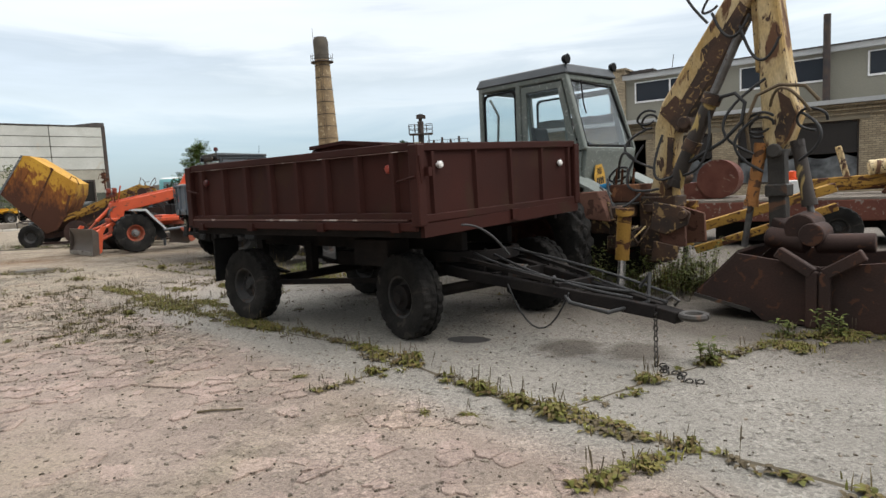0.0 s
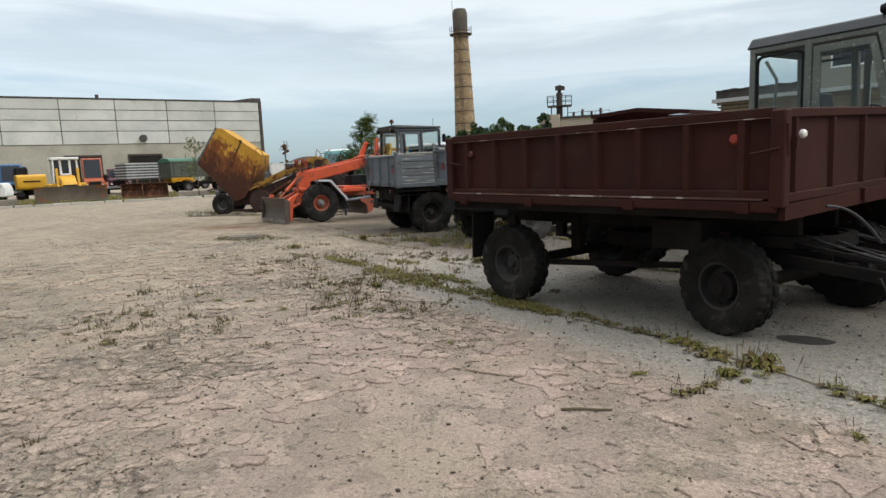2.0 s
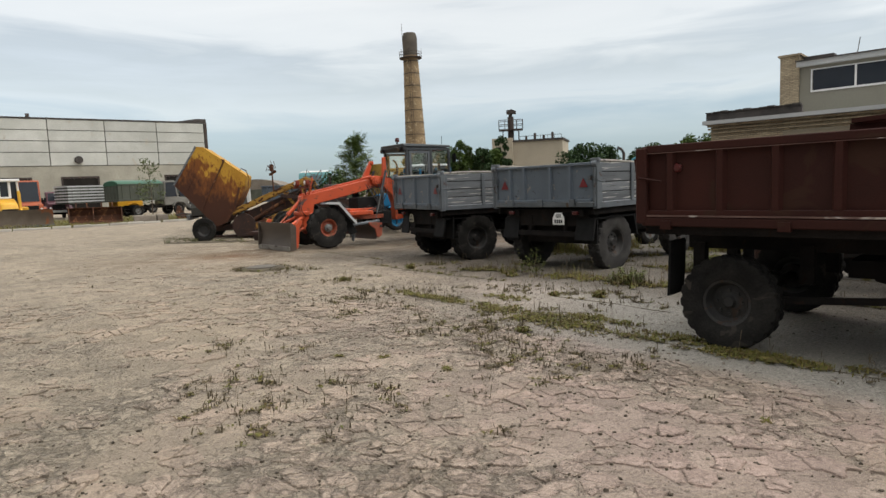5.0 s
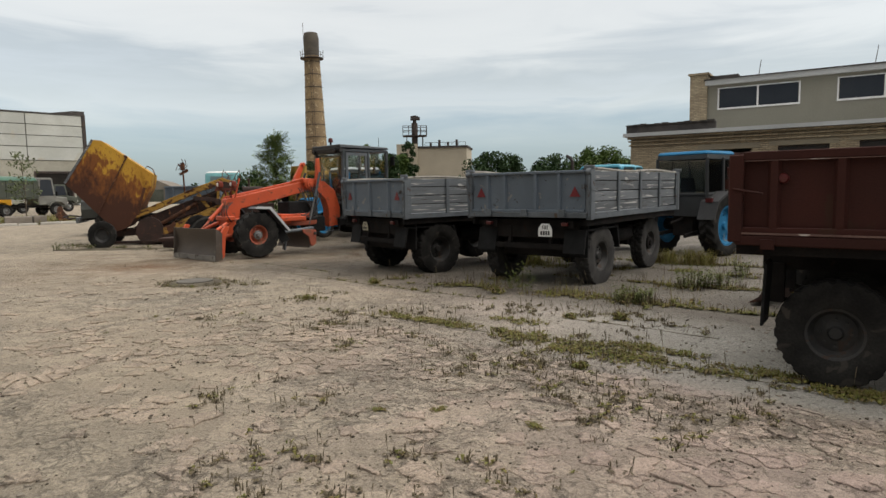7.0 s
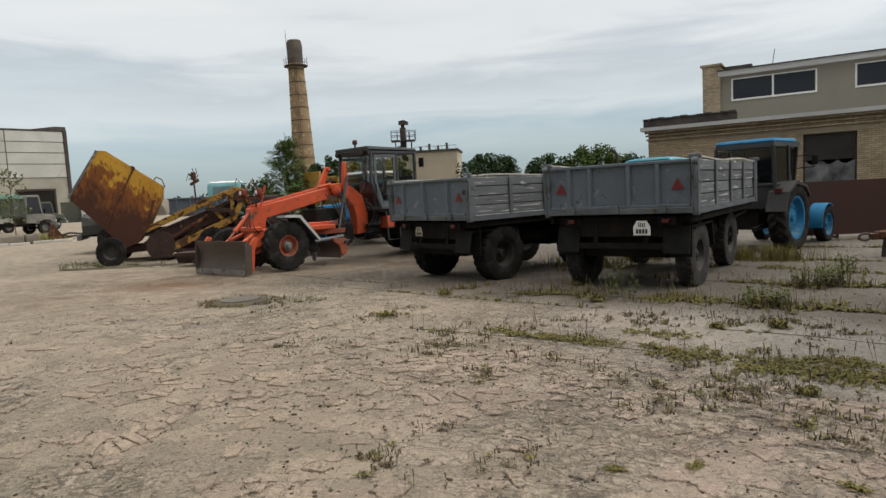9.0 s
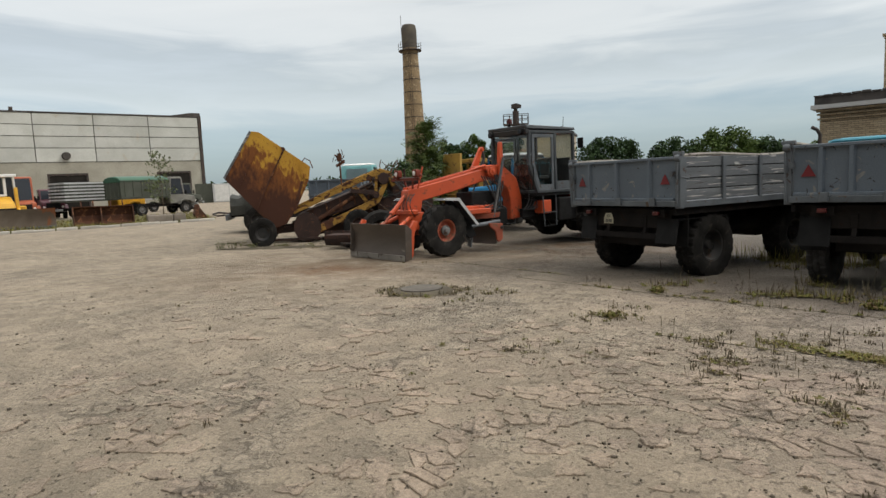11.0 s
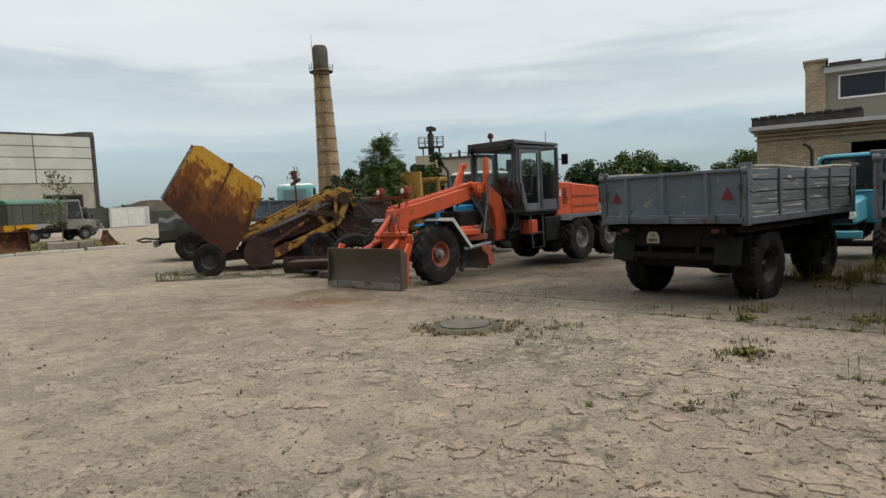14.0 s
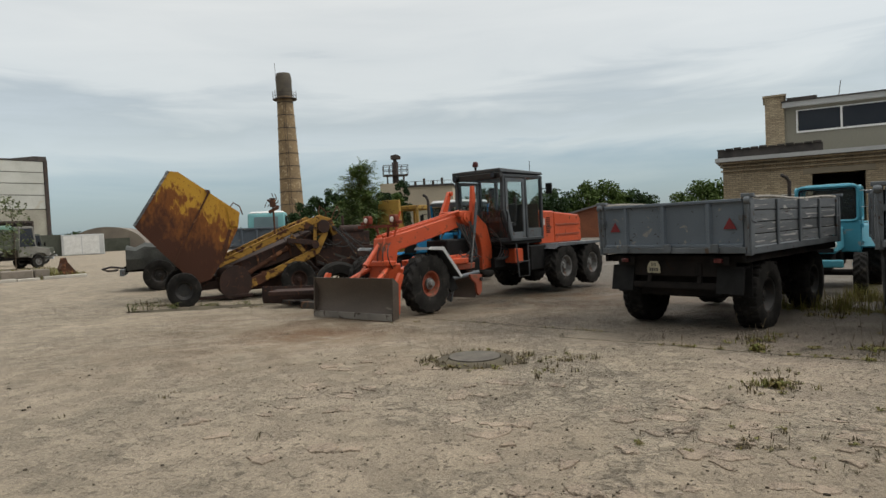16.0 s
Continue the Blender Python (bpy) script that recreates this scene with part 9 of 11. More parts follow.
# low flatbed with parts, behind the excavator
def flatbed(m):
    t = thing("low_flatbed", m, "low red-brown flatbed trailer with weathered planks", "trailer")
    P("side_beam", M_REDDULL, t, lambda b: [beam(b, (0, y, 0.68), (9.0, y, 0.68), 0.12, 0.40) for y in (0.0, 2.4)], "faded red-brown side beam", bevel=0.015)
    for k in range(11):
        P("plank", M_GREYWOOD, t, lambda b: box(b, (0, -0.05 + 0.225 * k, 0.885), (9.0, 0.16 + 0.225 * k, 0.93 + 0.008 * (k % 3))))
    P("cross_member", M_CHASSIS, t, lambda b: [beam(b, (x, 0.05, 0.6), (x, 2.35, 0.6), 0.1, 0.2) for x in (0.5, 3, 5.5, 8)])
    for x in (3.4, 4.5):
        for y, s in ((0.35, -1), (2.05, 1)):
            wheel(t, x, y, 0.40, 0.24, 0.2, M_RIM, M_RUBBER, 18, s)
    # dark rails and boxes added in place of the shadow beneath the planks
    P("under_frame", M_CHASSIS, t, lambda b: [box(b, (0.2, 0.55, 0.30), (8.8, 0.75, 0.58)), box(b, (0.2, 1.65, 0.30), (8.8, 1.85, 0.58)), box(b, (1.2, 0.3, 0.06), (2.6, 2.1, 0.56)), box(b, (5.4, 0.3, 0.06), (6.6, 2.1, 0.56))])
    P("support_block", M_PLINTH, t, lambda b: [box(b, (x, 0.2, 0.0), (x + 0.6, 0.9, 0.46)) for x in (0.3, 6.8)])
    return t


M_REDDULL = surf("faded_red_brown_paint", (0.15, 0.055, 0.038), (0.11, 0.042, 0.03), 1.5, 0.8, wear=(0.24, 0.19, 0.16), wear_amount=0.32, wear_scale=11)
M_GREYWOOD = surf("weathered_grey_plank", (0.22, 0.19, 0.16), (0.16, 0.14, 0.115), 2.5, 0.95, vary=0.15)
flatbed(pose(4.6, 14.6, 0, 0, 0, -32))
solo("fuel_tank", (lambda b: (tube(b, [(0, -0.45, 0.42), (0, 0.45, 0.42)], 0.42, 22), box(b, (-0.7, -0.4, 0.0), (-0.1, 0.4, 0.36)), b)[2])(B()), M_REDRUST, "dull maroon drum lying on the flatbed", "drum", pose(6.1, 14.7, 0.95, 0, 0, -32))


def attachment(m):
    t = thing("yellow_digger_attachment", m, "chipped pale yellow digger attachment lying on the planks", "machine part")
    P("frame_beam", M_YELLOW, t, lambda b: [beam(b, (-1.2, 0, 0.22), (1.4, 0.1, 0.34), 0.2, 0.22), beam(b, (-0.6, 0.4, 0.15), (0.9, 0.3, 0.2), 0.16, 0.18)], bevel=0.02)
    P("cylinder", M_YELLOWCREAM, t, lambda b: [tube(b, [(-0.1, -0.15, 0.52), (0.5, -0.05, 0.56)], 0.15, 14), tube(b, [(0.5, -0.05, 0.56), (0.8, 0, 0.58)], 0.10, 12)])
    P("lever", M_YELLOWCREAM, t, lambda b: beam(b, (-0.45, 0.0, 0.30), (-0.62, 0.0, 0.98), 0.10, 0.12), bevel=0.02)
    P("hook_arm", M_RUSTY, t, lambda b: tube(b, [(0.6, 0.1, 0.5), (1.2, 0.15, 0.62), (1.6, 0.2, 0.45), (1.75, 0.2, 0.15)], 0.06, 8))
    P("chain_heap", M_IRON, t, lambda b: [tube(b, [(1.0 + 0.2 * math.cos(k), 0.2 * math.sin(k * 1.7), 0.42 + 0.05 * (k % 3)), (1.2 + 0.2 * math.cos(k + 1), 0.2 * math.sin(k * 1.7 + 1), 0.46 + 0.05 * (k % 2))], 0.04, 6) for k in range(9)])
    P("strut", M_RUSTY, t, lambda b: [beam(b, (0.4, 0, 0.3), (0.15, -0.1, 0.0), 0.06, 0.08), beam(b, (0.3, 0, 0.28), (0.65, 0.1, 0.0), 0.05, 0.06)])
    return t


attachment(pose(8.6, 13.4, 0.945, 0, 0, -32))
solo("beacon_lamp", (lambda b: (box(b, (-0.10, -0.10, 0.0), (0.10, 0.10, 0.05)), lathe(b, [(0, 0.05), (0.08, 0.05), (0.08, 0.17), (0, 0.19)], 12, pose(0, 0, 0, 90, 0, 0)), b)[2])(B()), M_LAMP_ORANGE, "orange warning lamp on a white box", "lamp", pose(7.0, 13.5, 1.29, 0, 0, -30))
solo("battery_box", (lambda b: (box(b, (-0.35, -0.2, 0), (0.35, 0.2, 0.34)), b)[1])(B()), M_WHITE, "off-white steel box on the flatbed", "box", pose(7.0, 13.5, 0.945, 0, 0, -30), bevel=0.02)

# dark brown steel screen before the workshop
screen = thing("steel_screen", stand(3.0, 20.6, -6), "plain dark brown sheet-steel screen on the ground", "screen")
P("sheet", M_BROWNSHEET, screen, lambda b: box(b, (0, 0, 0.12), (3.1, 0.03, 1.55)))
for x in (0.2, 1.5, 2.9):
    P("post", M_BROWNSHEET, screen, lambda b: [beam(b, (x, 0.06, 0), (x, 0.06, 1.5), 0.06, 0.06), beam(b, (x, 0.06, 0.05), (x, 0.7, 0.05), 0.06, 0.05), beam(b, (x, 0.66, 0.05), (x, 0.08, 0.9), 0.04, 0.04)])
trestle = thing("plank_trestle", stand(1.2, 10.9, -8), "weathered plank bridging low timber blocks", "plank")
P("plank", M_GREYWOOD, trestle, lambda b: box(b, (-0.9, -0.16, 0.52), (1.5, 0.16, 0.59)), at=pose(0, 0, 0, 0, 4, 0))
for x0, zt in ((-0.6, 0.50), (0.9, 0.44)):
    P("block", M_GREYWOOD, trestle, lambda b: box(b, (x0, -0.15, 0.0), (x0 + 0.3, 0.15, zt)))


# ---- the row along the verge by the hall ----
def bulldozer(m):
    t = thing("bulldozer", m, "yellow and white bulldozer with a wide worn blade", "bulldozer")
    for s in (-1, 1):
        P("track", M_CHASSIS, t, lambda b: prism(b, [(-2.1, 0.45), (-1.8, 0.08), (1.1, 0.08), (1.45, 0.45), (1.1, 0.85), (-1.8, 0.9)], s * 0.95 - 0.25, s * 0.95 + 0.25), "black crawler track", bevel=0.05)
        P("lift_ram", M_YELLOWCLEAN, t, lambda b: [beam(b, (1.15, s * 0.62, 1.1), (0.95, s * 0.62, 2.35), 0.16, 0.2), tube(b, [(1.25, s * 0.62, 1.2), (2.2, s * 0.62, 0.7)], 0.09, 10)], bevel=0.02)
        P("push_arm", M_YELLOWCLEAN, t, lambda b: beam(b, (-0.5, s * 1.3, 0.5), (2.2, s * 1.3, 0.45), 0.16, 0.22))
    P("hood", M_YELLOWCLEAN, t, lambda b: [hexa(b, [(0.1, -0.55, 0.8), (1.9, -0.5, 0.8), (1.9, 0.5, 0.8), (0.1, 0.55, 0.8), (0.1, -0.5, 1.9), (1.6, -0.42, 1.55), (1.6, 0.42, 1.55), (0.1, 0.5, 1.9)]), box(b, (-1.7, -1.2, 0.9), (0.1, 1.2, 1.35))], bevel=0.06)
    P("grille", M_BLACK, t, lambda b: box(b, (1.91, -0.42, 0.75), (1.95, 0.42, 1.25)))

    def cab(b):
        for x in (-1.5, 0.05):
            for s in (-1, 1):
                bars(b, [((x, s * 0.75, 1.35), (x, s * 0.70, 3.0))], 0.12)
        bars(b, [((0.05, -0.28, 1.9), (0.0, -0.28, 3.0)), ((0.05, 0.28, 1.9), (0.0, 0.28, 3.0)), ((0.05, -0.3, 1.95), (0.05, 0.3, 1.95))], 0.14)
        box(b, (-1.65, -0.85, 2.95), (0.2, 0.85, 3.12))
    P("cab", M_WHITE, t, cab, "white cab frame", bevel=0.03)
    P("cab_glass", M_GLASSDARK, t, lambda b: box(b, (-1.48, -0.72, 1.4), (0.0, 0.72, 2.94)))
    bl = P("blade", M_BLADE, t, lambda b: prism(b, [(0.0, 0.0), (-0.12, 0.3), (-0.12, 0.8), (0.02, 1.15), (0.06, 1.15), (-0.06, 0.8), (-0.06, 0.3), (0.06, 0.0)], -2.1, 2.1), "wide worn steel blade with rusty corners", at=pose(2.45, 0, 0.02))
    P("cutting_edge", M_GREYFRAME, bl, lambda b: box(b, (0.065, -2.1, 0.0), (0.09, 2.1, 0.2)))
    return t


M_BLADE = surf("worn_blade_steel", (0.13, 0.105, 0.08), (0.085, 0.063, 0.047), 0.9, 0.7, wear=(0.17, 0.065, 0.03), wear_amount=0.38, wear_scale=0.6)
bulldozer(pose(-35.9, 38.45, 0, 0, 0, -42))


def mini_digger(m):
    t = thing("crawler_digger", m, "yellow crawler digger seen from its counterweight", "excavator")
    for s in (-1, 1):
        P("track", M_CHASSIS, t, lambda b: prism(b, [(-1.4, 0.35), (-1.1, 0.06), (1.1, 0.06), (1.4, 0.35), (1.1, 0.65), (-1.1, 0.65)], s * 0.8 - 0.22, s * 0.8 + 0.22), bevel=0.05)
    P("house", M_YELLOWCLEAN, t, lambda b: [prism(b, round_rect(2.5, 1.25, 0.25, 4, -0.1, 1.5), -1.05, 1.05)], "rounded yellow engine housing", bevel=0.05)
    P("cab", M_BLACK, t, lambda b: box(b, (-0.2, 0.1, 1.9), (1.2, 1.0, 2.75)), bevel=0.08)
    P("base", M_CHASSIS, t, lambda b: tube(b, [(0, 0, 0.4), (0, 0, 0.9)], 0.6, 16))
    P("badge", M_BLACK, t, lambda b: box(b, (-1.375, -0.6, 1.5), (-1.355, 0.6, 1.62)))
    return t


mini_digger(pose(-46.6, 46.2, 0, 0, 0, 140))


def pickup(m, paint, label, h=1.75):
    t = thing("delivery_van", m, label, "van")
    P("body", paint, t, lambda b: prism(b, [(-2.2, 0.35), (-2.2, 1.0), (-2.0, h), (0.5, h), (1.05, 1.15), (2.0, 0.95), (2.15, 0.7), (2.15, 0.35)], -0.85, 0.85), bevel=0.08)
    for s in (-1, 1):
        P("side_window", M_GLASSDARK, t, lambda b: prism(b, [(-1.85, 1.1), (-1.8, h - 0.12), (0.42, h - 0.12), (0.85, 1.12)], s * 0.853 - 0.004, s * 0.853 + 0.004))
        for x in (-1.4, 1.35):
            wheel(t, x, s * 0.76, 0.32, 0.2, 0.19, M_RIMGREY, M_RUBBER, 18, s)
        P("headlamp", M_LAMP_WHITE, t, lambda b: box(b, (2.12, s * 0.6 - 0.14, 0.68), (2.17, s * 0.6 + 0.14, 0.84)))
    P("windscreen", M_GLASSDARK, t, lambda b: hexa(b, [(1.03, -0.72, 1.2), (1.06, -0.72, 1.2), (1.06, 0.72, 1.2), (1.03, 0.72, 1.2), (0.54, -0.66, h - 0.08), (0.57, -0.66, h - 0.08), (0.57, 0.66, h - 0.08), (0.54, 0.66, h - 0.08)]))
    P("bumper", M_BLACK, t, lambda b: box(b, (2.16, -0.82, 0.36), (2.24, 0.82, 0.52)))
    return t


M_ORANGEFAR = surf("red_orange_lorry_paint", (0.36, 0.085, 0.032), (0.26, 0.065, 0.028), 0.8, 0.6, wear=(0.12, 0.05, 0.03), wear_amount=0.3, wear_scale=1.5)
M_MAROON = surf("dark_maroon_paint", (0.08, 0.015, 0.025), (0.06, 0.012, 0.02), 0.8, 0.5)
M_CABPALE = surf("weathered_pale_grey_cab", (0.20, 0.195, 0.17), (0.13, 0.125, 0.11), 1.2, 0.6)
M_GREENPAINT = surf("dark_green_lorry_paint", (0.02, 0.10, 0.055), (0.018, 0.08, 0.045), 0.8, 0.5)
M_OLIVE = surf("grey_olive_body_paint", (0.085, 0.092, 0.075), (0.06, 0.066, 0.052), 0.8, 0.7)
M_BLUEFAR = surf("lorry_blue_paint", (0.03, 0.105, 0.23), (0.022, 0.08, 0.18), 0.8, 0.6, wear=(0.10, 0.12, 0.14), wear_amount=0.28, wear_scale=1.5)
M_ALU = surf("ribbed_grey_body_paint", (0.34, 0.34, 0.33), (0.26, 0.26, 0.255), 0.6, 0.6)
ROW = "vehicles parked along the hall"
lorry(pose(-50.6, 43.5, 0, 0, 0, -40), M_ORANGEFAR, "orange lorry parked facing the yard", L=6.5, body=(1.4, 2.4), body_mat=M_ORANGEFAR, group=ROW, cab_h=2.6)
lorry(pose(-49.2, 46.9, 0, 0, 0, -42), M_BLUEFAR, "blue lorry with blue drop sides", L=6.5, body=(1.5, 2.9), body_mat=M_BLUEFAR, group=ROW, cab_h=3.1)
lorry(pose(-46.0, 52.6, 0, 0, 0, -44), M_ORANGEFAR, "orange-red tractor unit with dark windows", L=6.0, body=None, group=ROW, cab_h=3.5)
lorry(pose(-45.8, 55.6, 0, 0, 0, -46), M_MAROON, "dark maroon lorry parked in the row", L=6.0, body=(1.2, 1.8), body_mat=M_MAROON, group=ROW, cab_h=2.5)
lorry(pose(-40.65, 57.4, 0, 0, 0, 62), M_YELLOWCLEAN, "yellow-cabbed tipper with pale slatted body sides", L=6.05, body=(1.45, 2.9), body_mat=M_OLIVE, group=ROW, cab_h=3.2, slats=M_FASCIA)
lorry(pose(-36.07, 57.4, 0, 0, 0, 62), M_CABPALE, "grey-cabbed tipper with an olive body under green tarpaulin", L=6.05, body=(1.5, 2.85), body_mat=M_OLIVE, group=ROW, cab_h=3.1, tarp=M_GREENPAINT)
lorry(pose(-40.6, 68.0, 0, 0, 0, 62), M_OLIVE, "drab lorry with an open pale frame", L=6.5, body=(1.3, 1.9), body_mat=M_ALU, group=ROW, cab_h=2.7)
pickup(pose(-47.0, 41.6, 0.08, 0, 0, -150), M_WHITE, "white car parked on the verge before the lorries", 1.45)


# verge, kerb and buckets
def kerb_line(n):
    x0, y0, x1, y1 = -46.0, 24.8, -25.0, 41.2
    return x0 + (x1 - x0) * n, y0 + (y1 - y0) * n


verge = thing("verge", Matrix(), "low grassy verge edged with pale worn kerbstones", "verge", kind="structure")
M_VERGE = surf("rough_short_turf", (0.07, 0.085, 0.022), (0.12, 0.10, 0.05), 0.7, 0.95, grain=0.35, grain_scale=14)
M_KERB = surf("chalky_kerbstone", (0.46, 0.43, 0.38), (0.34, 0.32, 0.28), 1.5, 0.95, vary=0.2)
P("turf", M_VERGE, verge, lambda b: hexa(b, [(-46.2, 25.1, -0.05), (-25.2, 41.5, -0.05), (-31.0, 52.5, -0.05), (-57.0, 42.0, -0.05), (-46.2, 25.1, 0.10), (-25.2, 41.5, 0.10), (-31.0, 52.5, 0.08), (-57.0, 42.0, 0.08)]))
bm = B()
box(bm, (-0.47, -0.10, -0.05), (0.47, 0.10, 0.15))
kerb_me = mesh_of("kerbstone", bm, M_KERB, 0.02)
kyaw = math.degrees(math.atan2(41.2 - 24.8, 21.0))
for k in range(27):
    x, y = kerb_line((k + 0.5) / 27)
    part("kerbstone", kerb_me, None, verge, at=pose(x + 0.04 * math.sin(k * 2.3), y + 0.06 * math.sin(k * 1.3), -0.03 * (k % 3 == 0), 0, 0, kyaw + 2.5 * math.sin(k * 1.9)))


def dig_bucket(m, w, label):
    t = thing("digger_bucket", m, label, "bucket", "buckets on the verge")
    prof = [(0.55, 0.0), (0.0, 0.02), (-0.45, 0.22), (-0.6, 0.6), (-0.45, 1.0), (-0.15, 1.12), (-0.15, 1.08), (-0.42, 0.97), (-0.55, 0.6), (-0.42, 0.26), (0.0, 0.07), (0.55, 0.04)]
    P("shell", M_RUSTY, t, lambda b: prism(b, prof, -w / 2, w / 2), "curved rusty shell")
    for s in (-1, 1):
        P("cheek", M_RUSTY, t, lambda b: prism(b, [(0.55, 0.0), (0.0, 0.02), (-0.45, 0.22), (-0.6, 0.6), (-0.45, 1.0), (-0.15, 1.12), (0.1, 0.75)], s * w / 2 - 0.02, s * w / 2 + 0.02))
    for k in range(5):
        P("tooth", M_STEELDARK, t, lambda b: hexa(b, [(0.5, -0.05, 0.0), (0.75, -0.02, 0.0), (0.75, 0.02, 0.0), (0.5, 0.05, 0.0), (0.5, -0.05, 0.08), (0.75, -0.02, 0.02), (0.75, 0.02, 0.02), (0.5, 0.05, 0.08)]), at=pose(0, -w / 2 + 0.1 + (w - 0.2) * k / 4, 0.01))
    for y in (-0.3, 0.3):
        P("lug", M_RUSTY, t, lambda b: prism(b, [(-0.5, 0.95), (-0.1, 1.1), (-0.2, 1.45), (-0.4, 1.4)], y - 0.03, y + 0.03))
    return t


dig_bucket(pose(-31.7, 39.7, 0.02, 0, 0, -50), 1.5, "dark rusty digger bucket on the verge")
dig_bucket(pose(-29.9, 39.6, 0.02, 0, 0, -55), 1.6, "wide rust-brown digger bucket lying open")
dig_bucket(pose(-26.2, 42.0, 0.02, 0, 0, 35) @ Matrix.Diagonal((0.7, 0.9, 0.66, 1)), 0.9, "small toothed bucket by the kerb")
for k, (x, y, l) in enumerate(((-27.6, 39.9, 1.3), (-28.6, 40.8, 0.5), (-26.9, 40.6, 0.7), (-36.3, 33.6, 1.6), (-38.4, 32.4, 1.2), (-40.6, 30.9, 1.4))):
    solo("timber_block", (lambda b: (box(b, (-l / 2, -0.25, 0), (l / 2, 0.25, 0.42)), b)[1])(B()), M_GREYWOOD, "weathered squared timber lying on the verge", "timber", pose(x, y, 0.08, 0, 0, 30 + 11 * k), "timber blocks", bevel=0.04)

# stores in the distance
store = thing("steel_container", pose(-52.6, 104, 0, 0, 0, 20), "pale steel container with twin doors", "container")
P("body", M_FASCIA, store, lambda b: box(b, (-1.2, 0, 0), (4.2, 3, 3.0)), bevel=0.05)
P("dark_side", M_OLIVE, store, lambda b: box(b, (-3.9, 0.6, 0), (-1.25, 4, 3.1)), "grey-green lean-to")
P("door", M_WHITE, store, lambda b: [box(b, (-0.9 + 2.3 * k, -0.04, 0.15), (1.3 + 2.3 * k, -0.004, 2.8)) for k in (0, 1)])
M_ROOFBROWN = surf("dull_brown_roof_sheet", (0.20, 0.175, 0.145), (0.15, 0.13, 0.11), 0.4, 0.9)
barn = thing("round_roofed_store", pose(-58, 131, 0, 0, 0, 10), "grey round-roofed store in the distance", "building")
P("shell", M_ROOFBROWN, barn, lambda b: prism(b, [(7 * math.cos(a), 4.6 * math.sin(a)) for a in np.linspace(0, math.pi, 15)], 0, 16), "grey arched shell")
P("end_wall", M_OLIVE, barn, lambda b: box(b, (-4, -0.2, 0), (4, -0.01, 2.4)))
shed = thing("brick_shed", pose(12.5, 66, 0, 0, 0, -20), "low red brick shed with a grey sheet roof", "building")
M_REDBRICK = surf("weathered_red_brick", (0.26, 0.10, 0.055), (0.20, 0.08, 0.05), 0.6, 0.95, grain_scale=8)
P("wall", M_REDBRICK, shed, lambda b: prism(b, [(-3.5, 0), (-3.5, 2.3), (0, 3.2), (3.5, 2.3), (3.5, 0)], 0, 14))
M_ROOFGREY = surf("grey_sheet_roofing", (0.22, 0.21, 0.20), (0.17, 0.165, 0.16), 0.5, 0.85)
for s in (-1, 1):
    P("roof_slope", M_ROOFGREY, shed, lambda b: hexa(b, [(0, -0.3, 3.21), (s * 3.9, -0.3, 2.21), (s * 3.9, 14.3, 2.21), (0, 14.3, 3.21), (0, -0.3, 3.36), (s * 3.9, -0.3, 2.36), (s * 3.9, 14.3, 2.36), (0, 14.3, 3.36)]))


# ---- trees ----
def leaf_cloud(rng, centres, spread_, n, size):
    """Many small folded leaves round a set of clump centres."""
    c = np.array([centres[i] for i in rng.integers(0, len(centres), n)])
    off = rng.normal(0, 1, (n, 3))
    off *= np.minimum(1.0, 1.35 / np.linalg.norm(off, axis=1))[:, None]
    p = c[:, :3] + off * (c[:, 3:4] * spread_)
    a = rng.normal(0, 1, (n, 3))
    a /= np.linalg.norm(a, axis=1)[:, None]
    b = np.cross(a, rng.normal(0, 1, (n, 3)))
    b /= np.linalg.norm(b, axis=1)[:, None]
    s = size * rng.uniform(0.6, 1.3, n)[:, None]
    v = np.stack([p - a * s, p - b * s * 0.5, p + a * s, p + b * s * 0.5], 1).reshape(-1, 3)
    f = np.arange(4 * n).reshape(-1, 4)
    return v, f


def tree(m, h, w, label, seed, mat, leaves=2600, leaf=0.22, base=0.25, cone=0.0, trunk=0.16, group="", clumps=26):
    rng = np.random.default_rng(seed)
    t = thing("tree", m, label, "tree", group)
    cs, limbs = [], []
    for k in range(clumps):
        u = rng.uniform(0, 1)
        z = h * (base + (0.93 - base) * u)
        prof = (1 - u) ** 0.8 if cone else math.sqrt(max(0.0, 1 - (2 * u - 0.9) ** 2 / 1.3))
        a, r = rng.uniform(0, 2 * math.pi), w / 2 * prof * rng.uniform(0.35, 0.95)
        cs.append((r * math.cos(a), r * math.sin(a), z, w * (0.065 if cone else 0.15) * rng.uniform(0.6, 1.2)))
        if k % 3 == 0:
            limbs.append((r * math.cos(a), r * math.sin(a), z))

    def wood(b):
        tube(b, [(0, 0, 0), (0.02 * h * math.sin(seed), 0.02 * h, h * 0.45), (0.03 * h * math.cos(seed), 0.0, h * 0.93)], trunk, 8, trunk * 0.15)
        for x, y, z in limbs:
            tube(b, [(0, 0, max(0.2, z * 0.62)), (x * 0.5, y * 0.5, z * 0.86), (x, y, z)], trunk * 0.32, 5, trunk * 0.06)
    P("trunk", M_BARK, t, wood)
    v, f = leaf_cloud(rng, cs, 1.0, leaves, leaf)
    v[:, 2] = np.maximum(v[:, 2], 0.15)
    me = bpy.data.meshes.new("crown")
    me.from_pydata(v.tolist(), [], f.tolist())
    me.materials.append(mat)
    part("crown", me, None, t)
    return t


M_LEAFYOUNG = surf("light_young_foliage", (0.11, 0.155, 0.045), (0.075, 0.11, 0.032), 2.0, 0.7, grain=0.3, grain_scale=12, bump=0)


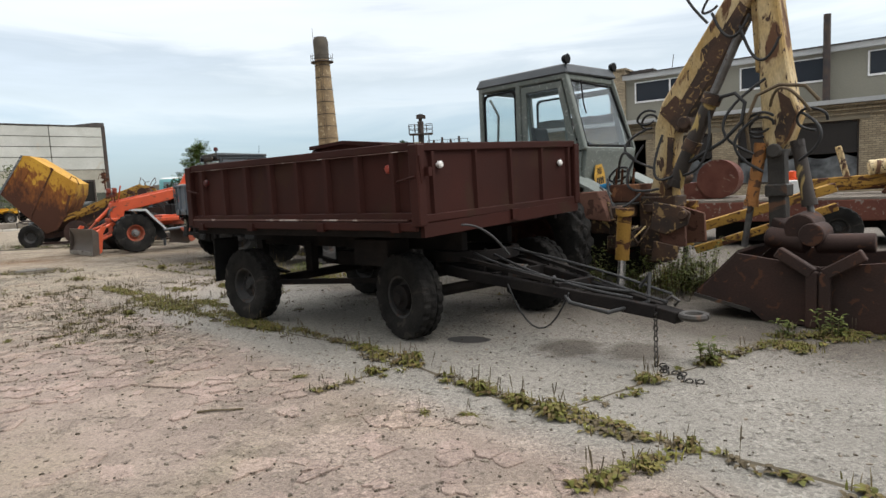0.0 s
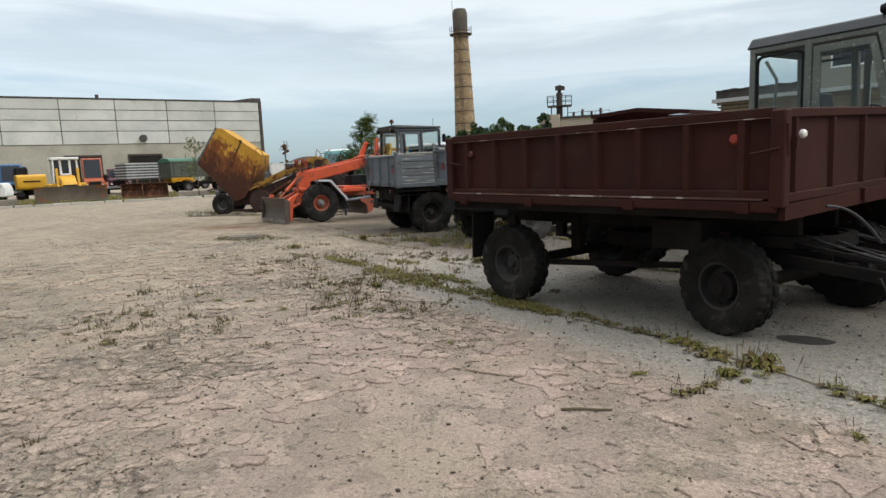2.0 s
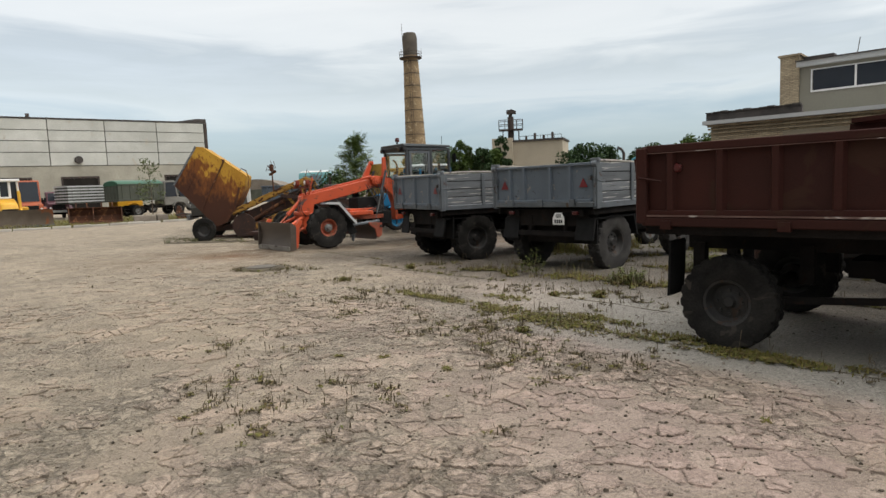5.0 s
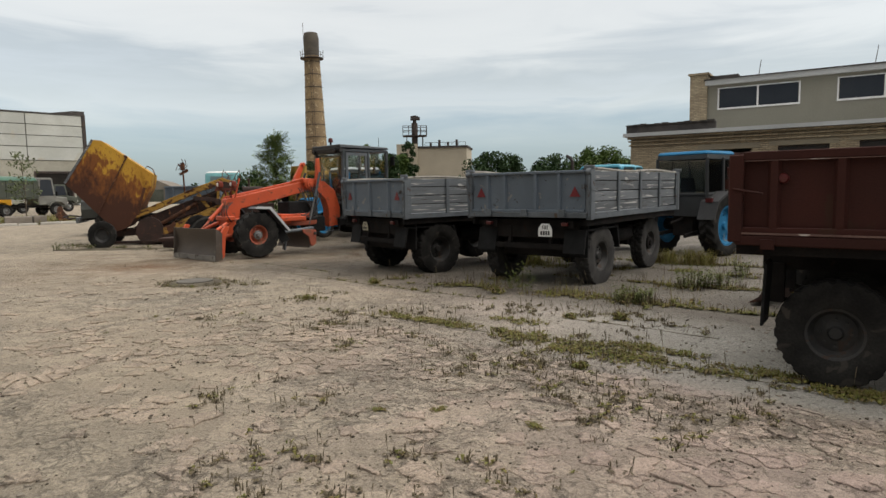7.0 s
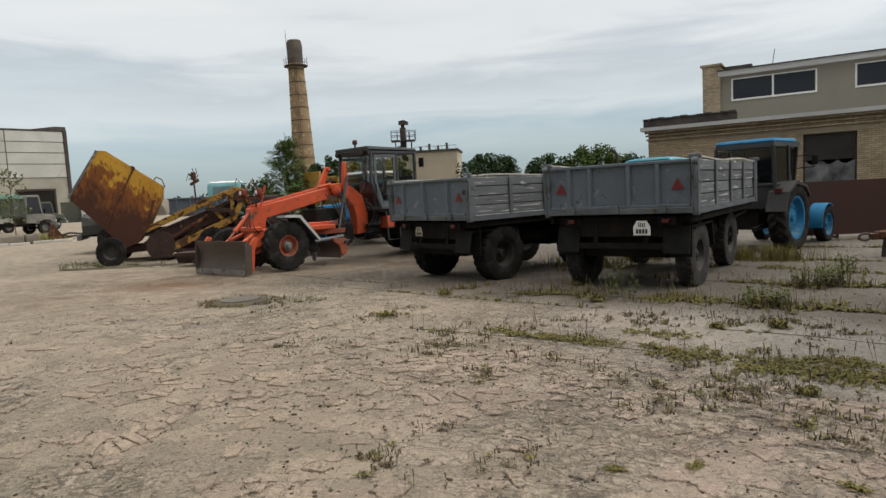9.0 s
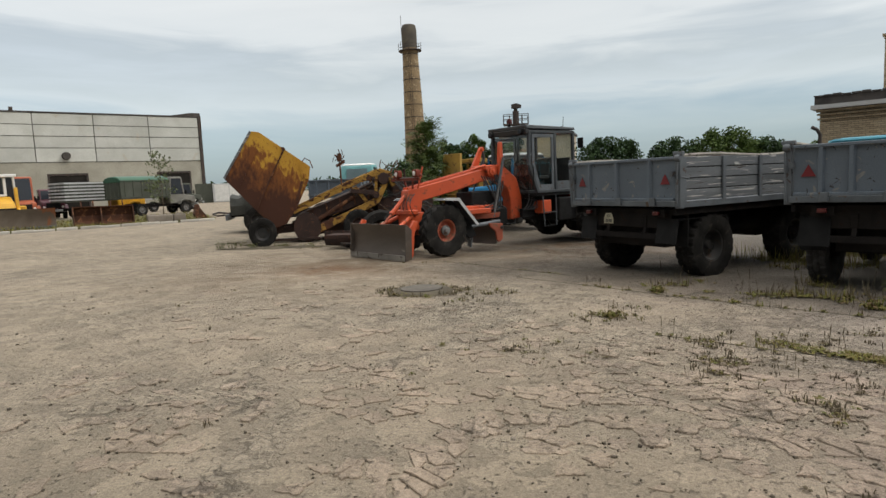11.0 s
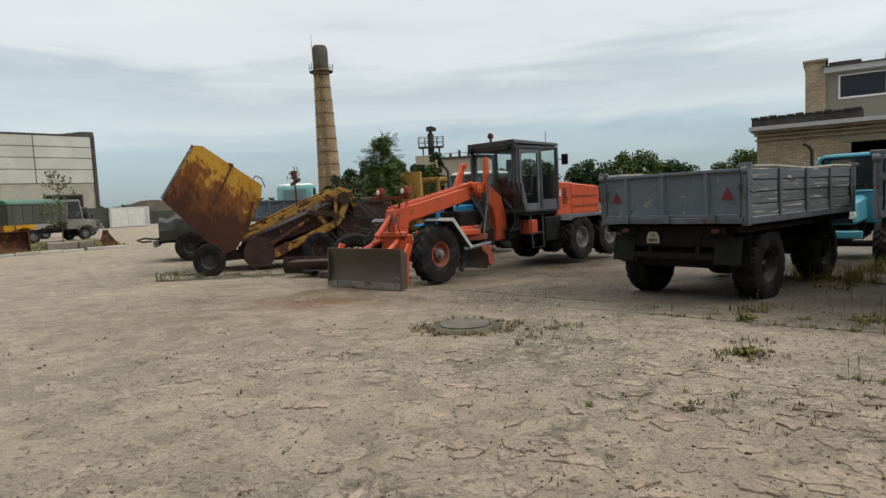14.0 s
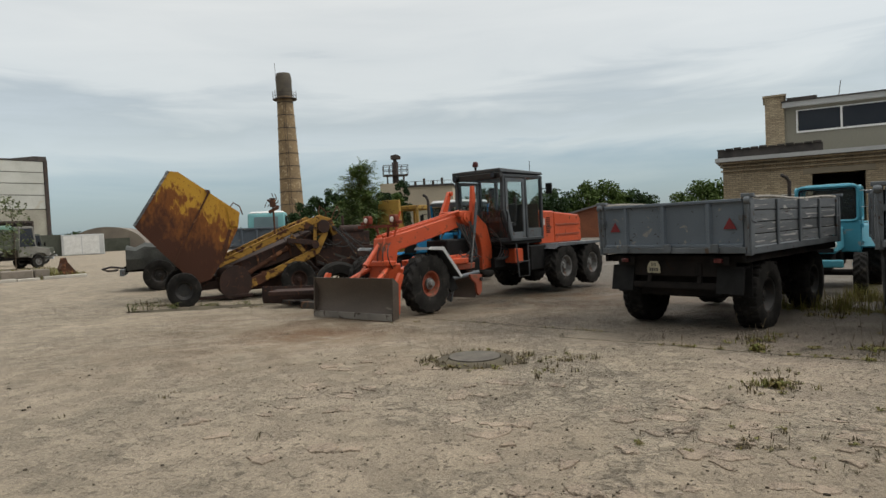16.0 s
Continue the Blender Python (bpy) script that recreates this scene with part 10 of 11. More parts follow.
def ash_tree(m, h, reach, label, seed, mat):
    """A young tree with upswept boughs, each carrying sprays of narrow leaflets."""
    g = np.random.default_rng(seed)
    t = thing("tree", m, label, "tree")
    lean = lambda z: 0.05 * math.sin(z * 1.3)
    v, f, boughs = [], [], []
    for k in range(46):
        u = (k + g.uniform(0, 0.8)) / 46
        z0 = h * (0.10 + 0.84 * u)
        az, ln = k * 2.4 + g.uniform(-0.4, 0.4), reach * (1 - 0.82 * u) * g.uniform(0.7, 1.15)
        rise = ln * g.uniform(0.35, 0.75)
        pts = [Vector((lean(z0) + ln * w * math.cos(az), ln * w * math.sin(az), z0 + rise * w ** 1.4)) for w in np.linspace(0, 1, 7)]
        boughs.append(pts)
        for p, q in zip(pts[1:], pts[2:] + [pts[-1] + (pts[-1] - pts[-2])]):
            for _ in range(5):
                c = p.lerp(q, g.uniform()) + Vector(g.normal(0, 0.05, 3))
                stem = Vector((math.cos(az) * 0.5 + g.normal(0, 0.7), math.sin(az) * 0.5 + g.normal(0, 0.7), g.normal(0.1, 0.4))).normalized()
                side = stem.cross(Vector((g.normal(0, 0.3), g.normal(0, 0.3), 1))).normalized()
                for j in range(5):
                    base = c + stem * (0.06 * j)
                    for sd in (-1, 1):
                        tip = base + (side * sd + stem * 0.5 + Vector((0, 0, g.normal(-0.15, 0.2)))).normalized() * g.uniform(0.08, 0.14)
                        wd = stem * 0.022
                        i = len(v)
                        mid = (base + tip) / 2
                        v += [tuple(base), tuple(mid - wd), tuple(tip), tuple(mid + wd)]
                        f.append((i, i + 1, i + 2, i + 3))
    P("trunk", M_BARK, t, lambda b: tube(b, [(lean(z), 0, z) for z in np.linspace(0, h * 0.97, 10)], 0.055, 8, 0.008))
    for pts in boughs:
        P("bough", M_BARK, t, lambda b: tube(b, pts, 0.014, 5, 0.004))
    me = bpy.data.meshes.new("crown")
    me.from_pydata(v, [], f)
    me.materials.append(mat)
    part("crown", me, None, t)
    return t


ash_tree(stand(-11.22, 29.9), 4.25, 1.25, "young ash tree with feathery green leaves behind the machines", 3, M_LEAFYOUNG)
tree(stand(-12.6, 31.2), 2.6, 1.8, "bushy dark shrub growing among the machines", 13, M_LEAFDARK, 3000, 0.08, 0.05, 0.0, 0.05, clumps=40)
TG = "trees beyond the yard"
for i, (x, y, h, w, mt) in enumerate(((-18.8, 90, 5.6, 3.4, 1), (-16.9, 91, 6.3, 3.2, 1), (-14.5, 90, 7.8, 2.2, 1), (-13.0, 89, 6.5, 3.2, 1), (-11.3, 90, 7.9, 3.0, 0), (-9.6, 91, 7.4, 2.8, 0), (-8.0, 90, 6.8, 3.0, 1), (-6.3, 91, 6.4, 3.0, 0), (-5.2, 92, 8.4, 2.2, 1),
                                     (4.2, 90, 5.5, 4.6, 1), (6.5, 91, 6.5, 5.2, 1), (8.9, 90, 6.0, 4.4, 1), (13.6, 90, 5.2, 3.8, 1), (16.2, 91, 6.4, 5.2, 1), (18.6, 92, 5.7, 4.2, 0), (20.4, 90, 7.0, 4.8, 0), (22.6, 90, 7.3, 4.8, 0), (24.9, 91, 5.8, 4.2, 0), (27.1, 92, 5.7, 4.4, 1), (29.6, 92, 4.9, 4.2, 1), (34.4, 90, 5.0, 4.4, 0), (37.4, 90, 6.3, 5.2, 0), (40.6, 90, 6.8, 5.2, 0))):
    tree(pose(x, y, 0), h, w, "broad green tree beyond the yard" if w > 4 else "slender green tree by the boiler house", 20 + i, M_LEAF if mt == 0 else M_LEAFDARK, 3000, 0.22, 0.10, 0.0, 0.16, TG, 40)
M_SAPLING = surf("pale_sparse_leaves", (0.13, 0.15, 0.075), (0.09, 0.11, 0.05), 2, 0.8, bump=0)
tree(pose(-30.6, 45.8, 0.05), 4.4, 1.9, "thin sapling with sparse pale leaves on the verge", 41, M_SAPLING, 420, 0.10, 0.28, 0.0, 0.035, clumps=30)
tree(pose(-37.2, 33.5, 0.05), 2.2, 1.0, "small thin sapling on the verge", 42, M_SAPLING, 260, 0.09, 0.28, 0.0, 0.025, clumps=16)
# far wood along the horizon
rng = np.random.default_rng(7)
cents = []
for k in range(150):
    a = radians(-75 + 150 * k / 149)
    d = 420 + 60 * math.sin(k * 0.7)
    cents.append((d * math.sin(a), d * math.cos(a), 2.5 + 1.5 * rng.uniform(), 3.2))
v, f = leaf_cloud(rng, cents, 1.0, 9000, 1.5)
v[:, 2] = np.maximum(v[:, 2], 0.1)
me = bpy.data.meshes.new("far_wood")
me.from_pydata(v.tolist(), [], f.tolist())
me.materials.append(M_LEAFDARK)
tagged(new("far_wood", me), "dark line of far trees on the horizon", "woodland", kind="stuff")


# ---- weeds, grit and small things on the slab ----
W_RNG = np.random.default_rng(11)
JOINTS = [([(-7.2, 12.5), (-5.9, 11.6), (-4.1, 9.8), (-2.8, 8.4), (-1.5, 7.3), (-0.9, 6.8)], 0.4), ([(-0.9, 6.8), (-0.4, 6.1), (0.1, 5.35), (0.6, 4.85), (1.3, 4.2), (1.9, 3.6), (2.6, 2.9)], 1.35),
          ([(0.6, 4.9), (1.2, 5.3), (2.1, 5.85), (3.0, 6.4), (4.1, 6.9), (5.6, 7.9)], 0.45), ([(0.5, 3.85), (0.8, 4.0), (1.2, 4.25)], 1.0), ([(-1.1, 5.6), (-0.8, 5.9), (-0.5, 6.25)], 0.9),
          ([(-8.4, 17.0), (-7.0, 15.3), (-6.4, 14.6), (-5.4, 13.7), (-4.6, 13.0)], 0.6), ([(-5.9, 14.9), (-4.6, 14.2), (-3.5, 13.1), (-2.7, 12.4), (-1.8, 11.5), (-0.7, 10.6), (0.8, 9.2)], 1.35),
          ([(-10.2, 20.2), (-8.6, 18.3), (-7.5, 17.1)], 0.35), ([(-3.0, 15.6), (-2.1, 14.5), (-1.37, 13.6), (-0.1, 12.75), (1.2, 11.5)], 1.3), ([(-0.9, 16.3), (-0.5, 15.75), (0.05, 14.85), (0.7, 13.8), (1.6, 12.7)], 1.1), ([(-1.0, 18.5), (0.4, 16.7), (2.2, 14.9), (3.8, 13.4)], 1.2), ([(1.6, 20.2), (2.66, 18.7), (3.7, 17.2), (5.2, 15.5)], 1.1), ([(3.4, 21.0), (4.6, 19.4), (6.0, 17.7)], 1.0), ([(-3.9, 11.3), (-3.2, 10.7), (-2.6, 10.1)], 0.5),
          ([(-13.5, 24.2), (-15.5, 24.6), (-17.5, 25.8)], 0.5)]


def along(poly, step):
    out = []
    for (x0, y0), (x1, y1) in zip(poly, poly[1:]):
        d = math.hypot(x1 - x0, y1 - y0)
        n = max(1, int(d / step))
        out += [(x0 + (x1 - x0) * k / n, y0 + (y1 - y0) * k / n) for k in range(n)]
    return out


class Leaves:
    """Gathers blades and leaves into one mesh."""

    def __init__(self):
        self.v, self.f = [], []

    def blade(self, x, y, z, h, w, lean, az):
        dx, dy = math.cos(az), math.sin(az)
        sx, sy = -dy * w / 2, dx * w / 2
        i = len(self.v)
        m = 0.55
        self.v += [(x - sx, y - sy, z), (x + sx, y + sy, z), (x + sx * 0.8 + dx * lean * 0.35, y + sy * 0.8 + dy * lean * 0.35, z + h * m), (x - sx * 0.8 + dx * lean * 0.35, y - sy * 0.8 + dy * lean * 0.35, z + h * m), (x + dx * lean, y + dy * lean, z + h)]
        self.f += [(i, i + 1, i + 2, i + 3), (i + 3, i + 2, i + 4)]

    def leaf(self, x, y, z, l, w, az, rise):
        dx, dy = math.cos(az), math.sin(az)
        sx, sy = -dy, dx
        i = len(self.v)
        for a, ww, zz in ((0.1, 0.12, 0.0), (0.45, 0.5, rise), (0.8, 0.38, rise * 0.9), (1.0, 0.0, rise * 0.4)):
            if ww:
                self.v += [(x + dx * l * a - sx * w * ww, y + dy * l * a - sy * w * ww, z + zz), (x + dx * l * a + sx * w * ww, y + dy * l * a + sy * w * ww, z + zz)]
            else:
                self.v.append((x + dx * l * a, y + dy * l * a, z + zz))
        self.f += [(i, i + 1, i + 3, i + 2), (i + 2, i + 3, i + 5, i + 4), (i + 4, i + 5, i + 6)]

    def spike(self, x, y, z, h, lean, az, r=0.0034):
        dx, dy = math.cos(az) * lean, math.sin(az) * lean
        i = len(self.v)
        for a, rr in ((0, r * 0.5), (0.55, r * 0.5), (0.62, r * 1.3), (0.95, r * 1.1)):
            for k in range(3):
                t = k * 2.094
                self.v.append((x + dx * a + rr * math.cos(t), y + dy * a + rr * math.sin(t), z + h * a))
        self.v.append((x + dx, y + dy, z + h))
        for s in range(3):
            for k in range(3):
                p, q = i + 3 * s + k, i + 3 * s + (k + 1) % 3
                self.f.append((p, q, q + 3, p + 3))
        self.f += [(i + 9 + k, i + 9 + (k + 1) % 3, i + 12) for k in range(3)]

    def mesh(self, name, mat):
        me = bpy.data.meshes.new(name)
        me.from_pydata(self.v, [], self.f)
        me.materials.append(mat)
        return me




def mixed_leaves(name, stops):
    """Each leaf takes its own tone, from fresh green to dried brown."""
    m = surf(name, (0.8, 0.8, 0.8), (1.0, 1.0, 1.0), 3, 0.75, grain=0.3, grain_scale=15, bump=0)
    n, l = m.node_tree.nodes, m.node_tree.links
    b = n["Principled BSDF"]
    geo, rampn, mul = n.new("ShaderNodeNewGeometry"), n.new("ShaderNodeValToRGB"), n.new("ShaderNodeMix")
    mul.data_type, mul.blend_type = "RGBA", "MULTIPLY"
    mul.inputs["Factor"].default_value = 1.0
    rampn.color_ramp.elements[0].color, rampn.color_ramp.elements[1].color = (*stops[0], 1), (*stops[-1], 1)
    for k, c in enumerate(stops[1:-1], 1):
        rampn.color_ramp.elements.new(k / (len(stops) - 1)).color = (*c, 1)
    l.new(geo.outputs["Random Per Island"], rampn.inputs[0])
    l.new(b.inputs["Base Color"].links[0].from_socket, mul.inputs[6])
    l.new(rampn.outputs[0], mul.inputs[7])
    l.new(mul.outputs[2], b.inputs["Base Color"])
    return m


M_LEAFMIX = mixed_leaves("weed_leaves_green_to_brown", [(0.090, 0.098, 0.024), (0.125, 0.122, 0.028), (0.150, 0.122, 0.036), (0.120, 0.080, 0.038), (0.105, 0.100, 0.026)])
M_GRASSMIX = mixed_leaves("grass_green_to_straw", [(0.14, 0.145, 0.032), (0.21, 0.19, 0.045), (0.18, 0.14, 0.058), (0.13, 0.10, 0.05)])
U = W_RNG.uniform
green, dry, grass = Leaves(), Leaves(), Leaves()


def tuft_green(L, x, y, n, size):
    z = gz(x, y)
    for _ in range(n):
        a = U(0, 6.28)
        L.leaf(x + U(-0.3, 0.3) * size, y + U(-0.3, 0.3) * size, z + 0.005, size * U(0.6, 1.2), size * U(0.32, 0.5), a, size * U(0.1, 0.5))


def tuft_blades(L, x, y, n, h, spread_):
    z = gz(x, y) - 0.005
    for _ in range(n):
        L.blade(x + W_RNG.normal(0, spread_), y + W_RNG.normal(0, spread_), z, h * U(0.5, 1.2), U(0.006, 0.014), h * U(0.1, 0.7), U(0, 6.28))


def spikes(x, y, n, h, spread_=0.08):
    z = gz(x, y)
    for _ in range(n):
        dry.spike(x + W_RNG.normal(0, spread_), y + W_RNG.normal(0, spread_), z, h * U(0.5, 1.25), h * U(0.0, 0.35), U(0, 6.28))


soil_v, soil_f = [], []
for poly, rich in JOINTS:
    pts = along(poly, 0.09)
    for k, (x, y) in enumerate(pts):
        gap = 0.5 + 0.9 * noise.noise((x * 1.1, y * 1.1, 5.0))
        if gap < 0.25:
            continue
        if U() < rich * (0.2 + 0.8 * gap):
            tuft_green(green, x + U(-0.06, 0.06), y + U(-0.06, 0.06), 6 + int(7 * rich), 0.045 + 0.035 * rich * gap)
        if U() < rich * 0.7 * gap:
            tuft_blades(grass if U() < 0.6 else dry, x, y, 6, 0.05 + 0.07 * gap * rich, 0.04)
        if U() < 0.10 * rich:
            spikes(x, y, 2, 0.16, 0.05)
    # a narrow dark seam of soil in the joint
    pts = along(poly, 0.3) + [poly[-1]]
    i0 = len(soil_v)
    for k, (x, y) in enumerate(pts):
        (xa, ya), (xb, yb) = pts[max(k - 1, 0)], pts[min(k + 1, len(pts) - 1)]
        d = math.hypot(xb - xa, yb - ya) or 1
        nx_, ny_ = -(yb - ya) / d, (xb - xa) / d
        w = 0.012 + 0.035 * rich * (0.6 + 0.6 * noise.noise((x * 2.1, y * 2.1, 1.0)))
        ox = 0.04 * noise.noise((x * 1.5, y * 1.5, 9.0))
        z = gz(x, y) + 0.006
        soil_v += [(x + nx_ * (ox - w), y + ny_ * (ox - w), z - 0.012), (x + nx_ * ox, y + ny_ * ox, z), (x + nx_ * (ox + w), y + ny_ * (ox + w), z - 0.012)]
        if k:
            a = i0 + 3 * k
            soil_f += [(a - 3, a - 2, a + 1, a), (a - 2, a - 1, a + 2, a + 1)]
sm = bpy.data.meshes.new("joint_soil")
sm.from_pydata(soil_v, [], soil_f)
sm.materials.append(M_SOIL)
tagged(new("joint_soil", sm), "dark soil gathered in the slab joints", "soil", kind="stuff")
# thick grass mats
for cx, cy, lx, ly, n in ((-5.7, 11.5, 0.75, 0.12, 800), (-4.7, 10.45, 0.35, 0.22, 420), (-4.2, 9.85, 0.4, 0.3, 520), (-3.8, 9.4, 0.35, 0.24, 420), (-2.4, 8.1, 0.5, 0.14, 600), (-3.3, 8.9, 0.25, 0.14, 160), (0.25, 16.95, 0.8, 0.35, 1900), (-0.3, 17.5, 0.4, 0.3, 500), (-0.45, 15.75, 0.25, 0.2, 200), (3.2, 9.4, 0.5, 0.5, 900), (3.9, 8.8, 0.5, 0.4, 600), (2.8, 6.1, 0.22, 0.12, 260), (3.6, 6.4, 0.2, 0.15, 260), (1.2, 9.9, 0.4, 0.4, 300), (-3.55, 9.75, 0.5, 0.16, 420), (-2.75, 8.7, 0.5, 0.14, 420), (-2.2, 7.95, 0.4, 0.12, 360), (-4.6, 11.3, 0.4, 0.16, 200), (3.3, 6.33, 0.22, 0.12, 260), (2.97, 6.45, 0.14, 0.10, 130), (-3.2, 18.3, 0.9, 0.5, 900), (-2.9, 17.4, 0.6, 0.4, 500), (-1.6, 18.6, 0.7, 0.5, 600)):
    for _ in range(n):
        u, w = W_RNG.normal(0, lx / 2), W_RNG.normal(0, ly / 2)
        x, y = cx + 0.71 * u + 0.70 * w, cy - 0.70 * u + 0.71 * w
        if noise.noise((x * 3.1, y * 3.1, 7.0)) < -0.05:
            continue
        tall = 0.32 if cy > 16 or (cx > 2.4 and cy > 8) else 0.055
        grass.blade(x, y, gz(x, y) - 0.005, tall * U(0.4, 1.2), U(0.006, 0.013), tall * U(0.1, 0.6), U(0, 6.28))
    for _ in range(n // 6):
        u, w = W_RNG.normal(0, lx / 2), W_RNG.normal(0, ly / 2)
        tuft_green(green, cx + 0.71 * u + 0.70 * w, cy - 0.70 * u + 0.71 * w, 5, 0.06)
    spikes(cx, cy, n // 110, 0.18, lx / 2.5)


# a leafy band of plantain along the nearest joints
for poly, rich in (([(-1.88, 7.85), (-1.1, 6.96), (-0.71, 6.31), (-0.37, 6.06), (0.03, 5.51), (0.52, 4.92), (0.9, 4.44), (1.3, 4.14), (1.65, 3.7), (2.3, 3.0)], 1.0), ([(0.72, 4.80), (1.16, 5.2), (1.65, 5.56), (2.09, 5.83), (2.74, 6.23), (3.2, 6.0)], 0.35),
                   ([(0.55, 3.89), (0.84, 4.0), (1.08, 4.19)], 0.6), ([(-1.14, 5.54), (-0.86, 5.8), (-0.5, 5.97)], 0.8), ([(-5.9, 11.5), (-5.4, 11.4), (-5.0, 10.95), (-4.4, 10.2), (-3.7, 9.45), (-3.2, 8.8)], 0.8)):
    for x, y in along(poly, 0.035):
        thick = rich * (0.55 + 0.9 * noise.noise((x * 2.4, y * 2.4, 8.0)))
        if U() > thick:
            continue
        px, py = x + W_RNG.normal(0, 0.035), y + W_RNG.normal(0, 0.035)
        tuft_green(green if U() < 0.7 else dry, px, py, 8, U(0.035, 0.075))
        if U() < 0.35:
            tuft_blades(grass if U() < 0.6 else dry, px, py, 5, U(0.04, 0.10), 0.04)
        if U() < 0.10:
            spikes(px, py, 2, 0.17, 0.05)


# small scattered weeds over the worn concrete
def patchy(x, y):
    return noise.noise((x * 0.55, y * 0.55, 2.0)) + 0.6 * noise.noise((x * 1.7, y * 1.7, 4.0))


count = 0
while count < 430:
    x, y = U(-8.6, -1.6), 6.6 + 6.0 * U() ** 0.8
    if abs(x + 4.6 + 0.35 * (y - 8)) > 2.9 or patchy(x, y) < U(-0.15, 0.6):
        continue
    count += 1
    kind = U()
    if kind < 0.35:
        tuft_green(dry if U() < 0.65 else green, x, y, 7, U(0.025, 0.055))
    elif kind < 0.6:
        tuft_blades(dry, x, y, 9, U(0.025, 0.06), 0.03)
    else:
        spikes(x, y, int(U(1, 3)), U(0.05, 0.11), 0.05)
        tuft_green(dry, x, y, 5, U(0.02, 0.04))
    if kind < 0.5 and U() < 0.4:
        spikes(x, y, 2, U(0.05, 0.11), 0.04)
for _ in range(150):
    x, y = U(-16, 3), U(3.0, 20)
    if patchy(x + 7, y) > 0.15:
        tuft_blades(dry, x, y, 7, U(0.025, 0.055), 0.03)
        if U() < 0.3:
            tuft_green(green, x, y, 5, U(0.025, 0.05))
for _ in range(90):
    a, rr = U(0, 6.28), U(0.30, 0.62)
    x, y = -10.0 + rr * 1.25 * math.cos(a), 15.72 + rr * math.sin(a)
    tuft_blades(dry, x, y, 5, U(0.03, 0.09), 0.03)
    if U() < 0.3:
        tuft_green(green, x, y, 4, 0.05)
for cx, cy, n in ((-8.85, 15.3, 20), (-9.3, 14.7, 10), (-7.45, 13.45, 16), (-7.6, 13.3, 10), (-7.2, 13.9, 6), (-6.05, 12.2, 10), (-16.6, 25.2, 26), (-17.4, 26.0, 20), (-15.2, 24.6, 22), (-14.2, 24.0, 14)):
    for _ in range(n):
        x, y = cx + W_RNG.normal(0, 0.2), cy + W_RNG.normal(0, 0.1)
        tuft_blades(dry if U() < 0.75 else grass, x, y, 6, U(0.03, 0.08), 0.03)
        tuft_green(green, x, y, 2, 0.05)
    spikes(cx, cy, n // 4, 0.13, 0.16)
# sprawling clumps of low leaves and stalks in the worn patches
for cx, cy, n in [(-3.6, 13.3, 26), (-3.2, 12.9, 22), (-2.75, 12.45, 30), (-2.4, 12.1, 18), (-4.5, 14.1, 24), (-5.1, 14.5, 18), (-1.3, 13.55, 26), (-0.9, 13.3, 22), (-0.2, 12.8, 18), (0.1, 14.8, 14), (-6.1, 15.6, 16), (-4.2, 15.3, 14), (-2.3, 15.3, 16), (-1.6, 16.3, 12), (-3.6, 17.2, 12)]:
    for _ in range(n):
        x, y = cx + W_RNG.normal(0, 0.24), cy + W_RNG.normal(0, 0.16)
        tuft_green(green, x, y, 4, U(0.05, 0.12))
        tuft_blades(dry if U() < 0.6 else grass, x, y, 5, U(0.05, 0.22), 0.05)
    spikes(cx, cy, n // 3, 0.3, 0.25)
# weeds ringing the manhole
for k in range(44):
    a, q = U(0, 6.28), U(0.40, 0.62)
    x, y = -10.0 + q * math.cos(a) * (1.3 if math.cos(a) > 0 else 1.0), 15.72 + q * math.sin(a)
    tuft_green(green if U() < 0.5 else dry, x, y, 5, U(0.04, 0.09))
    if U() < 0.35:
        tuft_blades(dry, x, y, 4, U(0.05, 0.12), 0.04)
made = 0
while made < 100:
    x, y = U(-8.8, -2.0), U(6.4, 12.4)
    if abs(x + 4.6 + 0.35 * (y - 8)) > 2.9 or patchy(x, y) < 0.12:
        continue
    made += 1
    az, reach = U(0, 6.28), U(0.05, 0.16)
    for _ in range(int(U(5, 12))):
        q = W_RNG.normal(0, reach)
        px, py = x + q * math.cos(az) + U(-0.03, 0.03), y + q * math.sin(az) + U(-0.03, 0.03)
        tuft_green(dry if U() < 0.55 else green, px, py, 3, U(0.03, 0.06))
        tuft_blades(dry, px, py, 2, U(0.03, 0.08), 0.03)
verge_grass = Leaves()
for _ in range(9000):
    a, d = U(), U(0.0, 1.0) ** 1.6
    x, y = -46.0 + 20.8 * a - 7.5 * d + U(-0.2, 0.2), 25.4 + 16.2 * a + 12.5 * d * (0.55 + 0.45 * a)
    hh = U(0.10, 0.34) * (0.7 + 0.5 * noise.noise((x * 0.4, y * 0.4, 1)))
    verge_grass.blade(x, y, 0.07, max(0.06, hh), U(0.02, 0.05), hh * U(0.2, 0.8), U(0, 6.28))
tagged(new("verge_grass", verge_grass.mesh("verge_grass", M_GRASSMIX)), "rough grass on the verge before the parked lorries", "grass", kind="stuff")
tagged(new("weeds_in_joints", green.mesh("weeds_in_joints", M_LEAFMIX)), "low green weeds growing in the slab joints", "weeds", kind="stuff")
tagged(new("dry_weeds", dry.mesh("dry_weeds", M_WEEDDRY)), "brown dry stalks and seed heads on the concrete", "weeds", kind="stuff")
tagged(new("yellow_grass", grass.mesh("yellow_grass", M_GRASSMIX)), "yellowish grass tufts along the joints", "grass", kind="stuff")

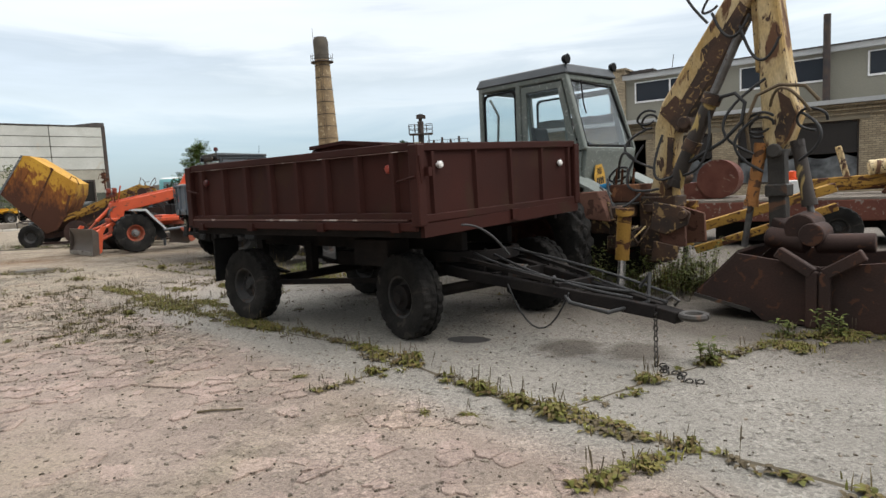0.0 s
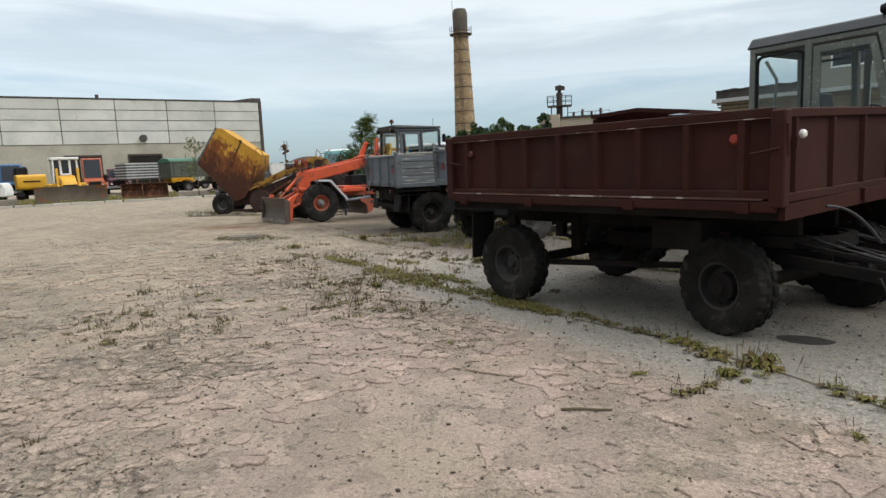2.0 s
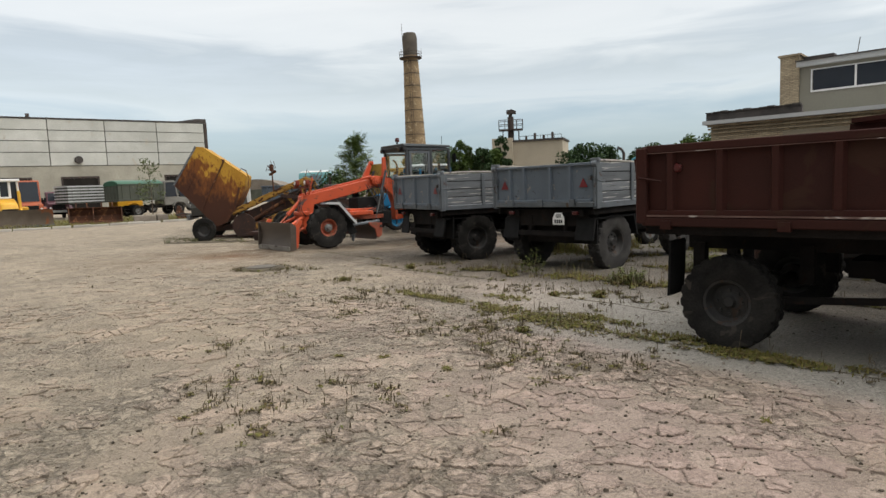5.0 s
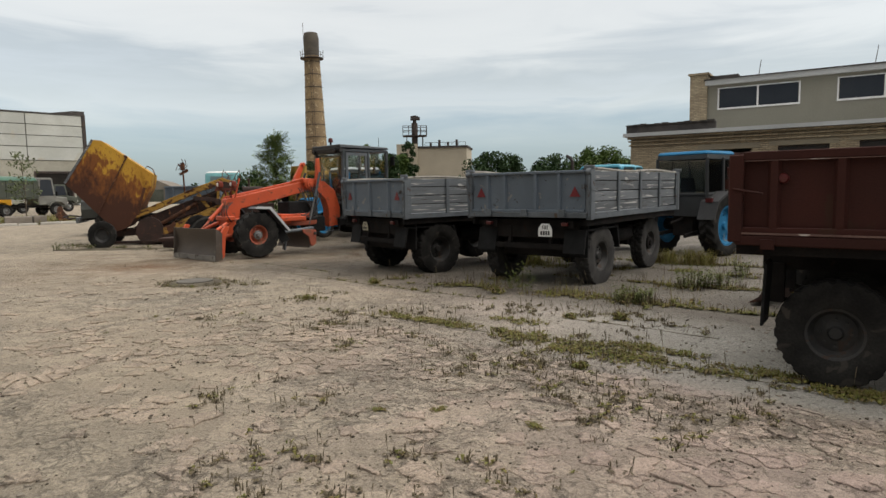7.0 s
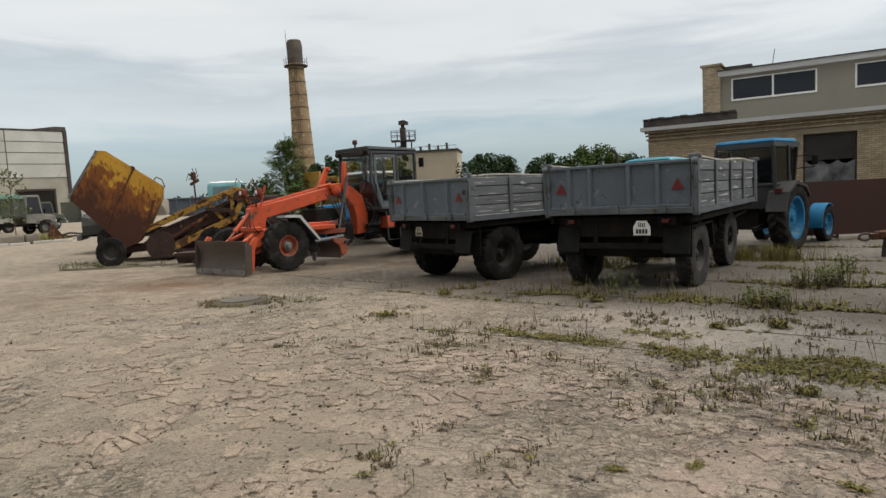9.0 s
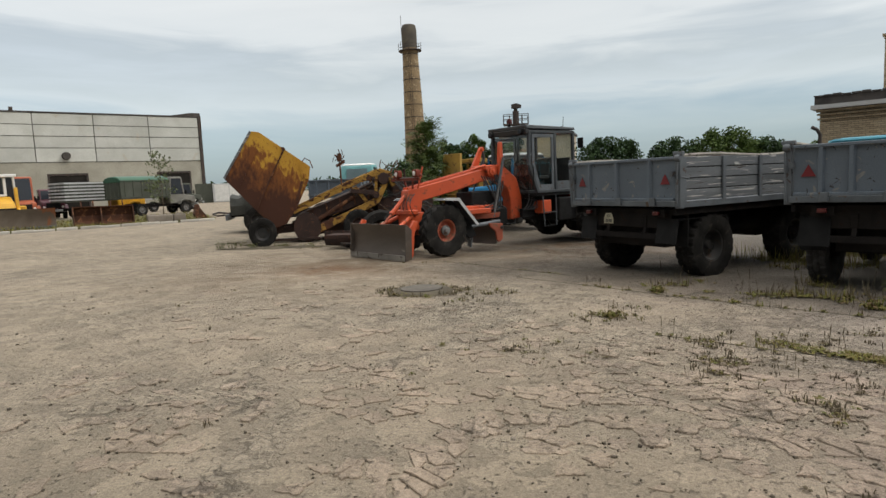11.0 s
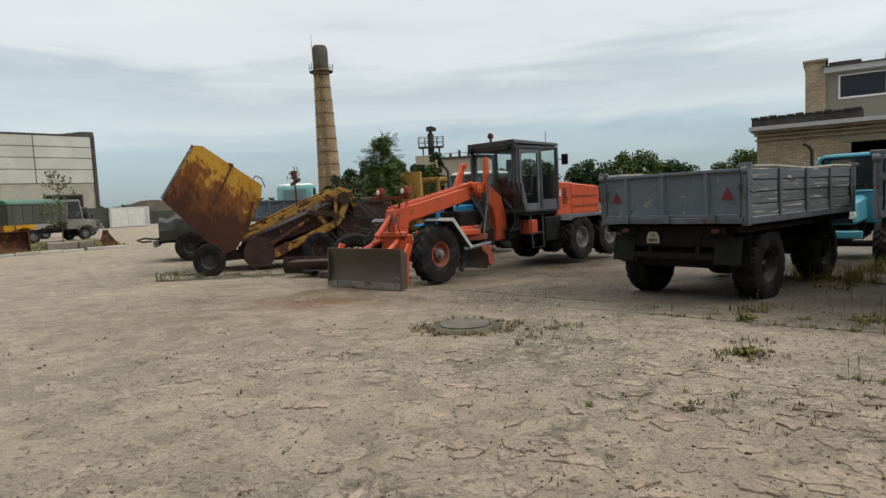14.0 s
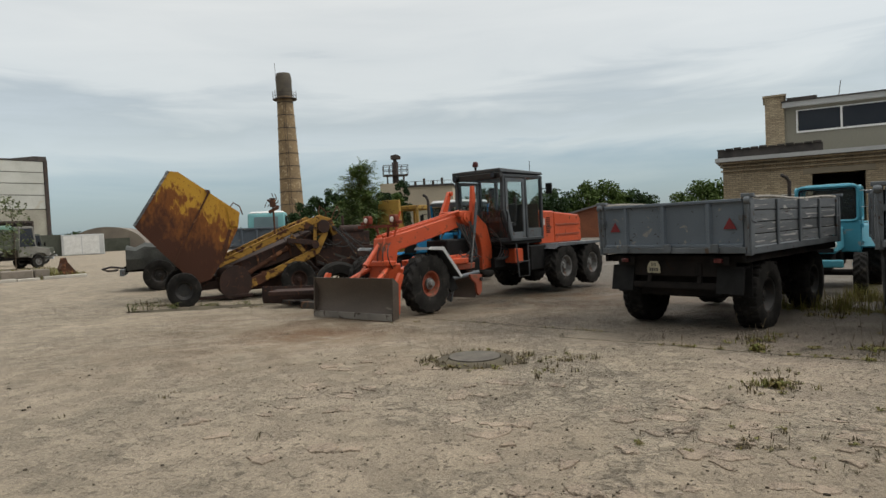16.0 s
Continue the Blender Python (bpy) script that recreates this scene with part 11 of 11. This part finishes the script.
# larger single plants
PLANTS = [(-0.45, 6.2, 0.20, 8), (0.1, 5.4, 0.17, 7), (0.35, 5.05, 0.17, 5), (0.55, 4.85, 0.18, 8), (1.35, 5.40, 0.17, 9), (1.98, 5.74, 0.16, 5), (0.60, 3.88, 0.15, 6), (0.85, 4.02, 0.11, 3), (1.2, 4.25, 0.12, 3), (-0.75, 5.95, 0.13, 4), (-0.3, 5.0, 0.08, 3), (0.0, 4.9, 0.08, 3), (-1.35, 5.95, 0.08, 2), (-2.9, 6.6, 0.08, 2),
          (-5.1, 7.85, 0.09, 3), (-6.2, 8.3, 0.07, 2), (-5.75, 8.25, 0.08, 2), (-4.4, 9.2, 0.14, 6), (-3.3, 11.2, 0.2, 6), (-3.9, 11.4, 0.15, 6), (-7.5, 13.4, 0.2, 10), (-9.4, 12.3, 0.06, 2), (-9.15, 12.05, 0.06, 2), (-6.55, 15.0, 0.2, 8), (-4.5, 13.5, 0.22, 8), (-2.75, 12.45, 0.24, 8)]
variants = []
for k in range(4):
    lv, ls = Leaves(), Leaves()
    for _ in range(46 + 6 * k):
        lv.leaf(U(-0.5, 0.5), U(-0.5, 0.5), 0.01, U(0.35, 0.95), U(0.14, 0.26), U(0, 6.28), U(0.1, 0.9))
    variants.append(lv.mesh("leaf_rosette", M_LEAFMIX))
spike_me = []
for k in range(3):
    ls = Leaves()
    ls.spike(0, 0, 0, 1.0, 0.12 + 0.1 * k, k * 2.0, 0.016)
    spike_me.append(ls.mesh("seed_spike", M_WEEDDRY))
for i, (x, y, size, n) in enumerate(PLANTS):
    pl = thing("plantain_weed", stand(x, y, 47 * i), "green plantain weed with thin brown seed spikes in the concrete", "plant", "plantain weeds")
    part("leaf_rosette", variants[i % 4], None, pl, at=Matrix.Diagonal((0.75 * size, 0.75 * size, 0.55 * size, 1)) if size > 0.1 else Matrix.Diagonal((1.1 * size, 0.6 * size, 0.3 * size, 1)))
    for k in range(n):
        hs = U(0.10, 0.22) * (1.0 if size > 0.12 else 0.6)
        part("seed_spike", spike_me[k % 3], None, pl, at=pose(U(-0.5, 0.5) * size, U(-0.5, 0.5) * size, 0, 0, 0, 70 * k) @ Matrix.Diagonal((hs, hs, hs, 1)))


# taller weeds beside the excavator and the grab
def bush(x, y, r, h, n, seed, label, name="weed_bush"):
    g = np.random.default_rng(seed)
    t = thing(name, pose(x, y, gz(x, y)), label, "plant", "weed bushes")
    lv, st = Leaves(), Leaves()
    for k in range(n // 12):
        a, q = g.uniform(0, 6.28), r * math.sqrt(g.uniform())
        bx, by, hh = q * math.cos(a), q * math.sin(a), h * g.uniform(0.5, 1.0)
        st.blade(bx, by, 0, hh, 0.008, hh * 0.2, a)
        for _ in range(12):
            u = g.uniform(0.15, 1.0)
            lv.leaf(bx + math.cos(a) * hh * 0.2 * u * u, by + math.sin(a) * hh * 0.2 * u * u, hh * u, g.uniform(0.04, 0.09), g.uniform(0.02, 0.035), g.uniform(0, 6.28), g.uniform(-0.03, 0.03))
    tagged(part("stalks", st.mesh("stalks", M_WEEDDRY), None, t), "thin brown stalks", kind="stuff")
    tagged(part("foliage", lv.mesh("foliage", M_BUSH), None, t), "small green leaves", kind="stuff")


M_BUSH = mixed_leaves("bush_leaves", [(0.055, 0.072, 0.018), (0.08, 0.098, 0.022), (0.115, 0.125, 0.032), (0.075, 0.082, 0.022)])
bush(2.75, 8.75, 0.45, 0.62, 900, 51, "leafy green weed bush beside the excavator frame")
bush(3.25, 8.9, 0.40, 0.75, 800, 52, "leafy green weed bush beside the excavator frame")
bush(2.35, 8.9, 0.25, 0.45, 350, 53, "leafy green weed bush beside the excavator frame")
bush(1.78, 8.55, 0.10, 0.80, 260, 54, "thin weed climbing before the tractor tyre")
bush(-1.25, 13.5, 0.30, 0.40, 500, 61, "leafy weeds growing in the slab joint")
bush(-0.75, 13.45, 0.22, 0.30, 260, 62, "leafy weeds growing in the slab joint")
bush(0.15, 14.6, 0.14, 0.45, 200, 63, "tall thin weeds growing in the slab joint")
bush(-4.1, 13.6, 0.20, 0.50, 160, 64, "tall thin weeds behind the grey trailer")
bush(-2.7, 12.4, 0.26, 0.26, 420, 65, "leafy weeds growing in the slab joint")
bush(1.96, 5.78, 0.06, 0.28, 72, 55, "single upright weed in the slab joint")
bush(3.3, 6.33, 0.10, 0.30, 96, 56, "tall weeds growing before the grab")
bush(2.97, 6.45, 0.08, 0.17, 72, 57, "tall weeds growing before the grab")


# chips and flakes of broken topping
def chips(n, lo, hi, flat, area, seed, name, mat, label, rule):
    g = np.random.default_rng(seed)
    v, f = [], []
    while len(v) < n * 9:
        x, y = g.uniform(area[0], area[1]), g.uniform(area[2], area[3])
        if not rule(x, y, g):
            continue
        r = lo * (hi / lo) ** (g.uniform() ** 2.2)
        z = gz(x, y)
        a0, i = g.uniform(0, 6.28), len(v)
        el = g.uniform(0.5, 1.0)
        c, s = math.cos(a0), math.sin(a0)
        top = []
        for ring, rr, zz in ((0, 1.0, -0.003), (1, 0.78, flat * r)):
            for k in range(4):
                a = k * 1.571 + g.uniform(-0.4, 0.4)
                q = r * rr * g.uniform(0.7, 1.15)
                px, py = q * math.cos(a), q * math.sin(a) * el
                v.append((x + px * c - py * s, y + px * s + py * c, z + zz * g.uniform(0.8, 1.2)))
        v.append((x, y, z + flat * r * 1.05))
        for k in range(4):
            k2 = (k + 1) % 4
            f += [(i + k, i + k2, i + 4 + k2, i + 4 + k), (i + 4 + k, i + 4 + k2, i + 8)]
    me = bpy.data.meshes.new(name)
    me.from_pydata(v, [], f)
    me.materials.append(mat)
    return tagged(new(name, me), label, "gravel", kind="stuff")


M_CHIP = surf("pale_concrete_chip", (0.27, 0.225, 0.18), (0.19, 0.16, 0.13), 3.0, 0.95, grain=0.2)
M_DARKCHIP = surf("dark_grit", (0.062, 0.050, 0.038), (0.105, 0.086, 0.066), 3.0, 0.95, grain=0.2)
near = lambda x, y, g: g.uniform() < (1.1 - 0.055 * math.hypot(x + 6, y - 4)) and patchy(x * 0.8 + 3, y * 0.8) > g.uniform(-0.9, 0.5)
chips(9500, 0.004, 0.016, 0.5, (-15, 4, 0.8, 15), 5, "dark_grit", M_DARKCHIP, "dark grit and small stones on the concrete", near)
chips(10500, 0.006, 0.032, 0.32, (-15, 4, 0.8, 15), 6, "pale_chips", M_CHIP, "pale crumbled concrete chips", near)

anywhere = lambda x, y, g: g.uniform() < 0.35 + 0.4 * patchy(x * 0.7 + 9, y * 0.7)
chips(1300, 0.009, 0.026, 0.6, (-17, 2, 2.5, 17), 9, "loose_stones", M_DARKCHIP, "loose dark stones strewn over the yard", anywhere)


M_PLATE = concrete_material("pale_worn_topping", (1.27, 1.225, 1.19))


def half_plane(poly, px, py, nx_, ny_):
    """The part of a polygon behind a line."""
    out = []
    for (ax, ay), (bx, by) in zip(poly, poly[1:] + poly[:1]):
        da, db = (ax - px) * nx_ + (ay - py) * ny_, (bx - px) * nx_ + (by - py) * ny_
        if da <= 0:
            out.append((ax, ay))
        if da * db < 0:
            k = da / (da - db)
            out.append((ax + (bx - ax) * k, ay + (by - ay) * k))
    return out


def topping_plates(seed, du=0.205, dv=0.140, yaw=-37.0):
    """Old topping worn into low plates, each a broken cell with dust between; yields (centre, outline)."""
    g = np.random.default_rng(seed)
    c, s = math.cos(radians(yaw)), math.sin(radians(yaw))
    nu, nv = 92, 132
    site = np.zeros((nu, nv, 2))
    for i in range(nu):
        for j in range(nv):
            site[i, j] = ((i - nu / 2 + 0.5 * (j % 2)) * du + g.uniform(-0.55, 0.55) * du, (j - nv / 2) * dv + g.uniform(-0.5, 0.5) * dv)
    for i in range(1, nu - 1):
        for j in range(1, nv - 1):
            u, v = site[i, j]
            x, y = -6.5 + u * c - v * s, 8.0 + u * s + v * c
            bare = patchy(x * 0.55 + 3, y * 0.55) + 0.25 * noise.noise((x * 2.3, y * 2.3, 6))
            if x + y > 4.9 or y < 0.5 or bare < g.uniform(-0.55, 0.50) or (x < -8.2 and g.uniform() < 0.15 * (-8.2 - x)) or (y > 11 and g.uniform() < 0.6):
                continue
            poly = [(u - du, v - dv), (u + du, v - dv), (u + du, v + dv), (u - du, v + dv)]
            for a in range(-1, 2):
                for b in range(-1, 2):
                    if a or b:
                        q = site[i + a, j + b]
                        d = q - (u, v)
                        poly = half_plane(poly, (q[0] + u) / 2, (q[1] + v) / 2, d[0], d[1])
            if len(poly) < 3:
                continue
            shrink, ring = 0.56 + 0.42 * g.uniform() ** 0.6, []
            for (ax, ay), (bx, by) in zip(poly, poly[1:] + poly[:1]):
                m = max(1, int(math.hypot(bx - ax, by - ay) / 0.032))
                for k in range(m):
                    px, py = ax + (bx - ax) * k / m, ay + (by - ay) * k / m
                    f = shrink * (1 + 0.42 * noise.noise((px * 15, py * 15, 2)) + g.uniform(-0.10, 0.10))
                    pu, pv = (px - u) * f, (py - v) * f
                    ring.append((x + pu * c - pv * s, y + pu * s + pv * c))
            yield (x, y), ring


def plate_shape(ring, rise, v, f):
    i, k = len(v), len(ring)
    cx, cy = sum(p[0] for p in ring) / k, sum(p[1] for p in ring) / k
    for grow, lift in ((1.06, -0.006), (1.0, rise * 0.75), (0.90, rise)):
        for px, py in ring:
            wx, wy = cx + (px - cx) * grow, cy + (py - cy) * grow
            v.append((wx, wy, gz(wx, wy) + lift))
    v.append((cx, cy, gz(cx, cy) + rise))
    for q in range(k):
        n2 = (q + 1) % k
        f += [(i + q, i + n2, i + k + n2, i + k + q), (i + k + q, i + k + n2, i + 2 * k + n2, i + 2 * k + q), (i + 2 * k + q, i + 2 * k + n2, i + 3 * k)]


def crumbs(spots, lo, hi, seed, name, mat, label):
    """Grit lying at given spots."""
    g = np.random.default_rng(seed)
    v, f = [], []
    for x, y in spots:
        r, z, i, a0 = lo * (hi / lo) ** (g.uniform() ** 2), gz(x, y), len(v), g.uniform(0, 6.28)
        for rr, zz in ((1.0, -0.003), (0.75, 0.75 * r)):
            for k in range(4):
                a = a0 + k * 1.571 + g.uniform(-0.4, 0.4)
                q = r * rr * g.uniform(0.7, 1.2)
                v.append((x + q * math.cos(a), y + q * math.sin(a), z + zz * g.uniform(0.7, 1.2)))
        for k in range(4):
            k2 = (k + 1) % 4
            f.append((i + k, i + k2, i + 4 + k2, i + 4 + k))
        f.append((i + 4, i + 5, i + 6, i + 7))
    me = bpy.data.meshes.new(name)
    me.from_pydata(v, [], f)
    me.materials.append(mat)
    return tagged(new(name, me), label, "gravel", kind="stuff")


plate_rng = np.random.default_rng(31)
plates = sorted(topping_plates(8), key=lambda p: abs(p[0][0] + p[0][1] * 0.55 + 3.6) + 0.6 * p[0][1])
rest_v, rest_f, grit_spots = [], [], []
for k, (centre, ring) in enumerate(plates):
    rise = plate_rng.uniform(0.004, 0.017)
    for px, py in ring:
        if plate_rng.uniform() < 0.40:
            grit_spots.append((px + plate_rng.normal(0, 0.025), py + plate_rng.normal(0, 0.025)))
    if k < 290:
        pv, pf = [], []
        plate_shape(ring, rise, pv, pf)
        me = bpy.data.meshes.new("concrete_plate")
        me.from_pydata(pv, [], pf)
        me.materials.append(M_PLATE)
        part("concrete_plate", me, None, ground)
    else:
        plate_shape(ring, rise, rest_v, rest_f)
me = bpy.data.meshes.new("worn_plates")
me.from_pydata(rest_v, [], rest_f)
me.materials.append(M_PLATE)
tagged(part("worn_plates", me, None, ground), "pale worn plates of old concrete topping", kind="stuff")
crumbs(grit_spots, 0.004, 0.017, 32, "crumbled_grit", M_DARKCHIP, "dark crumbled grit along the broken plates")

def soil_bank(a, b, half, rise, label):
    """A low uneven bank of old soil between two points."""
    v, f, n = [], [], 36
    d = Vector((b[0] - a[0], b[1] - a[1], 0)).normalized()
    for i in range(n + 1):
        u = i / n
        x, y = a[0] + (b[0] - a[0]) * u, a[1] + (b[1] - a[1]) * u
        fade = math.sin(math.pi * min(max(u, 0.02), 0.98)) ** 0.5
        for k, (off, lift) in enumerate(((-1.0, -0.3), (-0.55, 0.55), (-0.1, 1.0), (0.4, 0.7), (1.0, -0.3))):
            w = half * fade * (1 + 0.5 * noise.noise((u * 9, k * 0.7, 4)))
            px, py = x - d.y * off * w, y + d.x * off * w
            v.append((px, py, gz(px, py) + rise * fade * lift * (1 + 0.6 * noise.noise((px * 3, py * 3, 2))) + 0.004))
    for i in range(n):
        for k in range(4):
            q = i * 5 + k
            f.append((q, q + 5, q + 6, q + 1))
    me = bpy.data.meshes.new("soil_bank")
    me.from_pydata(v, [], f)
    me.materials.append(M_SOIL)
    return tagged(new("soil_bank", me), label, "soil", kind="stuff")


soil_bank((-17.1, 24.0), (-13.6, 24.45), 0.32, 0.05, "bank of dark soil and rust before the loader")
for k, (x, y, r, h, n) in enumerate(((-17.0, 24.0, 0.20, 0.26, 120), (-16.6, 24.1, 0.22, 0.34, 140), (-16.0, 24.2, 0.25, 0.20, 120), (-15.2, 24.35, 0.30, 0.14, 120), (-14.4, 24.4, 0.25, 0.12, 96))):
    bush(x, y, r, h, n, 71 + k, "straggling dry weeds on the soil before the loader")

# manhole, stick and oil
mh = thing("manhole_cover", stand(-10.0, 15.72), "round worn iron manhole cover in a concrete collar", "manhole", kind="structure")
P("collar", M_SOIL, mh, lambda b: lathe(b, [(0.33, 0.0), (0.50, 0.0), (0.44, 0.03), (0.34, 0.04), (0.33, 0.0)], 28, pose(0, 0, 0, 90, 0, 0)))
M_IRONWORN = surf("worn_grey_cast_iron", (0.115, 0.102, 0.084), (0.075, 0.066, 0.055), 4, 0.7, grain=0.2)
P("cover", M_IRONWORN, mh, lambda b: lathe(b, [(0, 0.0), (0.325, 0.0), (0.325, 0.052), (0.30, 0.056), (0, 0.056)], 28, pose(0, 0, 0, 90, 0, 0)))
solo("stick", (lambda b: (tube(b, [(-0.16, 0, 0.012), (-0.05, 0.012, 0.016), (0.06, 0.004, 0.014), (0.16, 0.012, 0.012)], 0.009, 6, 0.006), b)[1])(B()), M_WEEDDRY, "short dark stick lying on the concrete", "stick", stand(-1.75, 5.2, 3))
for k, (x, y, rx, ry) in enumerate(((0.10, 6.92, 0.22, 0.13),)):
    bm = B()
    ring = [bm.verts.new((rx * math.cos(a) * (1 + 0.2 * noise.noise((math.cos(a) * 2, math.sin(a) * 2, k))), ry * math.sin(a) * (1 + 0.2 * noise.noise((math.sin(a) * 2, math.cos(a) * 2, k))), 0.0)) for a in np.linspace(0, 2 * math.pi, 24, endpoint=False)]
    bm.faces.new(ring)
    solo("oil_stain", bm, M_OIL, "dark round oil stain soaked into the slab", "stain", pose(x, y, gz(x, y) + 0.006, 0, 0, -20))
